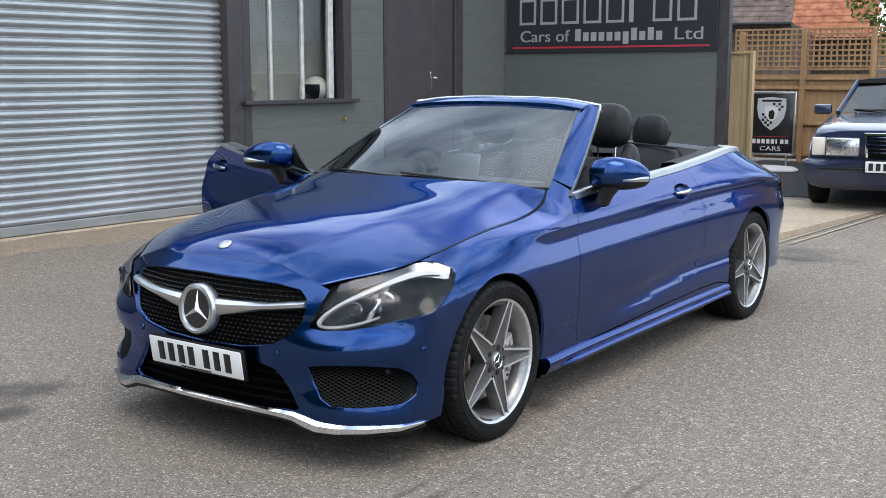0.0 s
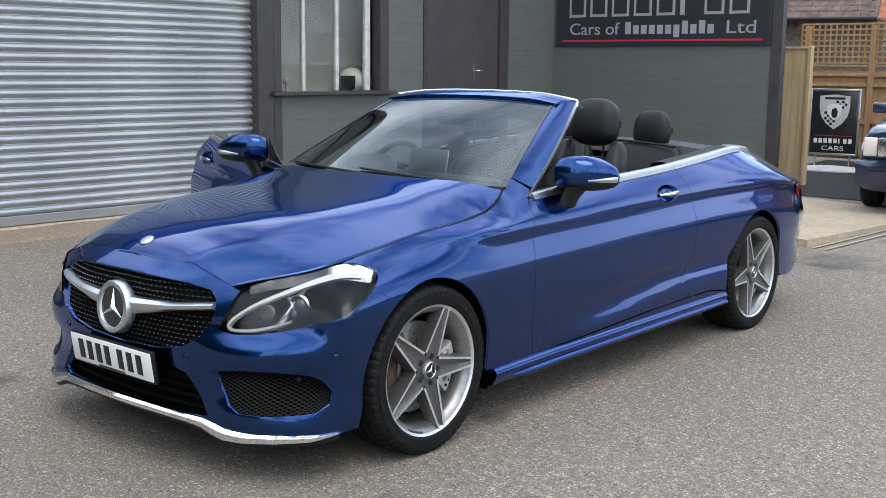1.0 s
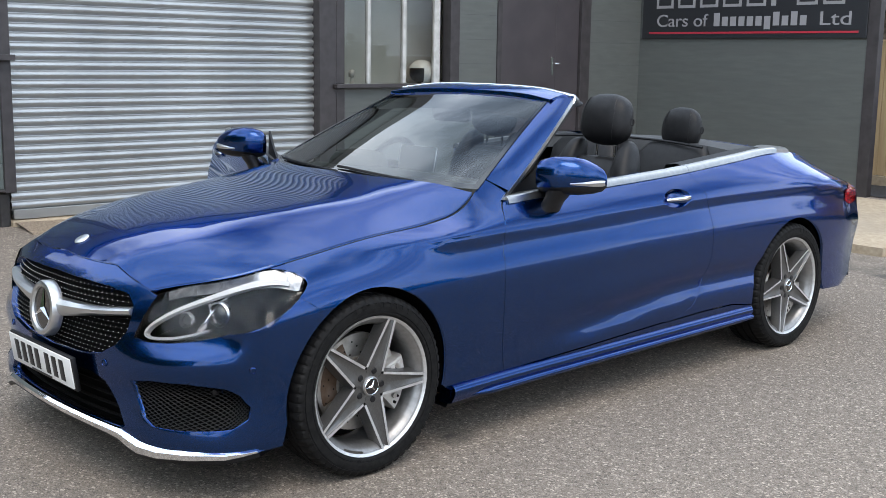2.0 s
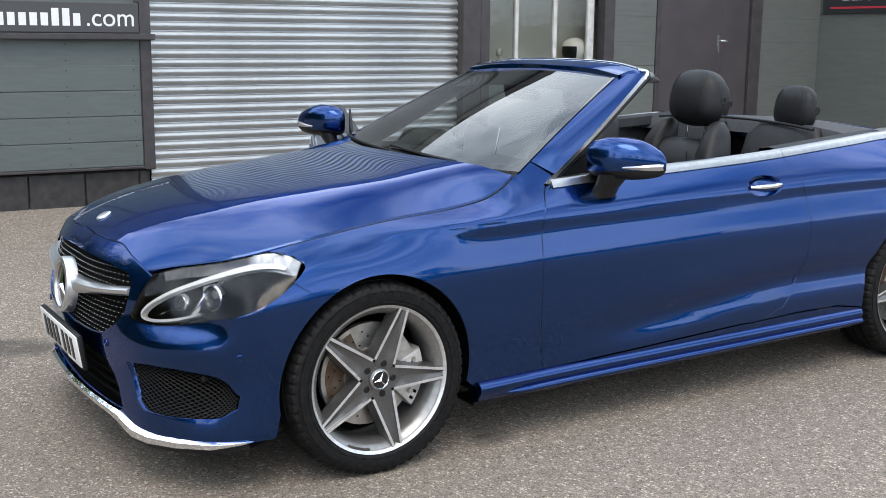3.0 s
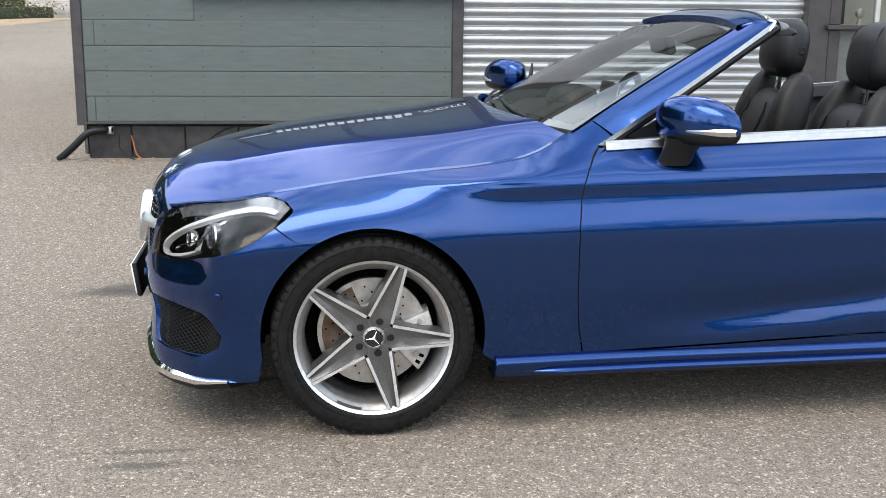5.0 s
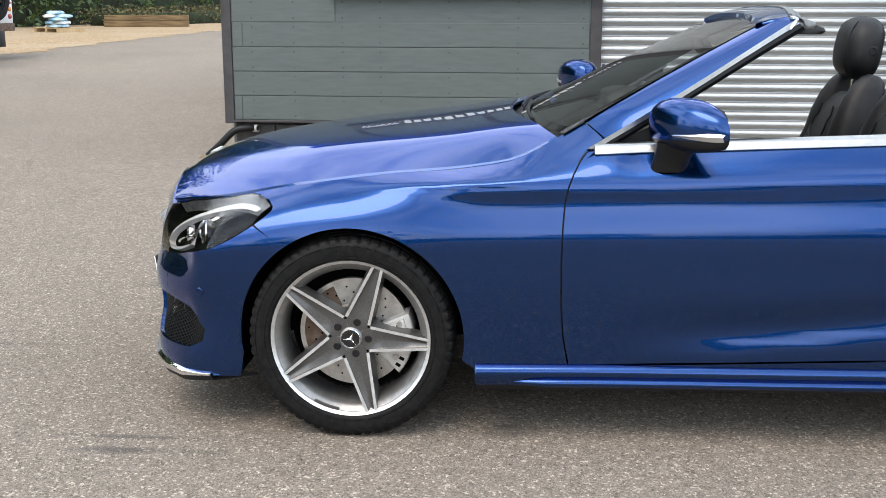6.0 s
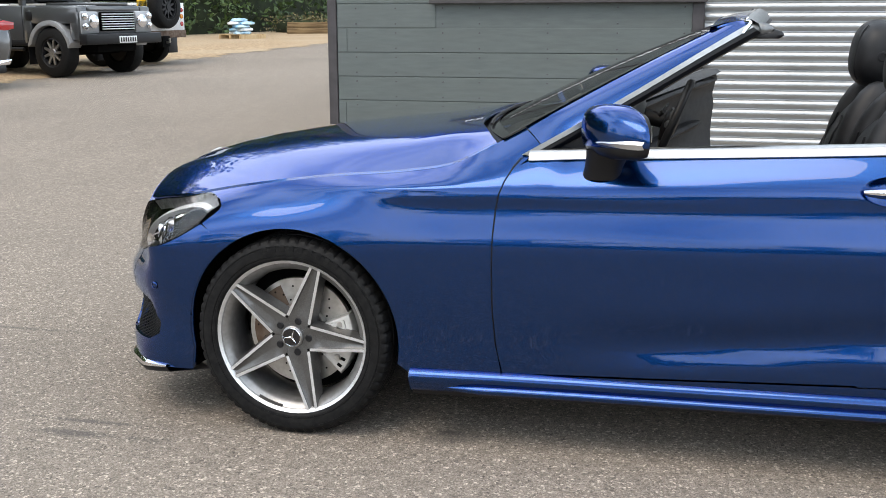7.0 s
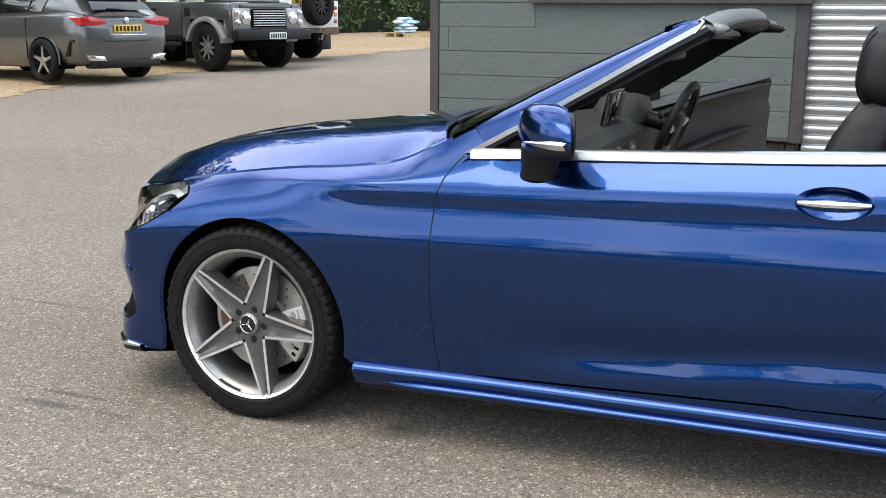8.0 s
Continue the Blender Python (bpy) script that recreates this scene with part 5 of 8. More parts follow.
# wheel housings and floor
for sx in (1, -1):
    for yy in (0.0, 2.84):
        bm = bmesh.new()
        rows = [[(sx * x, y, z) for y, z in arc(yy, 0.333, 0.375, -12, 192, 30)] for x in (0.50, 0.862)]
        add_grid(bm, rows)
        part("wheel_housing", recalc(bm), DARK, car, "black wheel housing")
        bm = bmesh.new()
        prism([(y, z) for y, z in arc(yy, 0.333, 0.38, -14, 194, 30)], 0, sx * 0.49, sx * 0.50, bm)
        part("wheel_housing", recalc(bm), DARK, car, "black wheel housing")
floor_out = [(-0.68, 0.24), (-0.36, 0.21), (-0.36, 0.25), (-0.38, 0.70), (0.38, 0.72), (0.39, 0.22), (2.45, 0.22), (2.46, 0.70), (3.22, 0.72), (3.22, 0.25), (3.70, 0.30), (3.70, 0.60), (2.2, 0.55), (2.2, 0.30), (0.6, 0.30), (0.55, 0.72), (-0.45, 0.72), (-0.66, 0.60)]
part("underbody", prism(floor_out, 0, -0.50, 0.50), DARK, car, "black underbody", smooth=False)
part("underbody", box((-0.80, 0.42, 0.20), (0.80, 2.44, 0.235), 0.01), DARK, car, "black underbody")
# unseen wide trays, added to block light under nose and tail
part("engine_undertray", prism([(-0.76, -0.56), (-0.55, -0.70), (0.55, -0.70), (0.76, -0.56), (0.80, -0.38), (-0.80, -0.38)], 2, 0.185, 0.205), DARK, car, "black engine undertray", smooth=False)
part("rear_undertray", box((-0.76, 3.22, 0.24), (0.76, 3.68, 0.27), 0.01), DARK, car, "black rear undertray")


# ---- the convertible's front ----
def on_front(kind, v, z, out=0.0):
    s = s_at(kind, v, z)
    p, e = Vector(front(s, z)), 2e-3
    n = (Vector(front(s + e, z)) - Vector(front(s - e, z))).cross(Vector(front(s, z + e)) - Vector(front(s, z - e))).normalized()
    if n.y > 0 and n.x <= 0:
        n = -n
    return p + n * out


def mirrored(points):
    return [Vector((-p[0], p[1], p[2])) for p in points]


# grille: dark mesh with small bright pins, a broad bar and the round star badge
grille = skin("grille", [[(0, 0.735)] + [(x + 0.02, z) for x, z in grille_edge[1:-1]] + [(0, 0.435)]], lambda x, z: tuple(Vector(front(s_at("x", abs(x), z), z)) + Vector((0, 0.035, 0)))[0:1] + ((Vector(front(s_at("x", abs(x), z), z)) + Vector((0, 0.035, 0))).y, z), (0.05, 0.04), DARK, car, "black radiator grille with bright pins and a silver bar", thick=0)
bm = bmesh.new()
gp = [(x, z) for x, z in grille_edge]
gp = gp + [(-x, z) for x, z in reversed(gp)][1:-1]
row = 0
z = 0.456
while z < 0.722:
    x = -0.49 + (0.01175 if row % 2 else 0)
    while x < 0.49:
        if inside(gp, x, z) and math.hypot(x, z - 0.583) > 0.098 and abs(z - (0.588 + 0.10 * abs(x))) > 0.020:
            p = Vector(front(s_at("x", abs(x), z), z))
            c = Vector((x, p.y + 0.016, z))
            r = 0.0020
            vs = [bm.verts.new(c + Vector(d)) for d in ((-r, 0, 0), (0, 0, -r), (r, 0, 0), (0, 0, r), (0, -0.004, 0))]
            for k in range(4):
                bm.faces.new([vs[k], vs[(k + 1) % 4], vs[4]])
        x += 0.0235
    z += 0.0175
    row += 1
tagged(part("grille_pin_field", bm, HEADSILVER, grille, "rows of small bright diamond pins", smooth=False), kind="stuff")
bm = bmesh.new()
row = 0
z = 0.452
while z < 0.725:
    xs = [x / 100 for x in range(-48, 49, 4) if inside(gp, x / 100, z)]
    if len(xs) > 2:
        pts = [(x, Vector(front(s_at("x", abs(x), z), z)).y + 0.022, z) for x in xs]
        tube(pts, 0.0020, 5, bm)
    z += 0.0175
part("grille_mesh", bm, DARK, grille, "black grille mesh")
for sx in (1, -1):
    rows = []
    for k in range(11):
        x = 0.075 + 0.41 * k / 10
        zc, hh = 0.588 + 0.105 * x, 0.034 - 0.019 * min(1, k / 6)
        yy = Vector(front(s_at("x", x, zc), zc)).y
        rows.append([(sx * x, yy + a, zc + b * hh) for a, b in ((0.03, -1.0), (0.006, -0.95), (-0.006, -0.4), (-0.008, 0.45), (0.004, 1.0), (0.03, 1.05))])
    bm = bmesh.new()
    add_grid(bm, rows, cap=True)
    part("grille_bar", recalc(bm), SATIN, grille, "satin silver grille bar")
FACE = Matrix.Translation((0, -0.816, 0.583)) @ pose(0, 0, 0, -6, 0, 0) @ pose(0, 0, 0, 0, 0, -90)
bm = lathe([(0.102, -0.03), (0.101, 0.002), (0.096, 0.010), (0.086, 0.013), (0.079, 0.010), (0.076, 0.0)], 56, m=FACE)
badge = part("round_badge", recalc(bm), SATIN, grille, "round silver badge ring with a star")
bm = lathe([(0.0, 0.001), (0.078, 0.001)], 48, m=FACE)
part("badge_disc", recalc(bm), GLOSSBLACK, badge, "glossy black badge disc")
part("badge_star", star(bmesh.new(), 0.076, 0.003, 0.010, FACE), CHROME, badge, "chrome three-pointed star", smooth=False)

# number plate with plain bars
plate = part("number_plate", box((-0.26, -0.006, -0.0555), (0.26, 0.0, 0.0555), 0.002), PLATE_WHITE, car, "white number plate with black bars")
plate.matrix_basis = pose(0, -0.832, 0.394, 8, 0, 0)
part("plate_holder", box((-0.268, 0.0, -0.066), (0.268, 0.018, 0.060), 0.005), BLACK, plate, "black plate holder")
for k, x in enumerate((-0.192, -0.134, -0.076, -0.018, 0.067, 0.127, 0.187)):
    part("plate_bar", box((x - 0.017, -0.0085, -0.038), (x + 0.017, -0.005, 0.040), 0.001), INK, plate, "black bar")
part("plate_bar", box((-0.085, -0.008, -0.0525), (0.085, -0.0055, -0.0475)), INK, plate, "thin black bar")

# lower intake and fog grilles
part("lower_intake", recalc(add_grid(bmesh.new(), [[(x / 10 * 0.62, -0.70 + 0.05 * abs(x / 10) ** 2, z) for x in range(-10, 11)] for z in (0.18, 0.43)])), DARK, car, "black lower air intake")
for z in (0.25, 0.285, 0.32, 0.355):
    tube([(x / 10 * 0.47, -0.745 + 0.04 * (x / 10) ** 2, z) for x in range(-10, 11)], 0.006, 6, bm := bmesh.new())
    part("intake_bar", bm, DARK, car, "black intake bar")
fog_poly = fs(fog)
fu0, fu1 = min(p[0] for p in fog_poly), max(p[0] for p in fog_poly)


def front_in(d, sx=1):
    def f(s, z):
        p, e = Vector(front(s, z)), 2e-3
        n = (Vector(front(s + e, z)) - Vector(front(s - e, z))).cross(Vector(front(s, z + e)) - Vector(front(s, z - e))).normalized()
        if n.y > 0:
            n = -n
        q = p - n * d
        return (sx * q.x, q.y, q.z)
    return f


for sx in (1, -1):
    wide = [((u - (fu0 + fu1) / 2) * 1.08 + (fu0 + fu1) / 2, (v - 0.34) * 1.1 + 0.34) for u, v in fog_poly]
    fg = skin("fog_grille", [wide], front_in(0.05, sx), (0.05, 0.04), DARK, car, "black honeycomb air intake", thick=0, both=False)
    bm = bmesh.new()
    surf = front_in(0.014, sx)
    for fam in (1, -1):
        for k in range(-14, 40):
            run = []
            for i in range(61):
                s = fu0 + (fu1 - fu0) * i / 60
                z = 0.26 + k * 0.0125 + fam * (s - fu0) * 0.45 - (0.15 if fam > 0 else 0)
                if inside(fog_poly, s, z):
                    run.append(surf(s, z))
                elif len(run) > 1:
                    tube(run[::3] + ([run[-1]] if (len(run) - 1) % 3 else []), 0.0019, 4, bm, cap=False) if len(run) > 3 else None
                    run = []
            if len(run) > 3:
                tube(run[::3], 0.0019, 4, bm, cap=False)
    part("fog_mesh", bm, MESHBLACK, fg, "black honeycomb mesh")
    p = Vector(surf(fu0 + (fu1 - fu0) * 0.62, 0.392))
    part("parking_sensor", lathe([(0.0, 0.012), (0.009, 0.012), (0.011, 0.0)], 20, m=Matrix.Translation(p) @ pose(0, 0, 0, 0, 0, -62 if sx > 0 else -118)), BLACK, fg)
    for kind, v, z in (("y", -0.491, 0.478), ("x", 0.385, 0.452)):
        p = on_front(kind, v, z, 0.0005)
        nrm = (on_front(kind, v, z, 0.01) - p).normalized()
        rot = nrm.to_track_quat("X", "Z").to_matrix().to_4x4()
        b = lathe([(0.0, 0.002), (0.0085, 0.002), (0.0095, 0.0045), (0.0125, 0.003), (0.0135, 0.0)], 24, m=Matrix.Translation(p) @ rot)
        ob = part("parking_sensor", b, PAINT, bumper, "round blue parking sensor")
        if sx < 0:
            flip(ob)

# chrome lip under the nose
LIP = [("y", -0.470, 0.193), ("y", -0.53, 0.190), ("x", 0.81, 0.186), ("x", 0.72, 0.182), ("x", 0.62, 0.180), ("x", 0.545, 0.184), ("x", 0.495, 0.198), ("x", 0.45, 0.212), ("x", 0.38, 0.217), ("x", 0.25, 0.220), ("x", 0.12, 0.221), ("x", 0.0, 0.221)]
a = [on_front(k, v, z, 0.004) for k, v, z in LIP]
wd = [0.006, 0.012, 0.018, 0.022, 0.026, 0.030, 0.030, 0.024, 0.020, 0.018, 0.018, 0.018]
out = [on_front(k, v, z, 0.008 + 0.010 * w / 0.03) for (k, v, z), w in zip(LIP, wd)]
full = lambda line: line + list(reversed(mirrored(line)))[1:]
up = full([p + Vector((0, 0, w * 0.75)) for p, w in zip(a, wd)])
mid_ = full([p + Vector((0, 0, w * 0.35)) for p, w in zip(out, wd)])
low = full([p + Vector((0, 0, -w * 0.45)) for p, w in zip(out, wd)])
und = full([p + Vector((0, 0.03, -w * 0.5)) for p, w in zip(a, wd)])
bm = bmesh.new()
add_grid(bm, [[p + Vector((0, 0.012, 0)) for p in up], up, mid_, low, und])
part("bumper_lip", recalc(bm), CHROME, bumper, "bright chrome lip along the lower edge")
bm = bmesh.new()
add_grid(bm, [[p + Vector((0, 0.004, -0.002)) for p in low], [p + Vector((0, 0.012, -0.016)) for p in low], [p + Vector((-0.1 * p.x, 0.20, -0.012)) for p in low]])
part("splitter", recalc(bm), BLACK, bumper, "black underside of the bumper")

# headlamps
HL_LOW = [on_front(k, v, z) for k, v, z in hl_low[2:]]
HL_TOP = [on_front("x", 0.564, 0.706)] + [Vector((HOODX(y) + 0.003, y, HOODZ(y) - 0.004)) for y in (-0.575, -0.52, -0.46, -0.40, -0.35)] + [Vector((side_x(-0.295, 0.776), -0.295, 0.776)), Vector((side_x(-0.256, 0.752), -0.256, 0.752))]
lf = curve_nd([k / (len(HL_LOW) - 1) for k in range(len(HL_LOW))], [tuple(p) for p in HL_LOW])
tf = curve_nd([k / (len(HL_TOP) - 1) for k in range(len(HL_TOP))], [tuple(p) for p in HL_TOP])


def lamp(t, v, d=0.0):
    a, b = Vector(lf(t)), Vector(tf(t))
    out = Vector((0.35 + 0.45 * t, -0.75 + 0.45 * t, 0.35)).normalized()
    return a + (b - a) * v + out * (0.016 * math.sin(math.pi * min(1, max(0, v))) * (0.6 + 0.4 * math.sin(math.pi * t)) + 0.004 - d)


for sx in (1, -1):
    hl = new("headlamp")
    hl.parent = car
    hl["label"] = "clear headlamp with a silver light strip and projector lens"

    def put(name, bm, mat, label=""):
        ob = part(name, bm, mat, hl, label)
        if sx < 0:
            flip(ob)
        return ob

    bm = bmesh.new()
    add_grid(bm, [[lamp(t / 24, v / 10) for t in range(25)] for v in range(11)])
    ob = put("lens", recalc(bm), LENS, "clear lens cover")
    ob.visible_shadow = False
    bm = bmesh.new()
    ring = [(t / 24, 0.0) for t in range(25)] + [(1.0, v / 8) for v in range(1, 9)] + [(1 - t / 24, 1.0) for t in range(1, 25)] + [(0.0, 1 - v / 8) for v in range(1, 8)]
    cen = lambda t, v, d: lamp(0.5 + (t - 0.5) * 0.992, 0.5 + (v - 0.5) * 0.975, d)
    add_grid(bm, [[lamp(t, v, 0.001) for t, v in ring], [cen(t, v, 0.01) for t, v in ring], [cen(t, v, 0.085) for t, v in ring]], close_u=True)
    add_grid(bm, [[cen(t / 12, v / 6, 0.085) for t in range(13)] for v in range(7)])
    put("lamp_housing", recalc(bm), DARK, "black lamp housing")
    bm = bmesh.new()
    low_edge = lambda t: 0.84 - 0.40 * max(0.0, (t - 0.50) / 0.50) ** 1.6
    add_grid(bm, [[lamp(tt, 0.985 + (low_edge(tt) - 0.985) * f, 0.006 + 0.034 * f) for tt in [0.05 + 0.94 * t / 24 for t in range(25)]] for f in (0.0, 0.3, 0.65, 1.0)])
    put("upper_bezel", recalc(bm), BEZEL, "fluted silver upper bezel")
    # light strip: along the top edge, round the nose corner and back along the lower edge
    path = [(0.90, 0.70), (0.75, 0.79), (0.56, 0.81), (0.38, 0.76), (0.20, 0.60), (0.085, 0.38), (0.045, 0.20), (0.075, 0.10), (0.20, 0.085), (0.34, 0.12), (0.46, 0.17)]
    wid = [0.15, 0.14, 0.13, 0.11, 0.09, 0.075, 0.062, 0.055, 0.048, 0.042, 0.025]
    pf, wf = curve_nd(list(range(11)), path), curve1(list(range(11)), wid)
    rows = [[], [], [], []]
    for k in range(51):
        u = k / 5
        p, q = pf(u), pf(u + 0.05)
        d = Vector((q[0] - p[0], (q[1] - p[1]) * 0.35)).normalized()
        n = Vector((-d.y, d.x / 0.35 * 0.6))
        w = wf(u) * 0.62
        for r, (o, dep) in enumerate(((-0.5, 0.045), (-0.42, 0.026), (0.42, 0.022), (0.5, 0.045))):
            rows[r].append(lamp(p[0] + n.x * w * o, p[1] + n.y * w * o, dep))
    bm = bmesh.new()
    add_grid(bm, rows)
    put("light_strip", recalc(bm), WHITE_LAMP, "silver white light strip")
    for tt, vv, r0 in ((0.47, 0.44, 0.036), (0.27, 0.42, 0.024)):
        c = lamp(tt, vv, 0.058)
        nd = Vector((0.30 + 0.2 * tt, -0.85, 0.12)).normalized()
        rot = Matrix.Translation(c) @ nd.to_track_quat("X", "Z").to_matrix().to_4x4()
        bm = lathe([(r0 * 1.25, 0.0), (r0 * 1.22, 0.016), (r0 * 1.08, 0.020), (r0, 0.008)], 28, m=rot)
        put("lamp_ring", recalc(bm), REFLECTOR, "chrome ring")
        bm = lathe([(r0, 0.006)] + [(r0 * math.cos(radians(a)), 0.006 + r0 * 0.62 * math.sin(radians(a))) for a in range(10, 91, 10)], 28, m=rot)
        put("projector_lens", recalc(bm), GLOSSBLACK if r0 < 0.03 else SCREEN, "glass projector lens")
    for (t0, v0), (t1, v1), wide in (((0.385, 0.14), (0.455, 0.76), 0.030), ((0.345, 0.70), (0.47, 0.30), 0.022), ((0.14, 0.16), (0.39, 0.40), 0.014)):
        bm = bmesh.new()
        rows = []
        for k in range(9):
            f = k / 8
            bow = math.sin(math.pi * f)
            tt, vv, dd = t0 + (t1 - t0) * f, v0 + (v1 - v0) * f, 0.052 - 0.026 * bow
            w = wide * (0.45 + 0.55 * abs(2 * f - 1))
            rows.append([lamp(tt - w, vv, dd + 0.008), lamp(tt - w * 0.3, vv, dd), lamp(tt + w * 0.3, vv, dd), lamp(tt + w, vv, dd + 0.008)])
        add_grid(bm, rows)
        put("reflector", recalc(bm), REFLECTOR, "bright reflector blade between the lenses")

# ---- sills, mirrors, handles ----
for sx in (1, -1):
    n = 40
    ys = [0.402 + 2.065 * k / (n - 1) for k in range(n)]
    prof = ((-0.075, 0.262), (-0.024, 0.257), (-0.012, 0.252), (-0.003, 0.244), (0.000, 0.232), (-0.003, 0.219), (-0.010, 0.206), (-0.018, 0.195), (-0.022, 0.185), (-0.06, 0.176))
    rows = []
    for dx, z in prof:
        rows.append([(sx * (W_(y) + dx), y, z + 0.012 * (y - 0.4)) for y in ys])
    bm = bmesh.new()
    add_grid(bm, rows)
    part("sill_skirt", recalc(bm), PAINT, car, "blue sill skirt with a long crease", flat_angle=60)
    rows = []
    for k in range(40):
        y = 0.475 + 1.985 * k / 39
        f = smooth01((y - 0.47) / 0.16)
        rows.append([(sx * (W_(y) + dx * f - 0.022 * (1 - f)), y, 0.199 + (z - 0.199) * (0.25 + 0.75 * f) + 0.012 * (y - 0.4)) for dx, z in ((-0.016, 0.217), (0.002, 0.213), (0.010, 0.206), (0.011, 0.198), (0.004, 0.188), (-0.024, 0.181))])
    part("sill_blade", recalc(add_grid(bmesh.new(), rows)), PAINT, car, "blue blade along the sill", flat_angle=60)
    bm = prism([(sx * (W_(0.4) + a), z) for a, z in prof] + [(sx * 0.8, 0.18)], 1, 0.400, 0.403)
    part("sill_end", recalc(bm), PAINT, car, smooth=False)
    sill_poly = [(0.398, 0.236), (0.66, 0.248), (0.70, 0.252), (1.30, 0.280), (1.74, 0.298), (1.75, 0.296), (2.05, 0.306), (2.30, 0.306), (2.478, 0.279), (2.47, 0.22), (0.398, 0.205)]
    skin("sill_panel", [sill_poly], side if sx > 0 else far_side, PANEL, PAINT, car, "blue sill", thick=0, both=False)
    bm = bmesh.new()
    add_grid(bm, [[(sx * (W_(y) - 0.045), y, 0.182 + 0.012 * (y - 0.4)) for y in ys], [(sx * (W_(y) - 0.055), y, 0.160 + 0.012 * (y - 0.4)) for y in ys], [(sx * 0.70, y, 0.165) for y in ys]])
    part("sill_underside", recalc(bm), BLACK, car, "black sill underside")


def mirror_mesh(rings, segs=36, power=2.75):
    bm = bmesh.new()
    rows = []
    for x, y, z, hy, hz in rings:
        rows.append([(x, y + hy * math.copysign(abs(math.cos(a)) ** (2 / power), math.cos(a)), z + hz * math.copysign(abs(math.sin(a)) ** (2 / power), math.sin(a))) for a in [2 * math.pi * k / segs for k in range(segs)]])
    add_grid(bm, rows, close_u=True, cap=True)
    return recalc(bm)


def door_mirror(parent, name="door_mirror"):
    mirror = new(name)
    mirror.parent = parent
    mirror["label"] = "blue door mirror on a black foot"
    shell = ((0.768, 1.002, 1.020, 0.020, 0.035), (0.775, 0.999, 1.021, 0.050, 0.056), (0.798, 1.000, 1.024, 0.072, 0.070), (0.838, 1.012, 1.028, 0.084, 0.077), (0.885, 1.034, 1.028, 0.083, 0.078), (0.93, 1.060, 1.023, 0.076, 0.072), (0.962, 1.086, 1.016, 0.060, 0.060), (0.985, 1.112, 1.010, 0.040, 0.045), (0.997, 1.128, 1.007, 0.019, 0.026), (1.0, 1.133, 1.006, 0.006, 0.010))
    top = mirror_mesh([(x, y, z, hy, hz) for x, y, z, hy, hz in shell])
    bmesh.ops.bisect_plane(top, geom=list(top.verts) + list(top.edges) + list(top.faces), plane_co=(0.9, 1.0, 0.985), plane_no=(0.06, 0, -1), clear_outer=True)
    back_plane = dict(plane_co=(0.885, 1.092, 1.02), plane_no=(-0.42, 1.0, 0.0), clear_outer=True)
    bmesh.ops.bisect_plane(top, geom=list(top.verts) + list(top.edges) + list(top.faces), **back_plane)
    part("mirror_shell", top, PAINT, mirror, "blue mirror shell")
    low = mirror_mesh([(x, y, z - 0.001, hy * 0.985, hz * 0.985) for x, y, z, hy, hz in shell])
    bmesh.ops.bisect_plane(low, geom=list(low.verts) + list(low.edges) + list(low.faces), plane_co=(0.9, 1.0, 0.988), plane_no=(0.06, 0, -1), clear_inner=True)
    bmesh.ops.bisect_plane(low, geom=list(low.verts) + list(low.edges) + list(low.faces), **back_plane)
    part("mirror_base", low, BLACK, mirror, "black lower mirror casing")
    ind = bmesh.new()
    pts = [(0.932, 0.984), (0.962, 1.026), (0.985, 1.070), (0.997, 1.104), (1.001, 1.122)]
    hgt = [0.003, 0.007, 0.011, 0.012, 0.010]
    add_grid(ind, [[(x + 0.001, y + 0.004, 1.000 + 1.1 * h) for (x, y), h in zip(pts, hgt)], [(x + 0.004, y - 0.003, 1.0 + 0.3 * h) for (x, y), h in zip(pts, hgt)], [(x + 0.001, y + 0.003, 0.999 - 0.9 * h) for (x, y), h in zip(pts, hgt)]])
    part("indicator_strip", recalc(ind), SATIN, mirror, "clear indicator strip")
    gl = bmesh.new()
    blobm = [(0.885 + 0.080 * math.copysign(abs(math.cos(a)) ** 0.75, math.cos(a)), 1.025 + 0.058 * math.copysign(abs(math.sin(a)) ** 0.75, math.sin(a))) for a in [2 * math.pi * k / 28 for k in range(28)]]
    prism([(x, z) for x, z in blobm], 1, 1.085, 1.108, gl, bevel=0.003)
    for v in gl.verts:
        v.co.y += (v.co.x - 0.885) * 0.42
    part("mirror_frame", gl, BLACK, mirror, "black mirror frame")
    g2 = bmesh.new()
    g2.faces.new([g2.verts.new((0.885 + (x - 0.885) * 0.92, 1.110 + (x - 0.885) * 0.386, 1.025 + (z - 1.025) * 0.92)) for x, z in reversed(blobm)])
    part("mirror_glass", g2, CHROME, mirror, "mirror glass", smooth=False)
    foot = bmesh.new()
    rows = []
    for x, y, z, hx, hy in ((0.858, 1.012, 0.970, 0.046, 0.066), (0.848, 1.004, 0.940, 0.040, 0.060), (0.834, 0.996, 0.915, 0.036, 0.056), (0.822, 0.990, 0.890, 0.038, 0.058), (0.816, 0.988, 0.878, 0.040, 0.062)):
        rows.append([(x + hx * math.cos(a), y + hy * math.sin(a), z) for a in [2 * math.pi * k / 20 for k in range(20)]])
    add_grid(foot, rows, close_u=True, cap=True)
    part("mirror_foot", recalc(foot), BLACK, mirror, "black mirror foot")
    return mirror


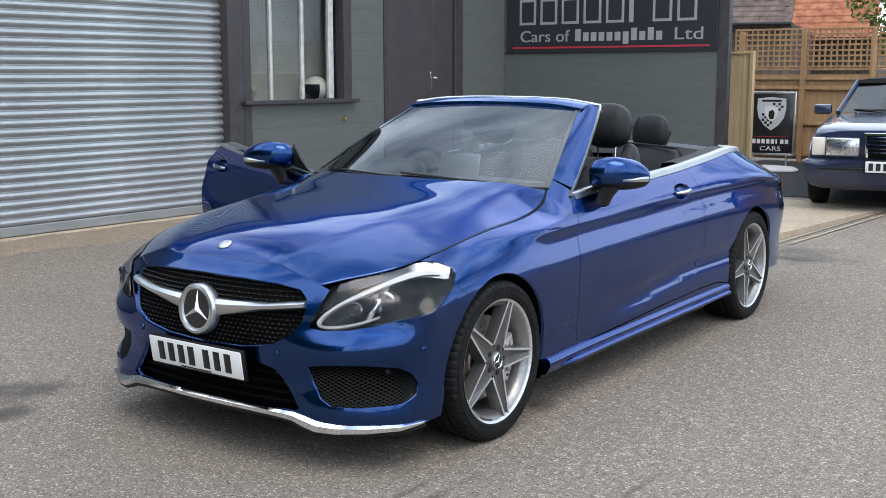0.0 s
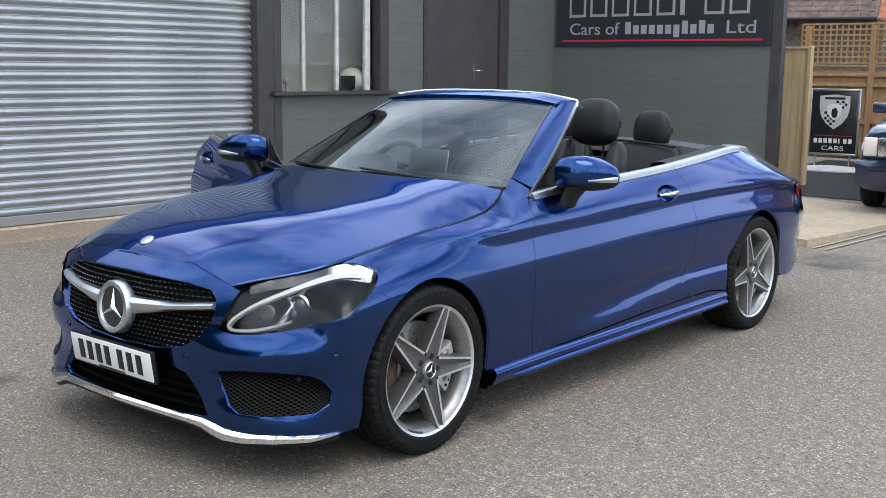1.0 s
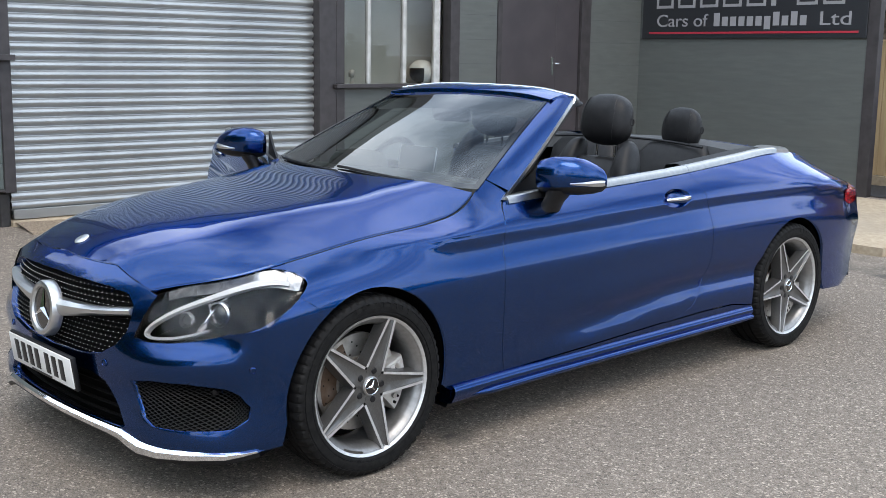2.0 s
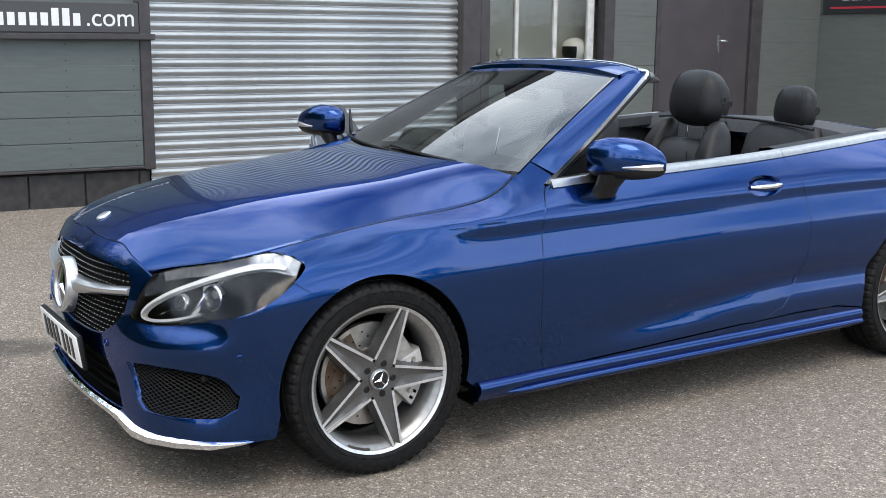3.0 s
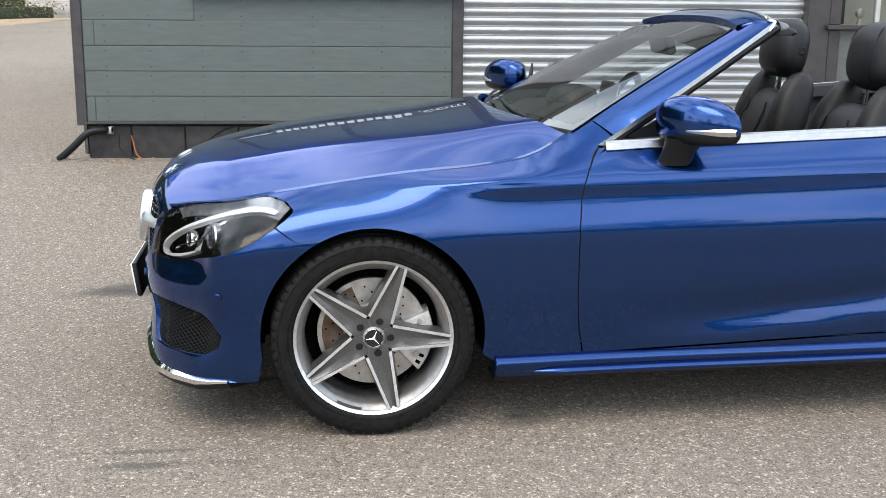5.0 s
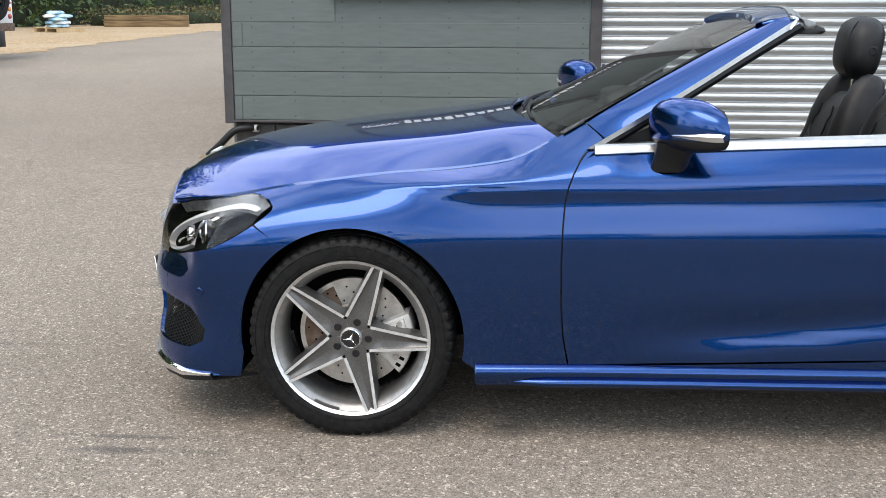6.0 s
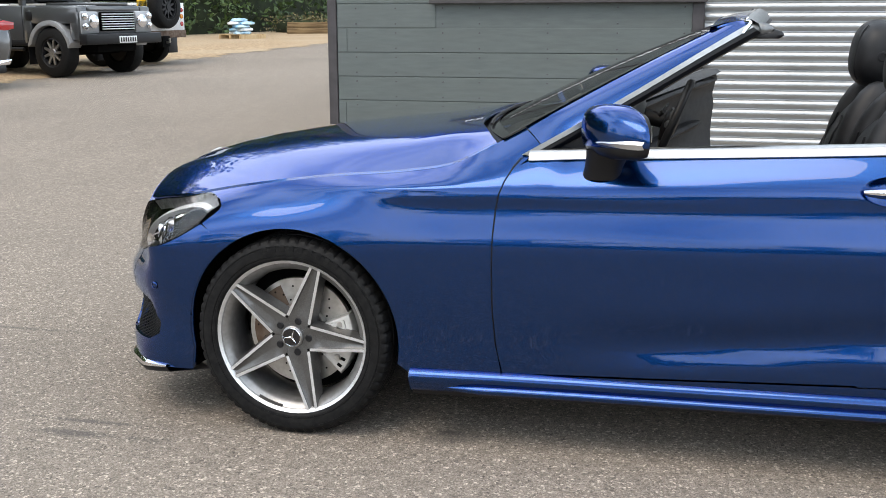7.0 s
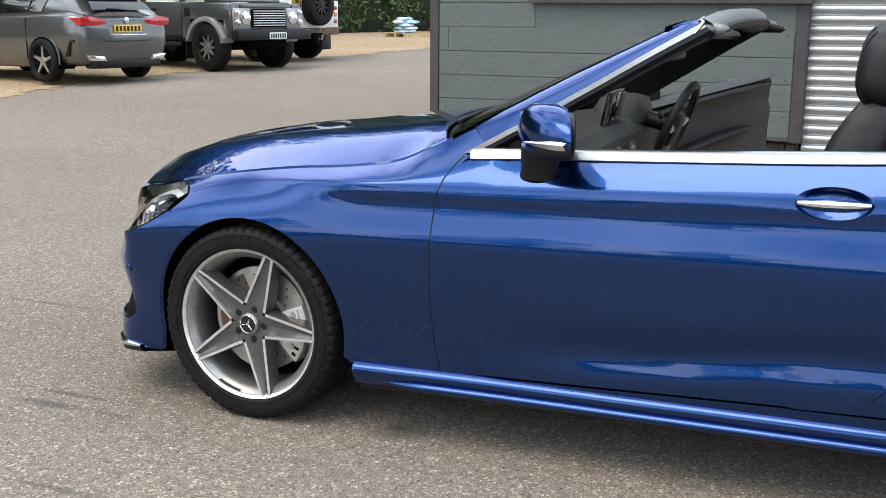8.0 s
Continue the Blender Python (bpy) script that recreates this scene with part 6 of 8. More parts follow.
def door_handle(parent):
    h = new("door_handle")
    h.parent = parent
    h["label"] = "chrome bow door handle in a blue recess"
    yc, zc = HANDLE_Y, HANDLE_Z
    rows = []
    for r, dx in ((1.03, -0.004), (1.0, 0.0), (0.94, -0.002), (0.78, -0.011), (0.5, -0.019), (0.2, -0.022), (0.0, -0.0225)):
        ring = [(yc + 0.102 * r * math.cos(a), zc + 0.043 * r * math.sin(a)) for a in [2 * math.pi * k / 40 for k in range(40)]]
        rows.append([(side_x(y, z) + dx, y, z) for y, z in ring])
    bm = bmesh.new()
    add_grid(bm, rows, close_u=True)
    part("handle_recess", recalc(bm), PAINT, h, "oval blue recess")
    rows, tops = [], []
    for k in range(21):
        u = -1 + k / 10
        y = yc + 0.093 * u
        out = 0.026 * (1 - abs(u) ** 2.6) + 0.002
        hh = 0.0165 * (1 - 0.55 * abs(u) ** 2.5)
        zc2 = zc + 0.002 * u
        base = side_x(y, zc2)
        rows.append([(base + out + 0.007 * math.copysign(abs(math.cos(a)) ** 0.7, math.cos(a)), y, zc2 + hh * math.sin(a)) for a in [2 * math.pi * j / 16 for j in range(16)]])
        tops.append([(base + out + dx, y, zc2 + hh * f) for dx, f in ((0.0075, -0.25), (0.0082, 0.1), (0.0072, 0.55), (0.004, 0.86))])
    bm = bmesh.new()
    add_grid(bm, rows, close_u=True, cap=True)
    bow = part("handle_bow", recalc(bm), PAINT, h, "blue handle bow")
    part("handle_strip", recalc(add_grid(bmesh.new(), tops)), CHROME, h, "chrome strip along the handle bow")
    return h


door_mirror(door_near)
door_handle(door_near)
# black corner piece behind the pillar foot
bm = prism([(0.80, 0.940), (0.90, 0.946), (1.06, 0.953), (1.02, 1.055), (0.93, 0.998)], 0, 0.715, 0.725)
part("corner_trim", recalc(bm), BLACK, door_near, "black mirror corner trim", smooth=False)


# ---- the open driver's door ----
door_far = skin("door", DOOR_POLYS, far_side, PANEL, PAINT, car, "open blue driver's door", thick=0.02, both=False)
HINGE = Vector((-0.84, 0.70, 0.6))
door_far.matrix_basis = Matrix.Translation(HINGE) @ pose(0, 0, 0, 0, 0, 68) @ pose(0, 0, 0, 2.6, 0, 0) @ Matrix.Translation(-HINGE)


def trim_far(y, z):
    return (-(side_x(y, min(z, BELTZ(y) - 0.03)) - 0.125 + 0.03 * max(0, (z - 0.55))), y, z)


def trim_near(y, z):
    p = trim_far(y, z)
    return (-p[0], p[1], p[2])


card_out = [(y + 0.01, z) for y, z in GAP_F[1:]] + [(1.3, 0.30)] + [(y - 0.01, z + 0.01) for y, z in GAP_R[1:-1]] + [(1.955, 0.985)] + [(y, BELTZ(y) + 0.012) for y in (1.7, 1.4, 1.1, 0.9, 0.78)]
for who, surf, sx in ((door_far, trim_far, -1), (door_near, trim_near, 1)):
    card = skin("door_card", [card_out], surf, (0.06, 0.05), TRIMGREY, who, "dark grey door lining", thick=0, both=False)
    bm = bmesh.new()
    rows = []
    for f in (0, 1):
        rows.append([((side_x(y, min(z, BELTZ(y) - 0.01)) - 0.004) * sx if f else surf(y, z)[0], y, z) for y, z in dense(card_out, 0.05)])
    add_grid(bm, rows, close_u=True)
    part("door_edge", recalc(bm), PAINT, who, "blue door edge")
    # waist pad, armrest, pocket and inner handle
    for pts, r, mat, nm in (([(0.82, 0.90), (1.15, 0.925), (1.55, 0.945), (1.93, 0.955)], 0.032, LEATHER, "waist_pad"), ([(1.05, 0.66), (1.30, 0.70), (1.60, 0.73), (1.85, 0.74)], 0.045, LEATHER, "armrest"), ([(0.85, 0.40), (1.2, 0.40), (1.6, 0.42), (1.8, 0.45)], 0.04, TRIMGREY, "door_pocket")):
        ln = [(surf(y, z)[0] - sx * 0.012, y, z) for y, z in spline_points(pts, 12)]
        part(nm, tube(ln, [r * (0.35 if k in (0, 11) else 0.8 if k in (1, 10) else 1) for k in range(12)], 12, flat=0.5), mat, card)
    ln = [(surf(y, z)[0] - sx * 0.02, y, z) for y, z in spline_points([(0.93, 0.80), (0.98, 0.86), (1.10, 0.88), (1.20, 0.86)], 9)]
    part("inner_handle", tube(ln, 0.010, 8), SATIN, card, "satin silver inner handle")
    sp = surf(0.95, 0.55)
    part("speaker_grille", lathe([(0.075, -0.002), (0.078, 0.004), (0.0, 0.006)], 28, m=Matrix.Translation((sp[0], sp[1], sp[2])) @ pose(0, 0, 0, 0, 0, 0 if sx < 0 else 180)), BLACK, card, "round speaker grille")
n = 26
bm = bmesh.new()
ys = [0.765 + 1.203 * k / (n - 1) for k in range(n)]
add_grid(bm, [[(-(BELTX(y) + dx), y, BELTZ(y) + dz) for y in ys] for dx, dz in ((0.010, -0.012), (0.014, -0.004), (0.004, 0.008), (-0.018, 0.012), (-0.022, 0.0))])
part("waist_strip", recalc(bm), POLISHED, door_far, "polished aluminium waist strip")
bm = bmesh.new()
add_grid(bm, [[(-(BELTX(y) + dx), y, BELTZ(y) + dz) for y in ys] for dx, dz in ((-0.018, 0.008), (-0.03, 0.016), (-0.09, 0.016), (-0.115, 0.0))])
part("door_cap", recalc(bm), TRIMGREY, door_far, "dark grey door top")
m2 = door_mirror(door_far)
for ob in m2.children_recursive:
    flip(ob)
h2 = door_handle(door_far)
for ob in h2.children_recursive:
    flip(ob)
bm = prism([(0.79, 0.942), (0.90, 0.948), (1.04, 0.955), (1.03, 1.085), (0.93, 1.012)], 0, -0.745, -0.735)
part("corner_trim", recalc(bm), BLACK, door_far, "black mirror corner trim", smooth=False)

# ---- cabin ----
part("cabin_floor", box((-0.74, 0.55, 0.26), (0.74, 2.45, 0.30), 0.01), FABRIC, car, "black carpeted floor")
part("bulkhead", box((-0.64, 0.54, 0.28), (0.64, 0.58, 0.90), 0.01), DARK, car)
part("rear_bulkhead", box((-0.66, 2.74, 0.30), (0.66, 2.80, 0.96), 0.02), FABRIC, car, "black rear bulkhead")
for sx in (1, -1):
    bm = bmesh.new()
    add_grid(bm, [[(sx * (BELTX(y) - 0.035 - 0.02 * (zz < 0.9)), y, min(zz, 1) * 1.0 if zz < 0.9 else BELTZ(y) + 0.004) for y in [1.97 + 0.07 * k for k in range(13)]] for zz in (0.30, 0.62, 0.86, 0.95)])
    part("rear_side_trim", recalc(bm), TRIMGREY, car, "dark grey rear side lining")
    bm = bmesh.new()
    add_grid(bm, [[(sx * (BELTX(y) - dx), y, BELTZ(y) + dz) for y in [1.99 + 0.07 * k for k in range(13)]] for dx, dz in ((0.028, 0.010), (0.034, 0.017), (0.075, 0.022), (0.13, 0.014), (0.145, -0.03))])
    part("rear_shoulder", recalc(bm), LEATHER, car, "black padded rear shoulder trim")
# tonneau cover behind the seats
rows = []
for y in (2.60, 2.63, 2.69, 2.77, 2.87, 2.98, 3.08):
    bx = BELTX(y) - 0.03 - 0.08 * max(0, y - 2.86)
    zz = 1.018 - 0.03 * max(0, y - 2.7) ** 1 + (0.020 if 2.61 < y < 3.05 else -0.05)
    rows.append([(bx * k / 12, y - 0.10 * (abs(k) / 12) ** 3 * (y < 2.7), zz + 0.030 * (1 - (k / 12) ** 2)) for k in range(-12, 13)])
part("tonneau_cover", recalc(add_grid(bmesh.new(), rows)), TRIMGREY, car, "black folded roof cover behind the rear seats")
bm = bmesh.new()
tube([(x / 10 * 0.52, 2.56 - 0.05 * (x / 10) ** 2, 1.072 - 0.02 * (x / 10) ** 2) for x in range(-10, 11)], 0.007, 8, bm)
part("wind_deflector", bm, BLACK, car, "black wind deflector bar")
for sx in (1, -1):
    rows = []
    for y, w0, w1 in ((2.70, 0.0, 0.030), (2.80, -0.02, 0.055), (2.90, -0.035, 0.075), (3.0, -0.05, 0.075), (3.06, -0.06, 0.03)):
        rows.append([(sx * (BELTX(y) + 0.010), y, BELTZ(y) - 0.010), (sx * (BELTX(y) + 0.006), y, BELTZ(y) + 0.010), (sx * (BELTX(y) - w1 * 0.5), y, BELTZ(y) + 0.022), (sx * (BELTX(y) - w1 - 0.02), y, BELTZ(y) + 0.026)])
    part("rear_strip_end", recalc(add_grid(bmesh.new(), rows)), POLISHED, car, "broad silver end of the waist strip")


def headrest(parent, m, w=0.140, h=0.126, d=0.080):
    hr = new("headrest")
    hr.parent, hr.matrix_basis = parent, m
    hr["label"] = "black leather headrest"
    bm = bmesh.new()
    rings = []
    for k in range(21):
        v = math.sin(radians(-90 + 9 * k))
        q = max(0.03, (1 - abs(v) ** 3.0) ** (1 / 2.4) if abs(v) < 1 else 0.0)
        rings.append((0, -0.008 * (1 - v * v), h * v, w * q * (1 - 0.05 * v), d * q))
    blob(bm, rings, 36, 2.7)
    part("cushion", recalc(bm), LEATHER, hr)
    for sx in (1, -1):
        part("seam", tube([(sx * w * 0.66 * (1 - 0.25 * abs(v) ** 3), -0.006 - d * (1 - abs(v) ** 3.0) ** 0.417 * (1 - (0.66 * (1 - 0.25 * abs(v) ** 3) / max(0.3, (1 - abs(v) ** 3.0) ** 0.417)) ** 2.7) ** 0.37, h * v) for v in [-0.8 + 0.16 * k for k in range(11)]], 0.0022, 5), BLACK, hr)
        b = lathe([(0.0, 0.004), (0.011, 0.004), (0.013, 0.007), (0.019, 0.006), (0.021, 0.0)], 20, m=Matrix.Translation((sx * (w * 0.985 - 0.003), 0.012, -0.005)) @ pose(0, 0, 0, 0, 0, 0 if sx > 0 else 180))
        part("release_button", b, BLACK, hr)
        part("post", tube([(sx * 0.055, 0.012, -h * 0.8), (sx * 0.055, 0.016, -h - 0.09)], 0.0065, 8), CHROME, hr, "steel post")
    return hr


def front_seat(x, forward=0.0):
    seat = new("front_seat")
    seat.parent = car
    seat["label"] = "black leather front seat"
    seat.matrix_basis = pose(x, 1.50, 0.30)
    bm = bmesh.new()
    blob(bm, [(0, 0, 0.02, 0.20, 0.24), (0, 0, 0.06, 0.24, 0.27), (0, 0.0, 0.14, 0.255, 0.28), (0, 0.0, 0.20, 0.25, 0.275), (0, 0.01, 0.235, 0.215, 0.25), (0, 0.01, 0.24, 0.12, 0.16)], 28, 3.5)
    part("seat_cushion", recalc(bm), LEATHER, seat)
    lean = Matrix.Translation((0, 0.20, 0.18)) @ pose(0, 0, 0, -16, 0, 0)
    bm = bmesh.new()
    blob(bm, [(0, 0, 0.0, 0.20, 0.05), (0, 0, 0.05, 0.245, 0.075), (0, 0, 0.20, 0.262, 0.085), (0, 0, 0.32, 0.256, 0.085), (0, 0, 0.40, 0.238, 0.082), (0, 0, 0.46, 0.215, 0.072), (0, 0.004, 0.51, 0.190, 0.060), (0, 0.008, 0.545, 0.165, 0.046), (0, 0.010, 0.565, 0.14, 0.030), (0, 0.010, 0.572, 0.10, 0.012)], 30, 3.2, lean)
    back = part("backrest", recalc(bm), LEATHER, seat)
    for sx in (1, -1):
        rows = []
        bm = bmesh.new()
        for k in range(13):
            z = 0.03 + 0.045 * k
            w = 0.225 - 0.42 * max(0, z - 0.36) ** 1.25
            c = lean @ Vector((sx * (w - 0.035), -0.042 + 0.012 * (k / 12) ** 2, z))
            rows.append((c, 0.056 * (1 - (k / 12) ** 3) + 0.004))
        tube([r[0] for r in rows], [r[1] for r in rows], 10, bm)
        part("side_bolster", bm, LEATHER, back)
        bm = bmesh.new()
        blob(bm, [(sx * 0.165, 0.002, 0.26, 0.055, 0.060), (sx * 0.178, 0.0, 0.36, 0.070, 0.080), (sx * 0.178, 0.0, 0.46, 0.064, 0.082), (sx * 0.172, 0.004, 0.54, 0.052, 0.076), (sx * 0.164, 0.010, 0.60, 0.042, 0.064), (sx * 0.157, 0.015, 0.640, 0.032, 0.046), (sx * 0.152, 0.018, 0.658, 0.016, 0.022)], 20, 2.6, lean)
        part("shoulder", recalc(bm), LEATHER, back)
        part("piping", tube([lean @ Vector((sx * a, -0.070 + 0.020 * f, z)) for a, z, f in ((0.150, 0.30, 0), (0.160, 0.42, 0), (0.158, 0.52, 0.5), (0.150, 0.60, 1.3), (0.148, 0.645, 2.6))], 0.0035, 6), BLACK, back)
    bm = bmesh.new()
    pts = [(-0.085, 0.50), (-0.10, 0.40), (-0.06, 0.345), (0, 0.335), (0.06, 0.345), (0.10, 0.40), (0.085, 0.50)]
    tube([lean @ Vector((a, -0.084 + (0.012 if z > 0.45 else 0.002), z)) for a, z in spline_points(pts, 19)], 0.004, 6, bm)
    part("seam", bm, BLACK, back)
    for zz in (0.10, 0.17, 0.24, 0.31):
        part("seam", tube([lean @ Vector((a * 0.035, -0.0845, zz - 0.01 * (1 - (a / 5) ** 2))) for a in range(-5, 6)], 0.003, 5), BLACK, back)
    bm = bmesh.new()
    blob(bm, [(0, 0.062, 0.10, 0.19, 0.02), (0, 0.07, 0.30, 0.20, 0.028), (0, 0.066, 0.50, 0.17, 0.022), (0, 0.05, 0.58, 0.12, 0.012)], 20, 3, lean)
    part("back_shell", recalc(bm), BLACK, back)
    headrest(seat, Matrix.Translation((0, 0.412 - forward, 0.906)) @ pose(0, 0, 0, -8, 0, 0))
    b = lean @ Vector((0.19 if x > 0 else -0.19, 0.055, 0.48))
    part("belt_guide", tube([b, b + Vector((0.02 if x > 0 else -0.02, 0.01, 0.05)), b + Vector((0, 0.03, 0.08))], 0.004, 6), DARKSATIN, seat, "silver belt guide")
    return seat


front_seat(0.37)
front_seat(-0.37, 0.035)
bench = new("rear_bench")
bench.parent = car
bench["label"] = "black leather rear bench with two headrests"
for sx in (1, -1):
    bm = bmesh.new()
    blob(bm, [(sx * 0.31, 2.40, 0.42, 0.24, 0.20), (sx * 0.31, 2.40, 0.56, 0.26, 0.24), (sx * 0.31, 2.41, 0.62, 0.22, 0.2)], 22, 3.4)
    part("seat_cushion", recalc(bm), LEATHER, bench)
    bm = bmesh.new()
    lean = Matrix.Translation((sx * 0.31, 2.46, 0.54)) @ pose(0, 0, 0, -14, 0, 0)
    blob(bm, [(0, 0, 0, 0.24, 0.06), (0, 0, 0.25, 0.25, 0.07), (0, 0, 0.46, 0.235, 0.065), (0, 0.01, 0.53, 0.18, 0.04)], 22, 3.4, lean)
    part("backrest", recalc(bm), LEATHER, bench)
    headrest(bench, Matrix.Translation((sx * 0.285, 2.66, 1.135)) @ pose(0, 0, 0, -6, 0, 0), 0.118, 0.112, 0.052)

# dashboard, instruments, wheel
dash = bmesh.new()
rows = []
for y, z, w in ((0.565, 0.950, 0.60), (0.66, 0.972, 0.66), (0.78, 0.985, 0.71), (0.92, 0.985, 0.71), (1.00, 0.965, 0.71), (1.03, 0.92, 0.71), (0.99, 0.80, 0.70), (1.0, 0.72, 0.69), (0.92, 0.62, 0.68)):
    rows.append([(w * k / 10, y + 0.08 * (abs(k) / 10) ** 2 * (y < 0.7) + 0.02 * (abs(k) / 10) ** 2, z - 0.02 * (abs(k) / 10) ** 3) for k in range(-10, 11)])
add_grid(dash, rows)
dashboard = part("dashboard", recalc(dash), DASHGREY, car, "dark grey dashboard")
bm = bmesh.new()
blob(bm, [(-0.37, 0.93, 0.95, 0.18, 0.10), (-0.37, 0.935, 1.0, 0.17, 0.10), (-0.37, 0.94, 1.035, 0.14, 0.085), (-0.37, 0.94, 1.048, 0.08, 0.05)], 24, 2.6)
part("instrument_hood", recalc(bm), DASHGREY, dashboard, "hooded instrument cluster")
part("display", box((-0.118, -0.008, -0.086), (0.118, 0.008, 0.086), 0.006, m=Matrix.Translation((0.0, 0.985, 1.0)) @ pose(0, 0, 0, -12, 0, 0)), SCREEN, dashboard, "upright tablet display")
part("display_frame", box((-0.123, -0.004, -0.091), (0.123, 0.004, 0.091), 0.006, m=Matrix.Translation((0.0, 0.980, 1.0)) @ pose(0, 0, 0, -12, 0, 0)), SATIN, dashboard, "silver display frame")
for x in (-0.62, -0.10, 0.10, 0.62):
    part("air_vent", recalc(lathe([(0.036, 0.0), (0.040, 0.010), (0.030, 0.012), (0.028, 0.0), (0.0, 0.0)], 24, m=Matrix.Translation((x, 1.035, 0.86)) @ pose(0, 0, 0, 0, 0, 90))), SATIN, dashboard, "round silver air vent")
part("wood_trim", box((-0.10, 1.0, 0.60), (0.10, 1.04, 0.83), 0.01), GLOSSBLACK, dashboard, "gloss black centre panel")
part("centre_console", box((-0.12, 1.0, 0.30), (0.12, 2.0, 0.58), 0.03), GLOSSBLACK, car, "gloss black centre console")
part("console_armrest", box((-0.11, 1.52, 0.575), (0.11, 1.92, 0.66), 0.03), LEATHER, car, "black leather armrest")
steering = new("steering_wheel")
steering.parent = car
steering["label"] = "black leather three-spoke steering wheel"
steering.matrix_basis = Matrix.Translation((-0.37, 1.14, 0.925)) @ pose(0, 0, 0, 0, 0, 90) @ pose(0, 0, 0, 0, 22, 0)
bm = bmesh.new()
rows = []
for k in range(40):
    a = 2 * math.pi * k / 40
    zf = max(-0.155, 0.178 * math.sin(a))
    rows.append([((0.016 * math.cos(b)), (0.178 + 0.016 * math.sin(b)) * math.cos(a), zf + 0.016 * math.sin(b) * math.sin(a)) for b in [2 * math.pi * j / 10 for j in range(10)]])
add_grid(bm, rows, close_u=True, close_v=True)
part("wheel_rim", recalc(bm), LEATHER, steering)
bm = bmesh.new()
blob(bm, [(-0.01, 0, -0.07, 0.02, 0.05), (-0.01, 0, -0.03, 0.03, 0.075), (-0.01, 0, 0.03, 0.03, 0.08), (-0.01, 0, 0.06, 0.02, 0.06)], 20, 2.6)
part("airbag_cover", recalc(bm), LEATHER, steering)
for p in (((-0.01, 0.06, 0.0), (0, 0.165, 0.02)), ((-0.01, -0.06, 0.0), (0, -0.165, 0.02)), ((-0.01, 0, -0.05), (0, 0, -0.15))):
    part("wheel_spoke", tube(p, [0.022, 0.013], 8, flat=1.0), SATIN, steering, "satin silver spoke")
part("column", tube([(-0.02, 0, 0), (-0.25, 0, -0.03)], [0.028, 0.036], 12), BLACK, steering)
for sx in (1, -1):
    part("stalk", tube([(-0.06, sx * 0.04, 0.02), (-0.05, sx * 0.15, 0.05)], 0.008, 6), BLACK, steering)
# inside mirror and sensor housing behind the glass
bm = bmesh.new()
add_grid(bm, [[Vector(screen(u, v)) - Vector((0, -0.01, 0.012)) for u in (-w, -w / 2, 0, w / 2, w)] for v, w in ((0.975, 0.16), (0.86, 0.20), (0.82, 0.17), (0.81, 0.10))])
part("sensor_housing", recalc(bm), BLACK, windscreen, "black sensor housing")
part("inside_mirror", box((-0.12, -0.018, -0.035), (0.12, 0.018, 0.035), 0.015, m=pose(0, 1.20, 1.232, 15, 0, 0)), BLACK, car, "black inside mirror")
for sx in (1, -1):
    bm = bmesh.new()
    add_grid(bm, [[Vector(screen(sx * u, v)) + Vector((0, 0.02, -0.018)) for u in (0.12, 0.5, 0.93)] for v in (0.985, 0.80)])
    part("sun_visor", recalc(bm), TRIMGREY, car, "folded sun visor")
# dark band round the glass, wiper and scuttle
bm = bmesh.new()
add_grid(bm, [[Vector(screen(-1 + u / 12, v)) + Vector((0, -0.001, 0.002)) for u in range(25)] for v in (0.0, 0.022, 0.045)])
part("glass_band", recalc(bm), GLOSSBLACK, windscreen, "black band along the glass edge")
for sx in (1, -1):
    bm = bmesh.new()
    add_grid(bm, [[Vector(screen(sx * u, v / 12)) + Vector((0, -0.001, 0.002)) for v in range(13)] for u in (0.965, 1.0)])
    part("glass_band", recalc(bm), GLOSSBLACK, windscreen, "black band along the glass edge")
bm = bmesh.new()
xs = [-0.70 + 0.07 * k for k in range(21)]
edge = [hood(x, bonnet_rear(x)) for x in xs]
add_grid(bm, [[(x, bonnet_rear(x) - 0.04, e[2] - 0.045) for x, e in zip(xs, edge)], [(x, bonnet_rear(x) + 0.004, e[2] - 0.040) for x, e in zip(xs, edge)], [(x, WS_B(x / 0.724)[1] + 0.004, 0.982 - 0.012 * x * x) for x in xs]])
part("scuttle", recalc(bm), BLACK, car, "black scuttle panel below the glass")
for x0, x1 in ((0.44, -0.06), (-0.02, -0.60)):
    pts = [Vector(screen((x0 + (x1 - x0) * k / 10) / 0.72, 0.012 + 0.045 * k / 10)) + Vector((0, -0.006, 0.008)) for k in range(11)]
    part("wiper", tube(pts, 0.006, 6), BLACK, car, "black wiper")



# ---- plants ----
LEAF = bpy.data.materials.new("leaves")
LEAF.use_nodes = True
_b = LEAF.node_tree.nodes["Principled BSDF"]
_b.inputs["Roughness"].default_value = 0.55
_g = LEAF.node_tree.nodes.new("ShaderNodeNewGeometry")
_r = LEAF.node_tree.nodes.new("ShaderNodeValToRGB")
_r.color_ramp.elements[0].color = (0.018, 0.045, 0.010, 1)
_r.color_ramp.elements[1].color = (0.075, 0.125, 0.030, 1)
LEAF.node_tree.links.new(_g.outputs["Random Per Island"], _r.inputs["Fac"])
LEAF.node_tree.links.new(_r.outputs["Color"], _b.inputs["Base Color"])
BRIGHTLEAF = LEAF.copy()
BRIGHTLEAF.name = "bright_leaves"
for nd in BRIGHTLEAF.node_tree.nodes:
    if nd.type == "VALTORGB":
        nd.color_ramp.elements[0].color = (0.06, 0.11, 0.015, 1)
        nd.color_ramp.elements[1].color = (0.20, 0.28, 0.05, 1)
DRYLEAF = LEAF.copy()
DRYLEAF.name = "dry_leaves"
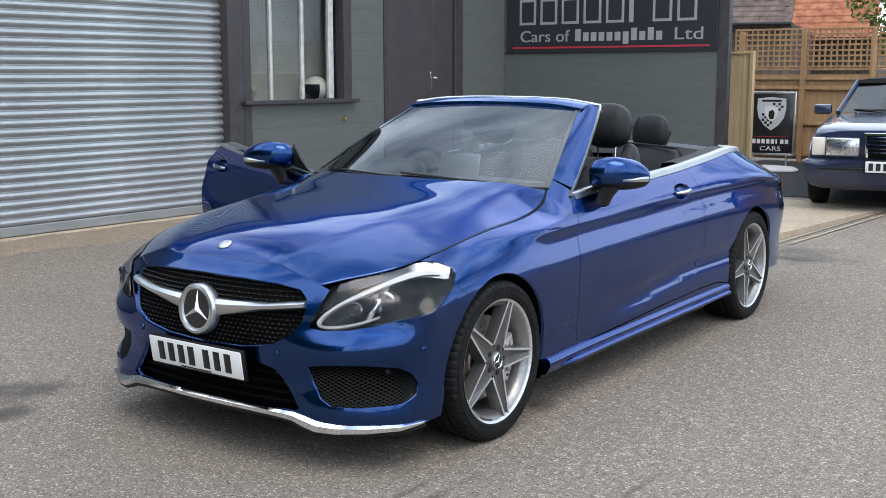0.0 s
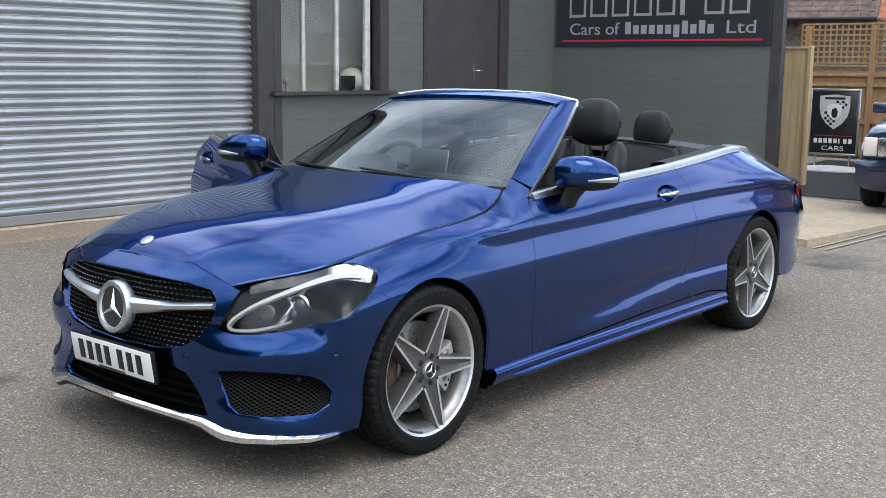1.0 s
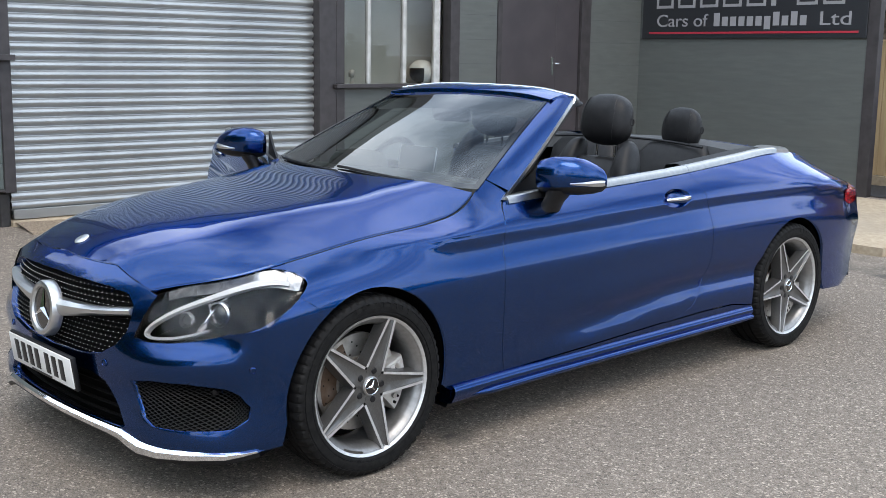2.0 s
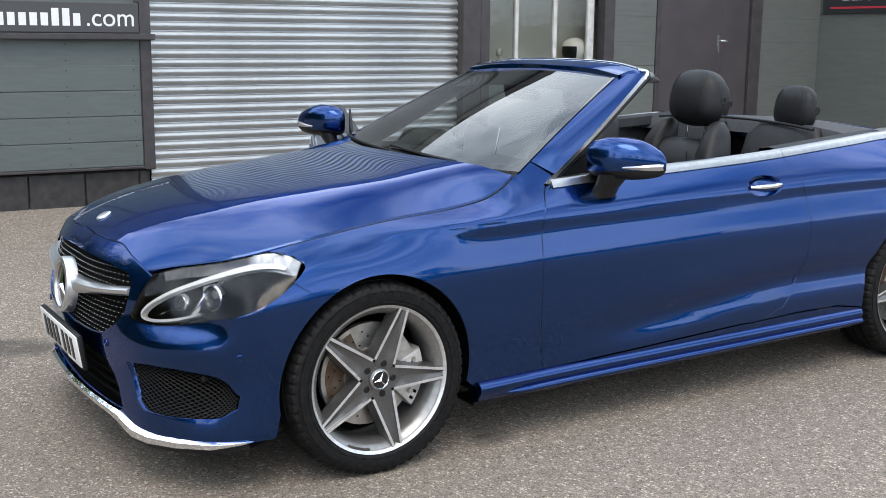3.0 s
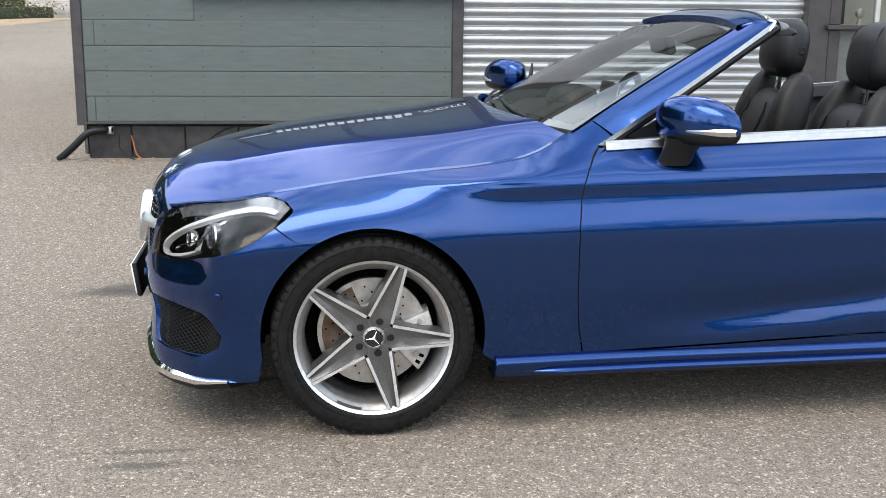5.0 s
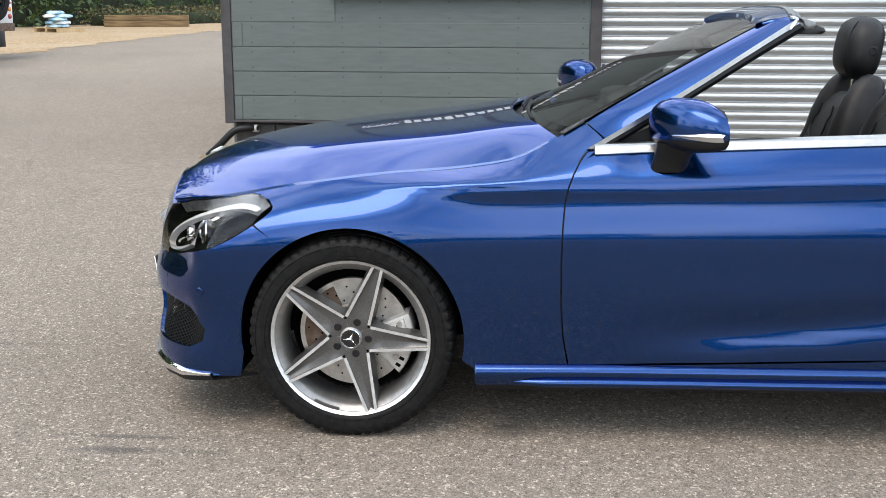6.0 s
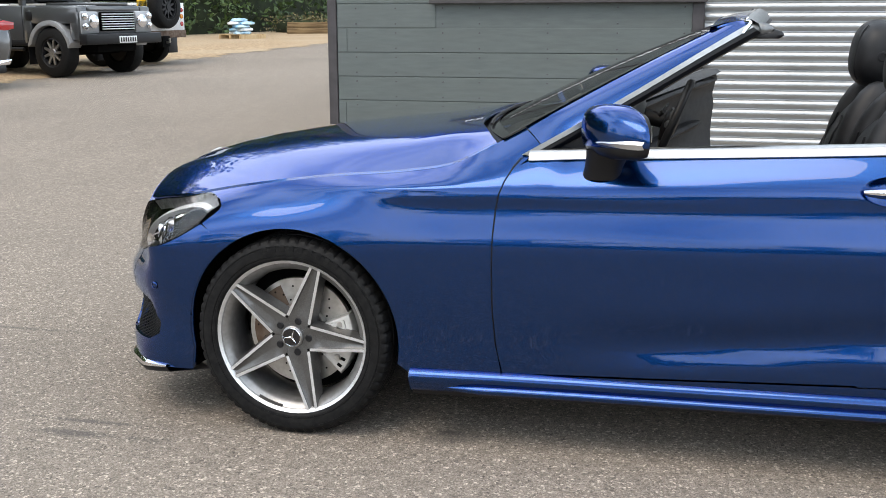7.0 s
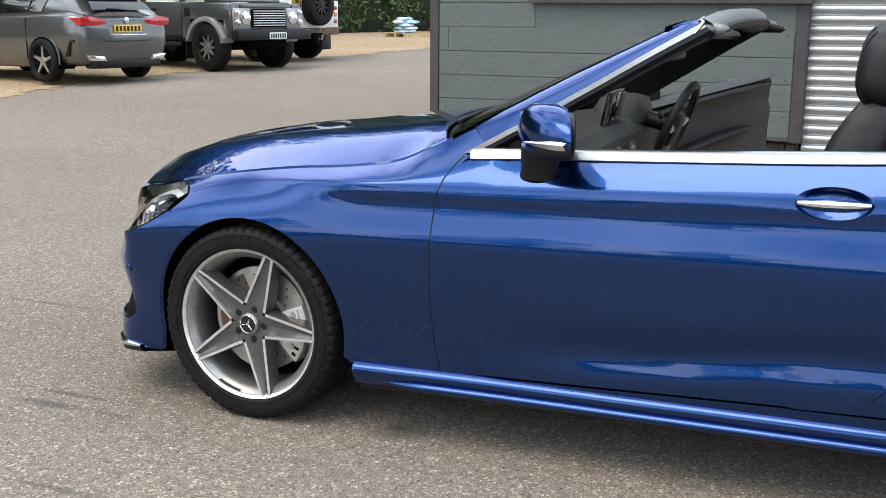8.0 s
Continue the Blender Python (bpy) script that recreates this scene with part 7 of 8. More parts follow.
for nd in DRYLEAF.node_tree.nodes:
    if nd.type == "VALTORGB":
        nd.color_ramp.elements[0].color = (0.05, 0.05, 0.018, 1)
        nd.color_ramp.elements[1].color = (0.22, 0.175, 0.07, 1)
BARK = speckle(material("bark", rough=0.9), (0.05, 0.038, 0.028), (0.12, 0.095, 0.07), 12, 6, bump=0.6)


def leaf_mesh(name, centres, size, seed):
    """Small pointed leaves, one island each, at the given centres."""
    rng = np.random.RandomState(seed)
    n = len(centres)
    u = rng.normal(size=(n, 3))
    u /= np.linalg.norm(u, axis=1)[:, None]
    v = np.cross(u, rng.normal(size=(n, 3)))
    v /= np.linalg.norm(v, axis=1)[:, None]
    s = size * rng.uniform(0.6, 1.35, (n, 1))
    c = np.asarray(centres)
    quads = np.stack([c - u * s, c + v * s * 0.45, c + u * s, c - v * s * 0.45], 1).reshape(-1, 3)
    me = bpy.data.meshes.new(name)
    me.from_pydata(quads.tolist(), [], np.arange(n * 4).reshape(-1, 4).tolist())
    return me


def clumps(n, blobs, seed):
    """Leaf centres gathered near the skins of overlapping lumps (x, y, z, rx, ry, rz)."""
    rng = np.random.RandomState(seed)
    out = []
    per = n // len(blobs)
    for x, y, z, rx, ry, rz in blobs:
        d = rng.normal(size=(per, 3))
        d /= np.linalg.norm(d, axis=1)[:, None]
        r = rng.uniform(0.55, 1.08, (per, 1)) ** 0.6
        out.append(d * r * np.array([rx, ry, rz]) + np.array([x, y, z]))
    return np.concatenate(out)


def tree(name, x, y, height, spread, seed, leaves=6000, mat=LEAF, label="tall green broadleaf tree"):
    rng = random.Random(seed)
    gz = ground_z(x, y)
    t = empty(name, label, "tree", Matrix.Translation((x, y, gz)), group="trees round the yard")
    bm = bmesh.new()
    tube([(0, 0, -0.2), (0.05, 0.02, height * 0.25), (-0.04, 0.05, height * 0.55), (0.05, 0, height * 0.85)], [height * 0.035, height * 0.028, height * 0.018, height * 0.006], 10, bm)
    blobs = []
    for k in range(13):
        a, hh = rng.uniform(0, 6.28), rng.uniform(0.35, 0.95)
        rr = spread * rng.uniform(0.35, 0.85) * (1.15 - 0.65 * hh)
        tip = (rr * math.cos(a), rr * math.sin(a), height * hh)
        tube([(0, 0, height * hh * 0.6), (tip[0] * 0.5, tip[1] * 0.5, height * hh * 0.82), tip], [height * 0.012, height * 0.008, height * 0.003], 6, bm)
        q = spread * rng.uniform(0.28, 0.45)
        blobs.append((*tip, q, q, q * 0.8))
    blobs.append((0, 0, height * 0.93, spread * 0.3, spread * 0.3, spread * 0.3))
    part("trunk", bm, BARK, t, "brown trunk and limbs")
    me = leaf_mesh("crown", clumps(leaves, blobs, seed), 0.10 * height / 6, seed + 1)
    me.materials.append(mat)
    ob = new("crown", me)
    ob.parent = t
    ob["label"] = "green leafy crown"
    return t


def hedge(name, x0, y0, x1, y1, height, depth, n, seed, label, size=0.09, mat=LEAF):
    rng = np.random.RandomState(seed)
    L = math.hypot(x1 - x0, y1 - y0)
    k = max(4, int(L / 1.3))
    blobs = []
    for i in range(k):
        f = (i + 0.5) / k
        x, y = x0 + (x1 - x0) * f, y0 + (y1 - y0) * f
        for lev in range(3):
            blobs.append((x + rng.uniform(-0.5, 0.5), y + rng.uniform(-0.5, 0.5), ground_z(x, y) + height * (0.2 + 0.3 * lev) * rng.uniform(0.9, 1.15), 1.1, depth, height * 0.24))
    me = leaf_mesh(name, clumps(n, blobs, seed), size, seed)
    me.materials.append(mat)
    ob = new(name, me)
    tagged(ob, label, "hedge", kind="stuff")
    # solid box, its dark green painting the shade inside the hedge
    core = mesh_object("hedge_core", *core_box(x0, y0, x1, y1, height * 0.8, depth * 0.5), SHADE_GREEN, ob)
    return ob


SHADE_GREEN = speckle(material("hedge_shade", rough=0.9), (0.008, 0.016, 0.005), (0.02, 0.035, 0.01), 3, 5)


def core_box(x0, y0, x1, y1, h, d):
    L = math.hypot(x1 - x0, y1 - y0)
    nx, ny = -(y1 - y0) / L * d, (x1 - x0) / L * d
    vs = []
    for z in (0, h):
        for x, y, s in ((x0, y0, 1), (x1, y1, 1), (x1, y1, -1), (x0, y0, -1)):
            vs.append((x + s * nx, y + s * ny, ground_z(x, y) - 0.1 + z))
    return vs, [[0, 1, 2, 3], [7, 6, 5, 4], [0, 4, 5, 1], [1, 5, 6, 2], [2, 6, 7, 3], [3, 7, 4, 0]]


hedge("hedge", -56, -14.5, -22, -21.5, 4.2, 1.3, 26000, 11, "dense dark green hedge behind the gravel", 0.12)
hedge("hedge", -22, -21.5, 6, -24, 4.0, 1.2, 7000, 12, "dense dark green hedge behind the gravel", 0.16)
hedge("hedge", -48, -11.5, -38, -15.5, 0.7, 1.4, 3500, 13, "low bank of dry leaves and grass beside the timbers", 0.055, DRYLEAF)
hedge("woodland", -62, -20, -20, -30, 17, 2.5, 16000, 21, "dark green wood behind the gravel yard", 0.32)
hedge("woodland", -20, -30, 10, -34, 16, 2.5, 9000, 22, "dark green wood behind the gravel yard", 0.34)
# trees and hedge on the open side of the yard, which the paint mirrors
hedge("hedge", 28, -30, 31, 30, 2.2, 1.4, 9000, 14, "dark green hedge along the open side of the yard", 0.18)
for k, (x, y, h) in enumerate(((37, -24, 11), (40, -13, 8.5), (38, -5, 7), (41, 4, 5.5), (39, 13, 7.5), (40, 25, 6.5), (16, -30, 8.5), (4, -32, 9.5), (-8, -31, 8), (14, 33, 8), (-3, -30, 12), (-14, -29, 18), (-22, -28, 20), (-31, -26, 19), (-40, -24, 21), (-50, -20, 20), (-58, -15, 18))):
    tree("tree", x, y, h, h * 0.42, 40 + k, 3200)
tree("tree", -4.5, 29.5, 6.0, 2.6, 71, 9000, BRIGHTLEAF, "light green garden tree behind the fence")
tree("tree", -2.4, 27.5, 5.4, 2.4, 72, 9000, BRIGHTLEAF, "light green garden tree behind the fence")

# ---- the corner with fence, poster and roofs ----
WOODNEW = speckle(material("fence_timber", rough=0.75), (0.30, 0.165, 0.075), (0.46, 0.275, 0.135), 3, 6, 0.3, 0.7, (0.8, 0.5, (0.24, 0.135, 0.065)), bump=0.2, stretch=(6, 6, 0.5))
WOODPALE = speckle(material("pale_gate_timber", rough=0.7), (0.42, 0.29, 0.15), (0.60, 0.46, 0.28), 3, 6, 0.3, 0.7, (1.2, 0.4, (0.38, 0.25, 0.12)), bump=0.15, stretch=(7, 7, 0.4))
FY = 12.6
fence = empty("fence", "tall timber board fence with a trellis top", "fence", Matrix.Translation((0, FY, ground_z(-1, FY))))
x = -3.05
k = 0
plank = part("plank", box((0, 0.0, 0.05), (0.118, 0.018, 1.28), 0.002, segments=1), WOODNEW, fence, smooth=False)
plank.matrix_basis = Matrix.Translation((x, 0, 0))
while x < 5:
    x += 0.104
    k += 1
    p2 = new("plank", plank.data)
    p2.parent, p2.matrix_basis = fence, Matrix.Translation((x, 0.008 * (k % 2), 0))
for z in (0.10, 0.55, 1.06, 1.20, 1.335):
    part("rail", box((-3.05, -0.035, z), (5, 0.0, z + (0.045 if z < 1.3 else 0.025)), 0.003, segments=1), WOODNEW, fence, smooth=False)
for x in (-2.95, -2.02, -1.05, -0.1, 0.9, 1.9, 2.9, 3.9):
    part("post", box((x - 0.035, -0.05, 0.0), (x + 0.035, 0.03, 1.90), 0.004, segments=1), WOODNEW, fence, smooth=False)
lath_v = part("lath", box((-0.013, -0.006, 1.37), (0.013, 0.006, 1.92), 0.0015, segments=1), WOODNEW, fence, smooth=False)
lath_v.matrix_basis = Matrix.Translation((-3.05, 0, 0))
for k in range(1, 96):
    l2 = new("lath", lath_v.data)
    l2.parent, l2.matrix_basis = fence, Matrix.Translation((-3.05 + 0.083 * k, 0, 0))
for k in range(8):
    part("lath", box((-3.06, -0.018, 1.375 + 0.0765 * k), (5, -0.006, 1.400 + 0.0765 * k), 0.0015, segments=1), WOODNEW, fence, smooth=False)
gate = empty("timber_gate", "pale timber gate panel at the building corner", "gate", Matrix.Translation((-1.96, 9.7, ground_z(-2, 9.7))) @ pose(0, 0, 0, 0, 0, 0))
for k in range(6):
    part("plank", box((-0.36 + 0.10 * k, 0, 0.12), (-0.265 + 0.10 * k, 0.02, 1.60), 0.003, segments=1), WOODPALE, gate, smooth=False)
part("gate_post", box((0.235, -0.04, 0.0), (0.275, 0.05, 1.63), 0.004, segments=1), WOODPALE, gate, smooth=False)
part("gate_cap", box((-0.37, -0.02, 1.60), (0.28, 0.04, 1.625), 0.003, segments=1), WOODPALE, gate, smooth=False)
part("gravel_board", box((-0.37, -0.015, 0.0), (0.235, 0.03, 0.115), 0.004, segments=1), CONCRETE, gate, smooth=False)

# poster board on a moulded foot
POSTER_M = Matrix.Translation((-2.05, 11.43, ground_z(-1.98, 11.43) - 0.02)) @ pose(0, 0, 0, 0, 0, 8)
poster = empty("poster_board", "black framed poster board with a shield on a grey foot", "sign", POSTER_M)
POSTBLACK = material("poster_black", (0.012, 0.012, 0.013), 0.3, 0, 0.3)
GREYPL = speckle(material("grey_moulded_plastic", rough=0.5), (0.40, 0.41, 0.42), (0.50, 0.51, 0.52), 8, 4)
part("poster_sheet", box((-0.30, -0.012, 0.25), (0.30, 0.012, 1.07), 0.002), POSTBLACK, poster)
for lo, hi in (((-0.325, -0.02, 0.225), (-0.295, 0.02, 1.095)), ((0.295, -0.02, 0.225), (0.325, 0.02, 1.095)), ((-0.295, -0.02, 0.225), (0.295, 0.02, 0.255)), ((-0.295, -0.02, 1.065), (0.295, 0.02, 1.095))):
    part("frame_bar", box(lo, hi, 0.006), SATIN, poster, "silver frame")
shield = [(-0.19, 1.0), (0.0, 1.02), (0.19, 1.0), (0.195, 0.86), (0.17, 0.74), (0.10, 0.64), (0.0, 0.565), (-0.10, 0.64), (-0.17, 0.74), (-0.195, 0.86)]
part("shield", prism(shield, 1, -0.0155, -0.012), material("shield_silver", (0.62, 0.62, 0.64), 0.35, 0.3), poster, "silver shield", smooth=False)
bm = bmesh.new()
for i in range(-5, 6):
    for j in range(9):
        cx, cz = 0.016 + 0.036 * i, 0.62 + 0.036 * j
        quad = (cx > 0.01 and cz > 0.80) or (cx < 0 and cz < 0.80)
        if (i + j) % 2 == 0 and quad and all(inside(shield, cx + a, cz + b) for a in (0, 0.034) for b in (0, 0.034)) and cz < 0.93:
            add_box(bm, (cx, -0.0165, cz), (cx + 0.034, -0.0156, cz + 0.034))
part("check", bm, POSTBLACK, poster, "black checks", smooth=False)
small = [(x * 0.47, 0.79 + (z - 0.79) * 0.47) for x, z in shield]
part("small_shield", prism(small, 1, -0.019, -0.0155), PLATE_WHITE, poster, "white inner shield", smooth=False)
part("emblem", prism([(-0.02, 0.72), (0.03, 0.72), (0.045, 0.80), (0.02, 0.85), (-0.03, 0.83), (-0.04, 0.77)], 1, -0.021, -0.019), INK, poster, "plain dark emblem", smooth=False)
part("name_bar", box((-0.13, -0.017, 0.955), (0.13, -0.0155, 0.985)), INK, poster, "plain dark bar", smooth=False)
part("red_line", box((-0.24, -0.014, 0.478), (0.24, -0.012, 0.486)), SIGNRED, poster, smooth=False)
for k in range(8):
    part("letter_bar", box((-0.245 + 0.063 * k, -0.014, 0.385), (-0.245 + 0.063 * k + (0.045 if k != 5 else 0.02), -0.012, 0.445)), WHITELETTER, poster, "plain white bar", smooth=False)
lettering("CARS", 0.085, Matrix.Translation((0, -0.014, 0.29)) @ pose(0, 0, 0, 90, 0, 0), WHITELETTER, "letters", poster, align="CENTER", width=0.28)
bm = bmesh.new()
blob(bm, [(0, -0.05, 0.0, 0.40, 0.24), (0, -0.05, 0.04, 0.395, 0.235), (0, -0.05, 0.075, 0.34, 0.17), (0, -0.04, 0.09, 0.12, 0.07)], 30, 2.6)
part("foot", recalc(bm), GREYPL, poster, "grey moulded foot")
for sx in (1, -1):
    part("leg", tube([(sx * 0.22, 0, 0.06), (sx * 0.22, 0, 0.24)], 0.012, 8), SATIN, poster)

# roofs behind the fence
TILE_B = speckle(material("brown_roof_tile", rough=0.85), (0.085, 0.060, 0.050), (0.17, 0.12, 0.10), 4, 5, bump=0.3)
TILE_R = speckle(material("orange_roof_tile", rough=0.85), (0.32, 0.10, 0.05), (0.48, 0.19, 0.10), 4, 5, bump=0.3)


def tiled_roof(name, label, m, w, run, rise, mat, pitch, tw):
    """A roof slope of lapped tile courses over a plain wall."""
    house = empty(name, label, "house", m)
    part("wall", box((-w / 2, 0.3, -4), (w / 2, run * 2, 0), 0.0), BARK, house, smooth=False)
    L = math.hypot(run, rise)
    n = int(L / pitch)
    slope = new("roof")
    slope.parent = house
    slope.matrix_basis = pose(0, 0, 0, math.degrees(math.atan2(rise, run)), 0, 0)
    bm = bmesh.new()
    cnt = int(w / tw)
    for i in range(n):
        for j in range(cnt):
            x0 = -w / 2 + tw * j + (tw / 2 if i % 2 else 0)
            add_box(bm, (x0 + 0.004, pitch * i, 0.012), (x0 + tw - 0.004, pitch * (i + 1) + 0.05, 0.03))
    tl = part("tiles", bm, mat, slope, smooth=False)
    tl["kind"] = "stuff"
    part("roof_deck", box((-w / 2, 0, -0.12), (w / 2, L, 0.012)), mat, slope, smooth=False)
    part("gutter", tube([(-w / 2, -0.06, -0.03), (w / 2, -0.06, -0.03)], 0.05, 8), BLACK, house)
    return house


tiled_roof("house", "brown tiled house roof behind the fence", Matrix.Translation((-10.4, 24.0, 2.75)) @ pose(0, 0, 0, 0, 0, 14), 8.2, 4.2, 4.4, TILE_B, 0.19, 0.20)
tiled_roof("house", "orange tiled house roof behind the fence", Matrix.Translation((-9.6, 33.0, 2.6)) @ pose(0, 0, 0, 0, 0, 8), 6.0, 4.0, 4.6, TILE_R, 0.30, 0.24)

# pallet with bags, sleepers
pm = Matrix.Translation((-30.2, -14.0, ground_z(-30.2, -14))) @ pose(0, 0, 0, 0, 0, 60)
pallet = empty("pallet", "wooden pallet on the gravel", "pallet", pm)
for k in range(7):
    part("deck_board", box((-0.6, -0.5 + 0.15 * k, 0.12), (0.6, -0.4 + 0.15 * k, 0.142), 0.003, segments=1), WOODPALE, pallet, smooth=False)
for k in range(3):
    part("bearer", box((-0.6 + 0.55 * k, -0.5, 0.0), (-0.5 + 0.55 * k, 0.5, 0.12), 0.004, segments=1), WOODPALE, pallet, smooth=False)
BAGBLUE = speckle(material("blue_plastic_bag", rough=0.4), (0.10, 0.32, 0.52), (0.42, 0.58, 0.66), 5, 5, 0.4, 0.6)
BAGWHITE = speckle(material("white_plastic_bag", rough=0.4), (0.55, 0.58, 0.58), (0.70, 0.72, 0.72), 4, 5)
rng = random.Random(3)
for k in range(9):
    b = empty("bag", "blue and white plastic sack on the pallet" if k % 3 else "pale plastic sack on the pallet", "bag", pm @ Matrix.Translation((-0.18 + 0.36 * (k % 2) + rng.uniform(-0.07, 0.07), -0.05 + rng.uniform(-0.12, 0.12), 0.14 + 0.10 * (k // 2))) @ pose(0, 0, 0, 0, 0, rng.uniform(-40, 40)), group="sacks on the pallet")
    bm = bmesh.new()
    blob(bm, [(0, 0, 0, 0.15, 0.24), (0.01, 0, 0.03, 0.20, 0.29), (-0.01, 0.02, 0.075, 0.19 + 0.02 * rng.random(), 0.28), (0.02, 0, 0.105, 0.12, 0.20), (0.01, 0, 0.112, 0.05, 0.09)], 20, 2.3)
    for v in bm.verts:
        v.co.z += 0.012 * math.sin(v.co.x * 21 + k) * math.cos(v.co.y * 17 + 2 * k)
    part("sack", recalc(bm), BAGBLUE if k % 3 else BAGWHITE, b)
SLEEPER = speckle(material("sleeper_timber", rough=0.85), (0.12, 0.075, 0.035), (0.24, 0.16, 0.08), 3, 6, bump=0.3, stretch=(0.5, 5, 5))
for k in range(3):
    s = empty("timber_sleeper", "long brown timber sleeper stacked on the gravel", "timber", Matrix.Translation((-36.6, -13.4, ground_z(-36.6, -13.4) + (0.22 if k == 2 else 0))) @ pose(0, 0, 0, 0, 0, 104) @ Matrix.Translation((0, 0.28 * k if k < 2 else 0.14, 0)), group="stacked sleepers")
    part("beam", box((-1.5, -0.125, 0.0), (1.5, 0.125, 0.21), 0.012), SLEEPER, s)


# ---- parked vehicles ----
GREYPAINT = speckle(material("grey_metallic_paint", rough=0.3, metal=0.6, coat=1.0), (0.095, 0.096, 0.097), (0.12, 0.121, 0.122), 500, 2)
GUNMETAL = speckle(material("dark_grey_paint", rough=0.32, metal=0.4, coat=1.0), (0.060, 0.063, 0.065), (0.078, 0.080, 0.083), 300, 2)
LIGHTSILVER = speckle(material("silver_paint", rough=0.35, metal=0.5, coat=0.6), (0.30, 0.305, 0.31), (0.36, 0.365, 0.37), 200, 2)
WHITEPAINT = speckle(material("white_car_paint", rough=0.3, coat=0.8), (0.68, 0.69, 0.69), (0.75, 0.76, 0.76), 5, 4)
NAVY = speckle(material("navy_paint", rough=0.35, metal=0.3, coat=1.0), (0.010, 0.017, 0.050), (0.015, 0.024, 0.065), 300, 2)
CARGLASS = glass("car_glass", (0.30, 0.34, 0.34), 0.0, 0.6, 1.7)


def simple_wheel(parent, m, radius, width, rim, spokes, mat_rim, mat_tyre=RUBBER):
    w = new("wheel")
    w.parent, w.matrix_basis = parent, m
    h = width / 2
    part("tyre", recalc(lathe([(rim, h - 0.02), (rim + 0.02, h), (radius - 0.04, h), (radius - 0.012, h - 0.02), (radius, h - 0.05), (radius, -h + 0.05), (radius - 0.012, -h + 0.02), (rim, -h)], 48)), mat_tyre, w, "black tyre")
    part("rim", recalc(lathe([(rim + 0.004, h - 0.018), (rim - 0.012, h - 0.012), (rim - 0.022, h - 0.04), (rim - 0.03, -h + 0.02), (0.0, -h + 0.02)], 40)), BLACK if spokes else mat_rim, w, "rim")
    for k in range(spokes):
        bm = bmesh.new()
        add_grid(bm, [[(h - 0.03 + dx, s * hw, r) for s, dx in ((-1.1, -0.03), (-1, 0), (1, 0), (1.1, -0.03))] for r, hw in ((0.03, 0.030), (rim * 0.55, 0.022), (rim - 0.006, 0.016))], cap=True)
        part("spoke", recalc(bm), mat_rim, w).matrix_basis = pose(0, 0, 0, 360 * k / spokes, 0, 0)
    part("hub", recalc(lathe([(0.06, h - 0.05), (0.055, h - 0.02), (0.0, h - 0.018)], 24)), mat_rim, w)
    return w


def body_loft(name, stations, mat, parent, label="", segs=9):
    """A closed body from stations (y, list of (x, z) for one half from bottom to top)."""
    rows = []
    for y, half in stations:
        pts = spline_points(half, segs * 2 - 1)
        rows.append([(x, y, z) for x, z in pts] + [(-x, y, z) for x, z in reversed(pts)])
    bm = bmesh.new()
    add_grid(bm, rows, cap=True)
    return part(name, recalc(bm), mat, parent, label, flat_angle=50)


def plate_on(parent, m, mat, yellow=False, wide=0.52, high=0.111):
    pl = part("number_plate", box((-wide / 2, -0.006, -high / 2), (wide / 2, 0.0, high / 2), 0.002), mat, parent, "number plate with plain black bars")
    pl.matrix_basis = m
    n = 7
    for k in range(n):
        x = -wide * 0.40 + wide * 0.80 * k / (n - 1)
        part("plate_bar", box((x - wide * 0.042, -0.009, -high * 0.33), (x + wide * 0.042, -0.006, high * 0.33)), INK, pl, smooth=False)
    return pl


# dark blue saloon-based convertible standing at the corner (nose at local y = 0, tail towards +y)
old = empty("parked_convertible", "dark navy older convertible with its soft top up", "car", Matrix.Translation((0.44, 7.98, ground_z(0.3, 8.6))) @ pose(0, 0, 0, 0, 0, 10))
body_loft("body", [(0.02, [(0, 0.30), (0.60, 0.30), (0.76, 0.34), (0.78, 0.55), (0.74, 0.74), (0.62, 0.80), (0.3, 0.82), (0, 0.825)]), (0.10, [(0, 0.22), (0.66, 0.23), (0.82, 0.30), (0.845, 0.55), (0.80, 0.76), (0.68, 0.83), (0.3, 0.85), (0, 0.855)]), (0.45, [(0, 0.2), (0.68, 0.2), (0.84, 0.30), (0.86, 0.58), (0.82, 0.80), (0.70, 0.87), (0.3, 0.885), (0, 0.89)]), (1.25, [(0, 0.2), (0.70, 0.2), (0.85, 0.30), (0.87, 0.60), (0.83, 0.86), (0.72, 0.93), (0.3, 0.95), (0, 0.955)]), (2.6, [(0, 0.2), (0.70, 0.2), (0.85, 0.30), (0.87, 0.60), (0.84, 0.88), (0.74, 0.95), (0.3, 0.96), (0, 0.96)]), (4.2, [(0, 0.3), (0.68, 0.3), (0.82, 0.36), (0.84, 0.60), (0.80, 0.86), (0.7, 0.93), (0.3, 0.94), (0, 0.94)]), (4.5, [(0, 0.4), (0.60, 0.4), (0.74, 0.45), (0.76, 0.60), (0.72, 0.80), (0.6, 0.86), (0.3, 0.87), (0, 0.87)])], NAVY, old, "dark navy body")
body_loft("front_bumper", [(-0.12, [(0, 0.30), (0.55, 0.30), (0.70, 0.33), (0.73, 0.42), (0.70, 0.50), (0.3, 0.515), (0, 0.515)]), (-0.05, [(0, 0.22), (0.66, 0.23), (0.83, 0.30), (0.85, 0.42), (0.82, 0.52), (0.3, 0.53), (0, 0.53)]), (0.35, [(0, 0.22), (0.7, 0.23), (0.86, 0.30), (0.875, 0.42), (0.86, 0.52), (0.3, 0.53), (0, 0.53)])], NAVY, old, "navy bumper")
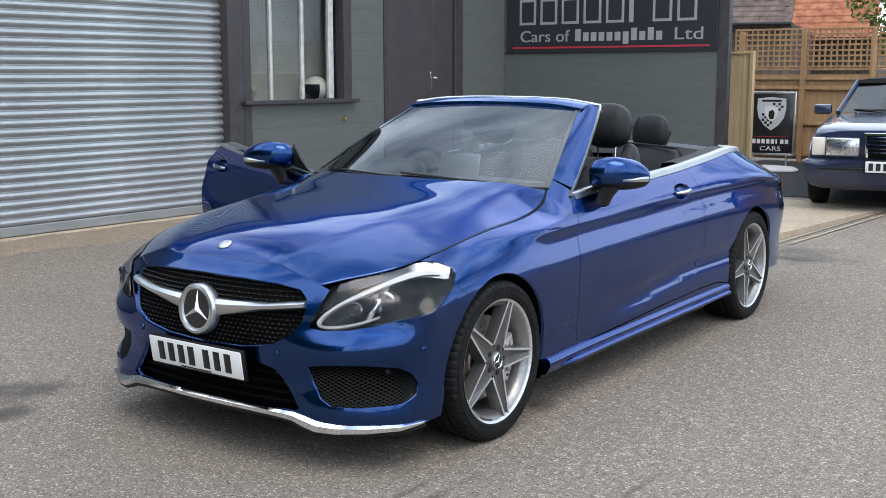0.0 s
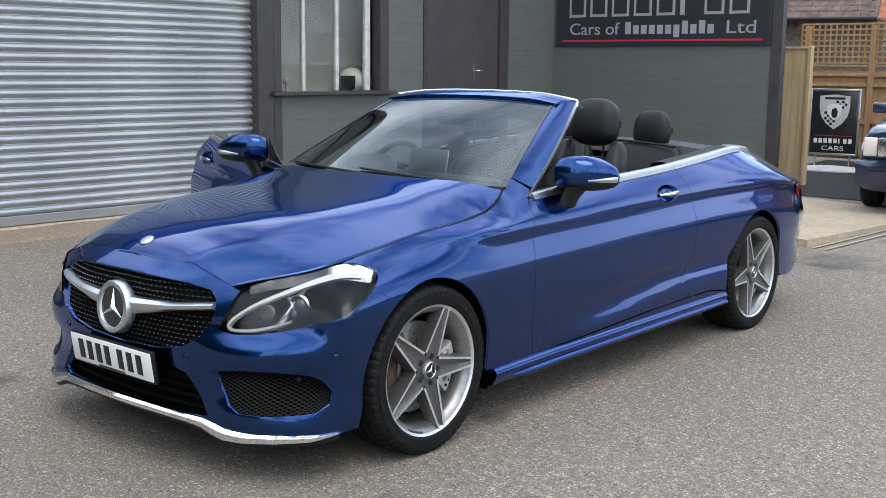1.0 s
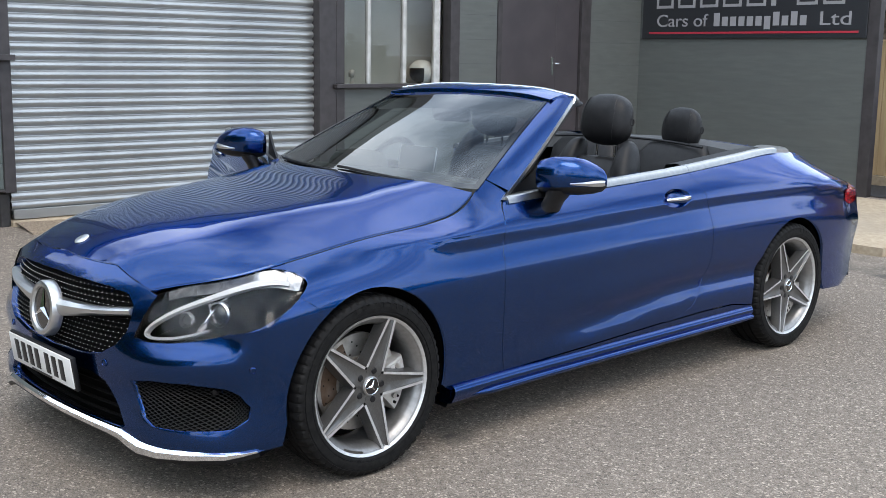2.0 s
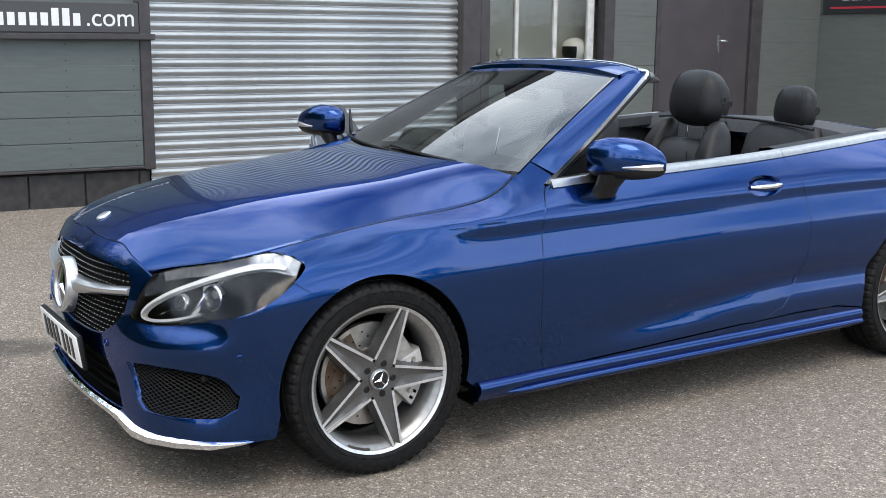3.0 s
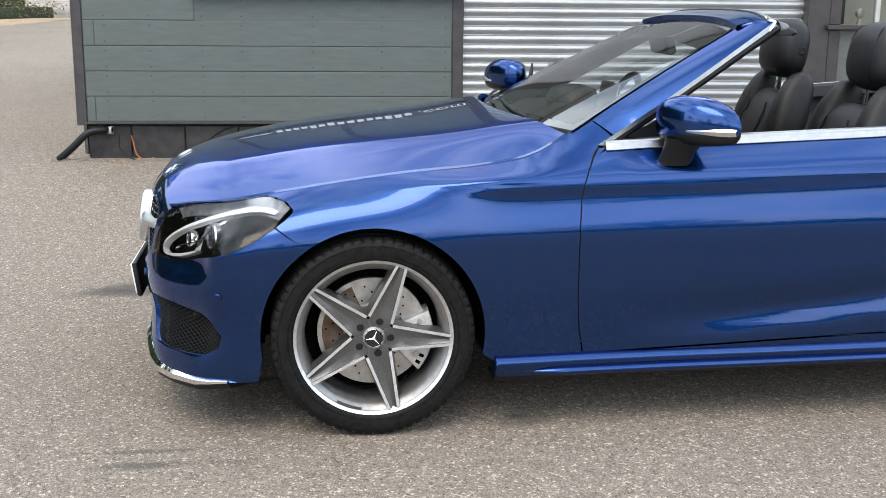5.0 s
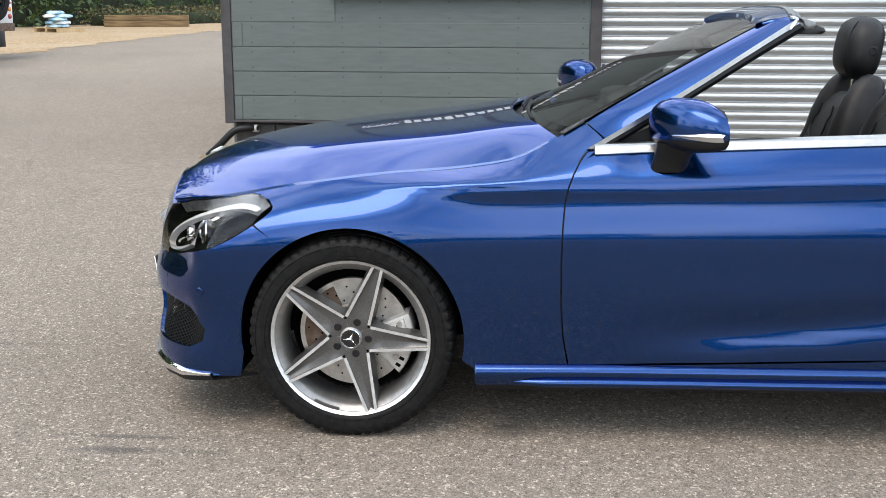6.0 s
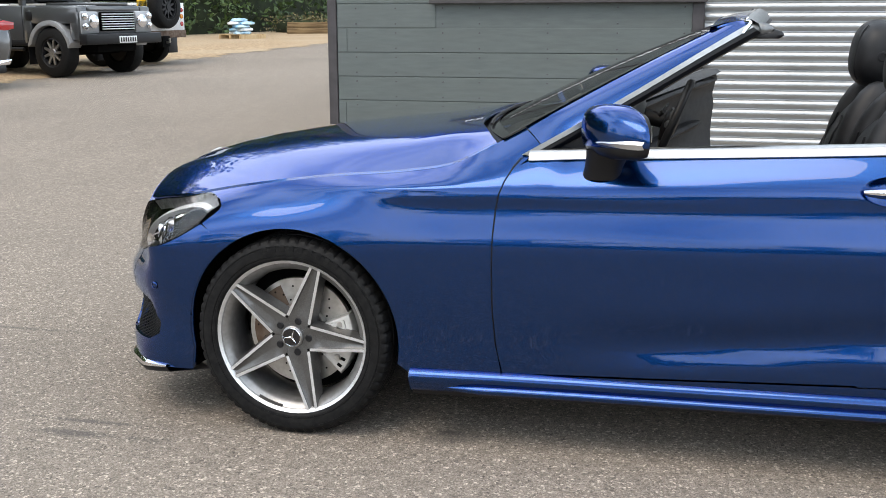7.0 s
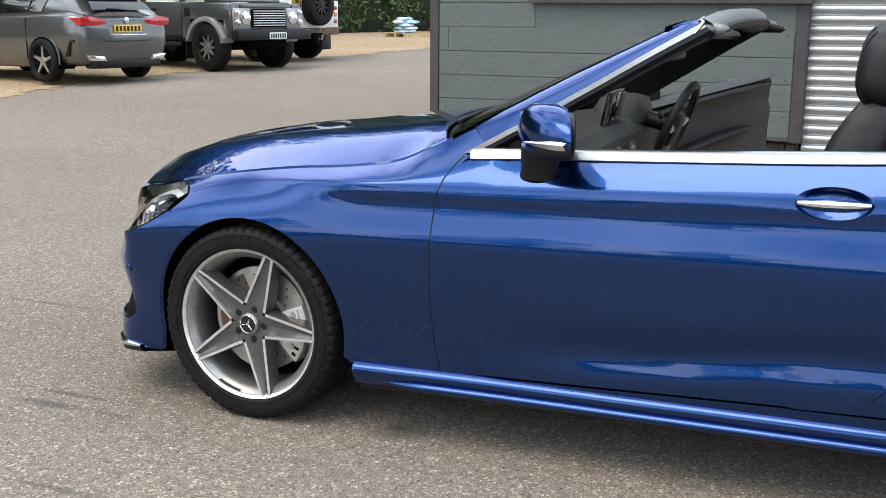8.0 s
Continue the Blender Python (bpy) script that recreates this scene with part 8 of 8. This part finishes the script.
part("bumper_strip", tube([(-0.86, 0.2, 0.44), (-0.82, -0.02, 0.44), (-0.70, -0.125, 0.44), (0, -0.14, 0.44), (0.70, -0.125, 0.44), (0.82, -0.02, 0.44), (0.86, 0.2, 0.44)], 0.012, 8), BLACK, old, "black rubbing strip")
g = part("grille", prism([(-0.27, 0.545), (0.27, 0.545), (0.30, 0.80), (-0.30, 0.80)], 1, -0.06, 0.03, bevel=0.01), CHROME, old, "chrome framed grille")
part("grille_inset", prism([(-0.245, 0.565), (0.245, 0.565), (0.272, 0.775), (-0.272, 0.775)], 1, -0.064, -0.060), DARK, g, "dark grille inset", smooth=False)
for z in (0.60, 0.64, 0.68, 0.72, 0.755):
    part("grille_bar", box((-0.262, -0.068, z), (0.262, -0.063, z + 0.008)), CHROME, g, smooth=False)
part("grille_bar", box((-0.006, -0.070, 0.565), (0.006, -0.063, 0.775)), CHROME, g, smooth=False)
for sx in (1, -1):
    hl2 = part("headlamp", box((min(sx * 0.34, sx * 0.66), -0.03, 0.56), (max(sx * 0.34, sx * 0.66), 0.06, 0.745), 0.012), REFLECTOR, old, "rectangular headlamp")
    cover = part("lamp_cover", box((min(sx * 0.335, sx * 0.665), -0.045, 0.555), (max(sx * 0.335, sx * 0.665), -0.032, 0.75), 0.008), LENS, hl2, "ribbed clear cover")
    cover.visible_shadow = False
    for cx in (0.42, 0.57):
        part("reflector_bowl", recalc(lathe([(0.075, 0.01), (0.06, -0.02), (0.02, -0.035), (0.0, -0.035)], 24, m=Matrix.Translation((sx * cx, -0.033, 0.652)) @ pose(0, 0, 0, 0, 0, -90))), SATIN, hl2)
    part("side_lamp", box((min(sx * 0.67, sx * 0.80), -0.005, 0.56), (max(sx * 0.67, sx * 0.80), 0.09, 0.745), 0.015, m=pose(0, 0, 0, 0, 0, 0)), material("orange_lens", (0.75, 0.66, 0.58), 0.15, 0, 1), old, "pale indicator lamp")
    part("door_mirror", box((min(sx * 0.80, sx * 0.99), 1.45, 0.93), (max(sx * 0.80, sx * 0.99), 1.56, 1.04), 0.025), NAVY, old, "navy door mirror")
    for yy in (0.70, 3.4):
        simple_wheel(old, pose(sx * 0.785, yy, 0.31, 0, 0, 0 if sx > 0 else 180), 0.312, 0.20, 0.20, 8, SATIN)
    part("wiper", tube([(sx * 0.1, 1.32, 0.975), (sx * 0.1 - 0.45, 1.42, 0.99)], 0.008, 6), BLACK, old)
# screen and soft top
rows = [[(x * 0.70, 1.33 + 0.06 * x * x, 0.955) for x in (-1, -0.5, 0, 0.5, 1)], [(x * 0.56, 1.95 + 0.05 * x * x, 1.30) for x in (-1, -0.5, 0, 0.5, 1)]]
part("windscreen", recalc(add_grid(bmesh.new(), rows)), CARGLASS, old, "windscreen")
for sx in (1, -1):
    part("pillar", tube([(sx * 0.715, 1.38, 0.95), (sx * 0.575, 2.0, 1.305)], 0.028, 8), NAVY, old)
body_loft("soft_top", [(1.93, [(0.0, 1.285), (0.50, 1.28), (0.565, 1.285), (0.56, 1.31), (0.4, 1.33), (0, 1.335)]), (2.5, [(0.0, 1.0), (0.60, 1.0), (0.66, 1.20), (0.60, 1.30), (0.4, 1.345), (0, 1.355)]), (3.2, [(0.0, 0.95), (0.64, 0.95), (0.66, 1.15), (0.58, 1.30), (0.4, 1.35), (0, 1.36)]), (3.75, [(0.0, 0.92), (0.60, 0.92), (0.60, 0.94), (0.55, 0.96), (0.4, 0.97), (0, 0.98)])], FABRIC, old, "dark fabric soft top")
part("plate_base", box((-0.28, -0.15, 0.40), (0.28, -0.13, 0.54), 0.004), BLACK, old)
plate_on(old, pose(0, -0.152, 0.468), PLATE_WHITE)
part("seat_back", box((-0.60, 2.3, 0.8), (-0.12, 2.45, 1.18), 0.05), LEATHER, old)
part("bonnet_badge", recalc(lathe([(0.0, 0.0), (0.028, 0.0), (0.032, 0.006), (0.028, 0.012), (0.0, 0.004)], 20, m=Matrix.Translation((0, -0.01, 0.86)) @ pose(0, 0, 0, 0, 0, -90))), CHROME, old)


def off_roader(m, paint, front, label):
    """A tall square off-roader, nose at local y = 0, tail at y = 4.3."""
    v = empty("off_roader", label, "car", m)
    tr = Matrix.Translation((0, 0, 0))
    part("bonnet", box((-0.60, 0.12, 1.02), (0.60, 1.35, 1.16), 0.05), paint, v, "flat bonnet")
    part("bonnet_bulge", box((-0.36, 0.14, 1.15), (0.36, 1.33, 1.205), 0.03), paint, v)
    part("front_panel", box((-0.83, 0.10, 0.60), (0.83, 0.30, 1.06), 0.03), paint, v)
    part("cab", box((-0.80, 1.30, 0.55), (0.80, 4.25, 1.16), 0.03), paint, v, "slab-sided body")
    part("roof", box((-0.72, 1.55, 1.93), (0.72, 4.22, 2.02), 0.05), paint, v, "flat roof")
    for sx in (1, -1):
        lo, hi = (sx * 0.60, sx * 0.835) if sx > 0 else (sx * 0.835, sx * 0.60)
        part("front_wing", box((lo, 0.12, 0.86), (hi, 1.34, 1.14), 0.04), paint, v, "square front wing")
        arch = [(0.72 + 0.50 * math.cos(radians(a)), 0.42 + 0.50 * math.sin(radians(a))) for a in range(8, 173, 12)]
        inner = [(0.72 + 0.42 * math.cos(radians(a)), 0.42 + 0.42 * math.sin(radians(a))) for a in range(172, 7, -12)]
        part("wheel_arch", prism(arch + inner, 0, sx * 0.62, sx * 0.90, bevel=0.008), LIGHTSILVER if paint is GUNMETAL else BLACK, v, "flared wheel arch")
        part("wing_side", box((lo + (0.19 if sx > 0 else 0), 1.16, 0.55), (hi - (0 if sx > 0 else 0.19), 1.34, 1.10), 0.01), paint, v)
        part("side_sill", box((min(sx * 0.72, sx * 0.81), 1.25, 0.50), (max(sx * 0.72, sx * 0.81), 3.0, 0.60), 0.01), BLACK, v, "black chequered sill")
        part("mud_flap", box((min(sx * 0.60, sx * 0.86), 1.235, 0.20), (max(sx * 0.60, sx * 0.86), 1.25, 0.62), 0.004), BLACK, v, "black mud flap")
        part("upper_pillar", box((min(sx * 0.68, sx * 0.76), 1.42, 1.16), (max(sx * 0.68, sx * 0.76), 1.52, 1.96), 0.01), paint, v)
        part("side_window", box((min(sx * 0.73, sx * 0.745), 1.55, 1.20), (max(sx * 0.73, sx * 0.745), 4.15, 1.90), 0.004), CARGLASS, v, "side window")
        for yy in (1.40, 2.28, 3.2):
            part("door_seam", box((min(sx * 0.795, sx * 0.803), yy, 0.60), (max(sx * 0.795, sx * 0.803), yy + 0.012, 1.15)), BLACK, v, smooth=False)
        part("door_handle", box((min(sx * 0.80, sx * 0.825), 2.08, 1.02), (max(sx * 0.80, sx * 0.825), 2.22, 1.06), 0.008), BLACK, v, "black door handle")
        part("wing_vent", box((min(sx * 0.832, sx * 0.84), 1.14, 0.92), (max(sx * 0.832, sx * 0.84), 1.28, 1.06), 0.01), BLACK, v, "black wing vent")
        part("side_step", tube([(sx * 0.86, 1.35, 0.45), (sx * 0.86, 2.9, 0.45)], 0.03, 8), BLACK, v)
        for yy in (0.72, 3.5):
            simple_wheel(v, pose(sx * 0.74, yy, 0.405, 10 * sx, 0, 0 if sx > 0 else 180), 0.405, 0.25, 0.225, 9, SATIN)
        hp = part("lamp_panel", box((min(sx * 0.42, sx * 0.80), 0.06, 0.70), (max(sx * 0.42, sx * 0.80), 0.12, 1.06), 0.03), LIGHTSILVER if paint is GUNMETAL else paint, v, "lamp panel")
        for cx, cz, r in ((0.55, 0.90, 0.095), (0.73, 0.98, 0.042), (0.73, 0.82, 0.042)):
            lm = part("lamp", recalc(lathe([(r + 0.015, 0.0), (r + 0.012, 0.02), (r, 0.022), (r * 0.8, 0.03), (0.0, 0.045)], 24, m=Matrix.Translation((sx * cx, 0.055, cz)) @ pose(0, 0, 0, 0, 0, -90))), REFLECTOR, hp, "round lamp")
    gr = part("grille", box((-0.38, 0.05, 0.74), (0.38, 0.11, 1.05), 0.02), DARK, v, "dark grille")
    for k in range(7):
        part("grille_bar", box((-0.37, 0.035, 0.765 + 0.04 * k), (0.37, 0.055, 0.782 + 0.04 * k), 0.004), SATIN, gr, "silver grille bar")
    part("front_bumper", box((-0.86, -0.10, 0.53), (0.86, 0.08, 0.70), 0.02), BLACK, v, "black steel bumper")
    plate_on(v, pose(0.05, -0.102, 0.60), PLATE_WHITE, wide=0.40)
    part("windscreen", box((-0.68, 1.42, 1.20), (0.68, 1.44, 1.90), 0.004), CARGLASS, v, "upright windscreen")
    part("chassis", box((-0.45, 0.10, 0.40), (0.45, 4.2, 0.56), 0.02), DARK, v, "black chassis")
    part("axle", tube([(-0.7, 0.72, 0.40), (0.7, 0.72, 0.40)], 0.06, 8), DARK, v)
    part("axle", tube([(-0.7, 3.5, 0.40), (0.7, 3.5, 0.40)], 0.06, 8), DARK, v)
    # tail: door, spare wheel, cross member, lamps
    part("rear_door", box((-0.42, 4.24, 0.62), (0.42, 4.28, 1.92), 0.01), paint, v, "rear door")
    simple_wheel(v, Matrix.Translation((0.02, 4.40, 1.08)) @ pose(0, 0, 0, 0, 0, 90), 0.40, 0.24, 0.225, 10, BLACK)
    part("cross_member", box((-0.80, 4.18, 0.50), (0.80, 4.30, 0.64), 0.01), RUST, v, "rusty rear cross member")
    part("tow_bracket", box((-0.12, 4.28, 0.34), (0.12, 4.40, 0.54), 0.01), DARK, v)
    part("tow_ball", tube([(0, 4.40, 0.42), (0, 4.47, 0.43), (0, 4.48, 0.50)], 0.022, 8), STEEL, v)
    for sx in (1, -1):
        part("mud_flap", box((min(sx * 0.52, sx * 0.82), 4.05, 0.20), (max(sx * 0.52, sx * 0.82), 4.065, 0.58), 0.004), BLACK, v, "black mud flap")
        part("tail_panel", box((min(sx * 0.42, sx * 0.80), 4.23, 0.64), (max(sx * 0.42, sx * 0.80), 4.27, 1.16), 0.01), paint, v)
        for z, mm in ((0.76, RED_LAMP), (0.90, AMBER), (1.02, RED_LAMP)):
            part("tail_lamp", recalc(lathe([(0.045, 0.0), (0.042, 0.02), (0.0, 0.03)], 18, m=Matrix.Translation((sx * 0.70, 4.27, z)) @ pose(0, 0, 0, 0, 0, 90))), mm, v, "round tail lamp")
    plate_on(v, Matrix.Translation((0.55, 4.285, 1.12)) @ pose(0, 0, 0, 0, 0, 180), PLATE_YELLOW, wide=0.28, high=0.20)
    return v


def heading(x, y, deg):
    """A vehicle whose nose points along deg (0: towards +y)."""
    return Matrix.Translation((x, y, ground_z(x, y))) @ pose(0, 0, 0, 0, 0, deg + 180)


# grey off-roader with its nose towards the yard, white one beside it with its tail towards the yard
off_roader(heading(-12.95, -8.48, -14.5), GUNMETAL, True, "dark grey square off-roader parked on the gravel")
off_roader(heading(-16.2, -13.4, 172), WHITEPAINT, False, "white square off-roader with a spare wheel on its tail")

# grey hatchback, tail towards the yard (nose at y = 0, tail at y = 4.42)
hatch = empty("hatchback", "grey five-door hatchback parked on the gravel", "car", heading(-10.75, -13.45, 169))
def half_sec(wl, wb, zl, zb):
    return [(0, zl), (wl * 0.8, zl), (wl, zl + 0.10), (wb, (zl + zb) / 2 + 0.05), (wb - 0.02, zb - 0.10), (wb - 0.09, zb), (wb * 0.5, zb + 0.012), (0, zb + 0.015)]


def roof_sec(wb, wr, zb, zr):
    return [(0, zb - 0.05), (wb * 0.8, zb - 0.05), (wb, zb), ((wb + wr) / 2 + 0.03, (zb + zr) / 2), (wr, zr - 0.05), (wr * 0.6, zr), (0, zr + 0.012)]


body_loft("body", [(0.0, half_sec(0.55, 0.62, 0.25, 0.68)), (0.3, half_sec(0.78, 0.82, 0.2, 0.80)), (1.3, half_sec(0.84, 0.90, 0.2, 0.95)), (2.0, half_sec(0.84, 0.90, 0.2, 0.97)), (2.8, half_sec(0.84, 0.90, 0.2, 0.99)), (3.6, half_sec(0.84, 0.90, 0.22, 1.02)), (4.05, half_sec(0.82, 0.885, 0.26, 1.03)), (4.28, half_sec(0.78, 0.85, 0.28, 0.99)), (4.38, half_sec(0.72, 0.79, 0.32, 0.90)), (4.42, half_sec(0.64, 0.70, 0.36, 0.80))], GREYPAINT, hatch, "grey metallic body")
body_loft("glasshouse", [(1.2, roof_sec(0.70, 0.62, 0.95, 0.98)), (2.0, roof_sec(0.80, 0.58, 0.97, 1.36)), (2.8, roof_sec(0.81, 0.57, 0.99, 1.41)), (3.6, roof_sec(0.79, 0.55, 1.02, 1.36)), (4.0, roof_sec(0.74, 0.52, 1.03, 1.28)), (4.30, roof_sec(0.68, 0.60, 1.0, 1.03))], GREYPAINT, hatch, "grey roof and pillars")
for sx in (1, -1):
    for yy in (0.85, 3.58):
        simple_wheel(hatch, pose(sx * 0.832, yy, 0.325, 0, 0, 0 if sx > 0 else 180), 0.325, 0.22, 0.235, 5, SATIN)
        part("arch_lip", tube([(sx * 0.885, yy + 0.36 * math.cos(radians(a)), 0.33 + 0.36 * math.sin(radians(a))) for a in range(-8, 189, 14)], 0.014, 6), GREYPAINT, hatch)
        # black disc on the closed body paints the shade of a wheel arch
        wl = prism([(yy + 0.35 * math.cos(radians(a)), 0.33 + 0.35 * math.sin(radians(a))) for a in range(-20, 201, 14)], 0, sx * 0.60, sx * 0.902)
        part("wheel_opening", wl, DARK, hatch, smooth=False)
    part("tail_lamp", prism([(sx * 0.36, 0.875), (sx * 0.60, 0.825), (sx * 0.83, 0.855), (sx * 0.84, 0.955), (sx * 0.66, 0.985), (sx * 0.38, 0.93)], 1, 3.98, 4.405, bevel=0.012), RED_LAMP, hatch, "red tail lamp")
    part("door_handle", box((min(sx * 0.895, sx * 0.92), 2.85, 0.86), (max(sx * 0.895, sx * 0.92), 3.05, 0.885), 0.008), GREYPAINT, hatch)
    for yy in (1.5, 2.35, 3.2):
        part("door_seam", box((min(sx * 0.885, sx * 0.903), yy, 0.35), (max(sx * 0.885, sx * 0.903), yy + 0.008, 0.95)), BLACK, hatch, smooth=False)
    part("exhaust_trim", prism([(sx * 0.42, 0.33), (sx * 0.68, 0.34), (sx * 0.73, 0.42), (sx * 0.46, 0.405)], 1, 4.26, 4.43, bevel=0.01), CHROME, hatch, "chrome exhaust trim")
for sx in (1, -1):
    part("reflector", box((min(sx * 0.48, sx * 0.70), 4.30, 0.545), (max(sx * 0.48, sx * 0.70), 4.415 , 0.570), 0.006), RED_LAMP, hatch, "slim red reflector")
    part("bumper_vent", prism([(4.05, 0.40), (4.13, 0.40), (4.20, 0.60), (4.27, 0.62), (4.27, 0.645), (4.17, 0.63)], 0, sx * 0.80, sx * 0.872, bevel=0.004), BLACK, hatch, "black bumper vent")
part("tailgate_seam", tube([(-0.60, 4.36, 0.83), (-0.48, 4.415, 0.66), (-0.40, 4.43, 0.615), (0.40, 4.43, 0.615), (0.48, 4.415, 0.66), (0.60, 4.36, 0.83)], 0.006, 6), BLACK, hatch, "dark tailgate seam")
part("diffuser", box((-0.62, 4.16, 0.22), (0.62, 4.425, 0.35), 0.03), BLACK, hatch, "black rear diffuser")
part("rear_spoiler", box((-0.54, 3.86, 1.33), (0.54, 4.16, 1.37), 0.015), GREYPAINT, hatch)
GH = [curve1([1.2, 2.0, 2.8, 3.6, 4.0, 4.3], q) for q in ((0.70, 0.80, 0.81, 0.79, 0.74, 0.68), (0.62, 0.58, 0.57, 0.55, 0.52, 0.60), (0.95, 0.97, 0.99, 1.02, 1.03, 1.0), (0.98, 1.36, 1.41, 1.36, 1.28, 1.03))]
for sx in (1, -1):
    for y0, y1 in ((1.75, 2.33), (2.38, 3.16), (3.2, 3.5)):
        rows = []
        for f in (0.06, 0.3, 0.55, 0.86):
            line = []
            for k in range(6):
                y = y0 + (y1 - y0) * k / 5
                wb, wr, zb_, zr = (g_(y) for g_ in GH)
                line.append((sx * (wb + (wr - wb) * f + 0.055 - 0.08 * (f - 0.5) ** 2), y, zb_ + (zr - 0.05 - zb_) * f + 0.004))
            rows.append(line)
        part("side_window", recalc(add_grid(bmesh.new(), rows)), GLOSSBLACK, hatch, "dark side window")
rows = [[(x * wd, y + 0.03, z + 0.02) for x in (-1, -0.5, 0, 0.5, 1)] for y, z, wd in ((4.02, 1.285, 0.44), (4.12, 1.205, 0.49), (4.22, 1.125, 0.53), (4.30, 1.055, 0.56))]
part("rear_window", recalc(add_grid(bmesh.new(), rows)), GLOSSBLACK, hatch, "dark rear window")
part("rear_wiper", tube([(0, 4.34, 1.075), (0.30, 4.335, 1.09)], 0.012, 6), BLACK, hatch)
plate_on(hatch, Matrix.Translation((0, 4.432, 0.80)) @ pose(0, 0, 0, 0, 0, 180), PLATE_YELLOW)
part("chrome_strip", box((-0.35, 4.42, 0.70), (0.35, 4.44, 0.715), 0.003), CHROME, hatch)
part("badge", recalc(lathe([(0.04, 0.0), (0.045, 0.01), (0.0, 0.014)], 20, m=Matrix.Translation((0, 4.40, 0.92)) @ pose(0, 0, 0, 0, 0, 90))), CHROME, hatch)
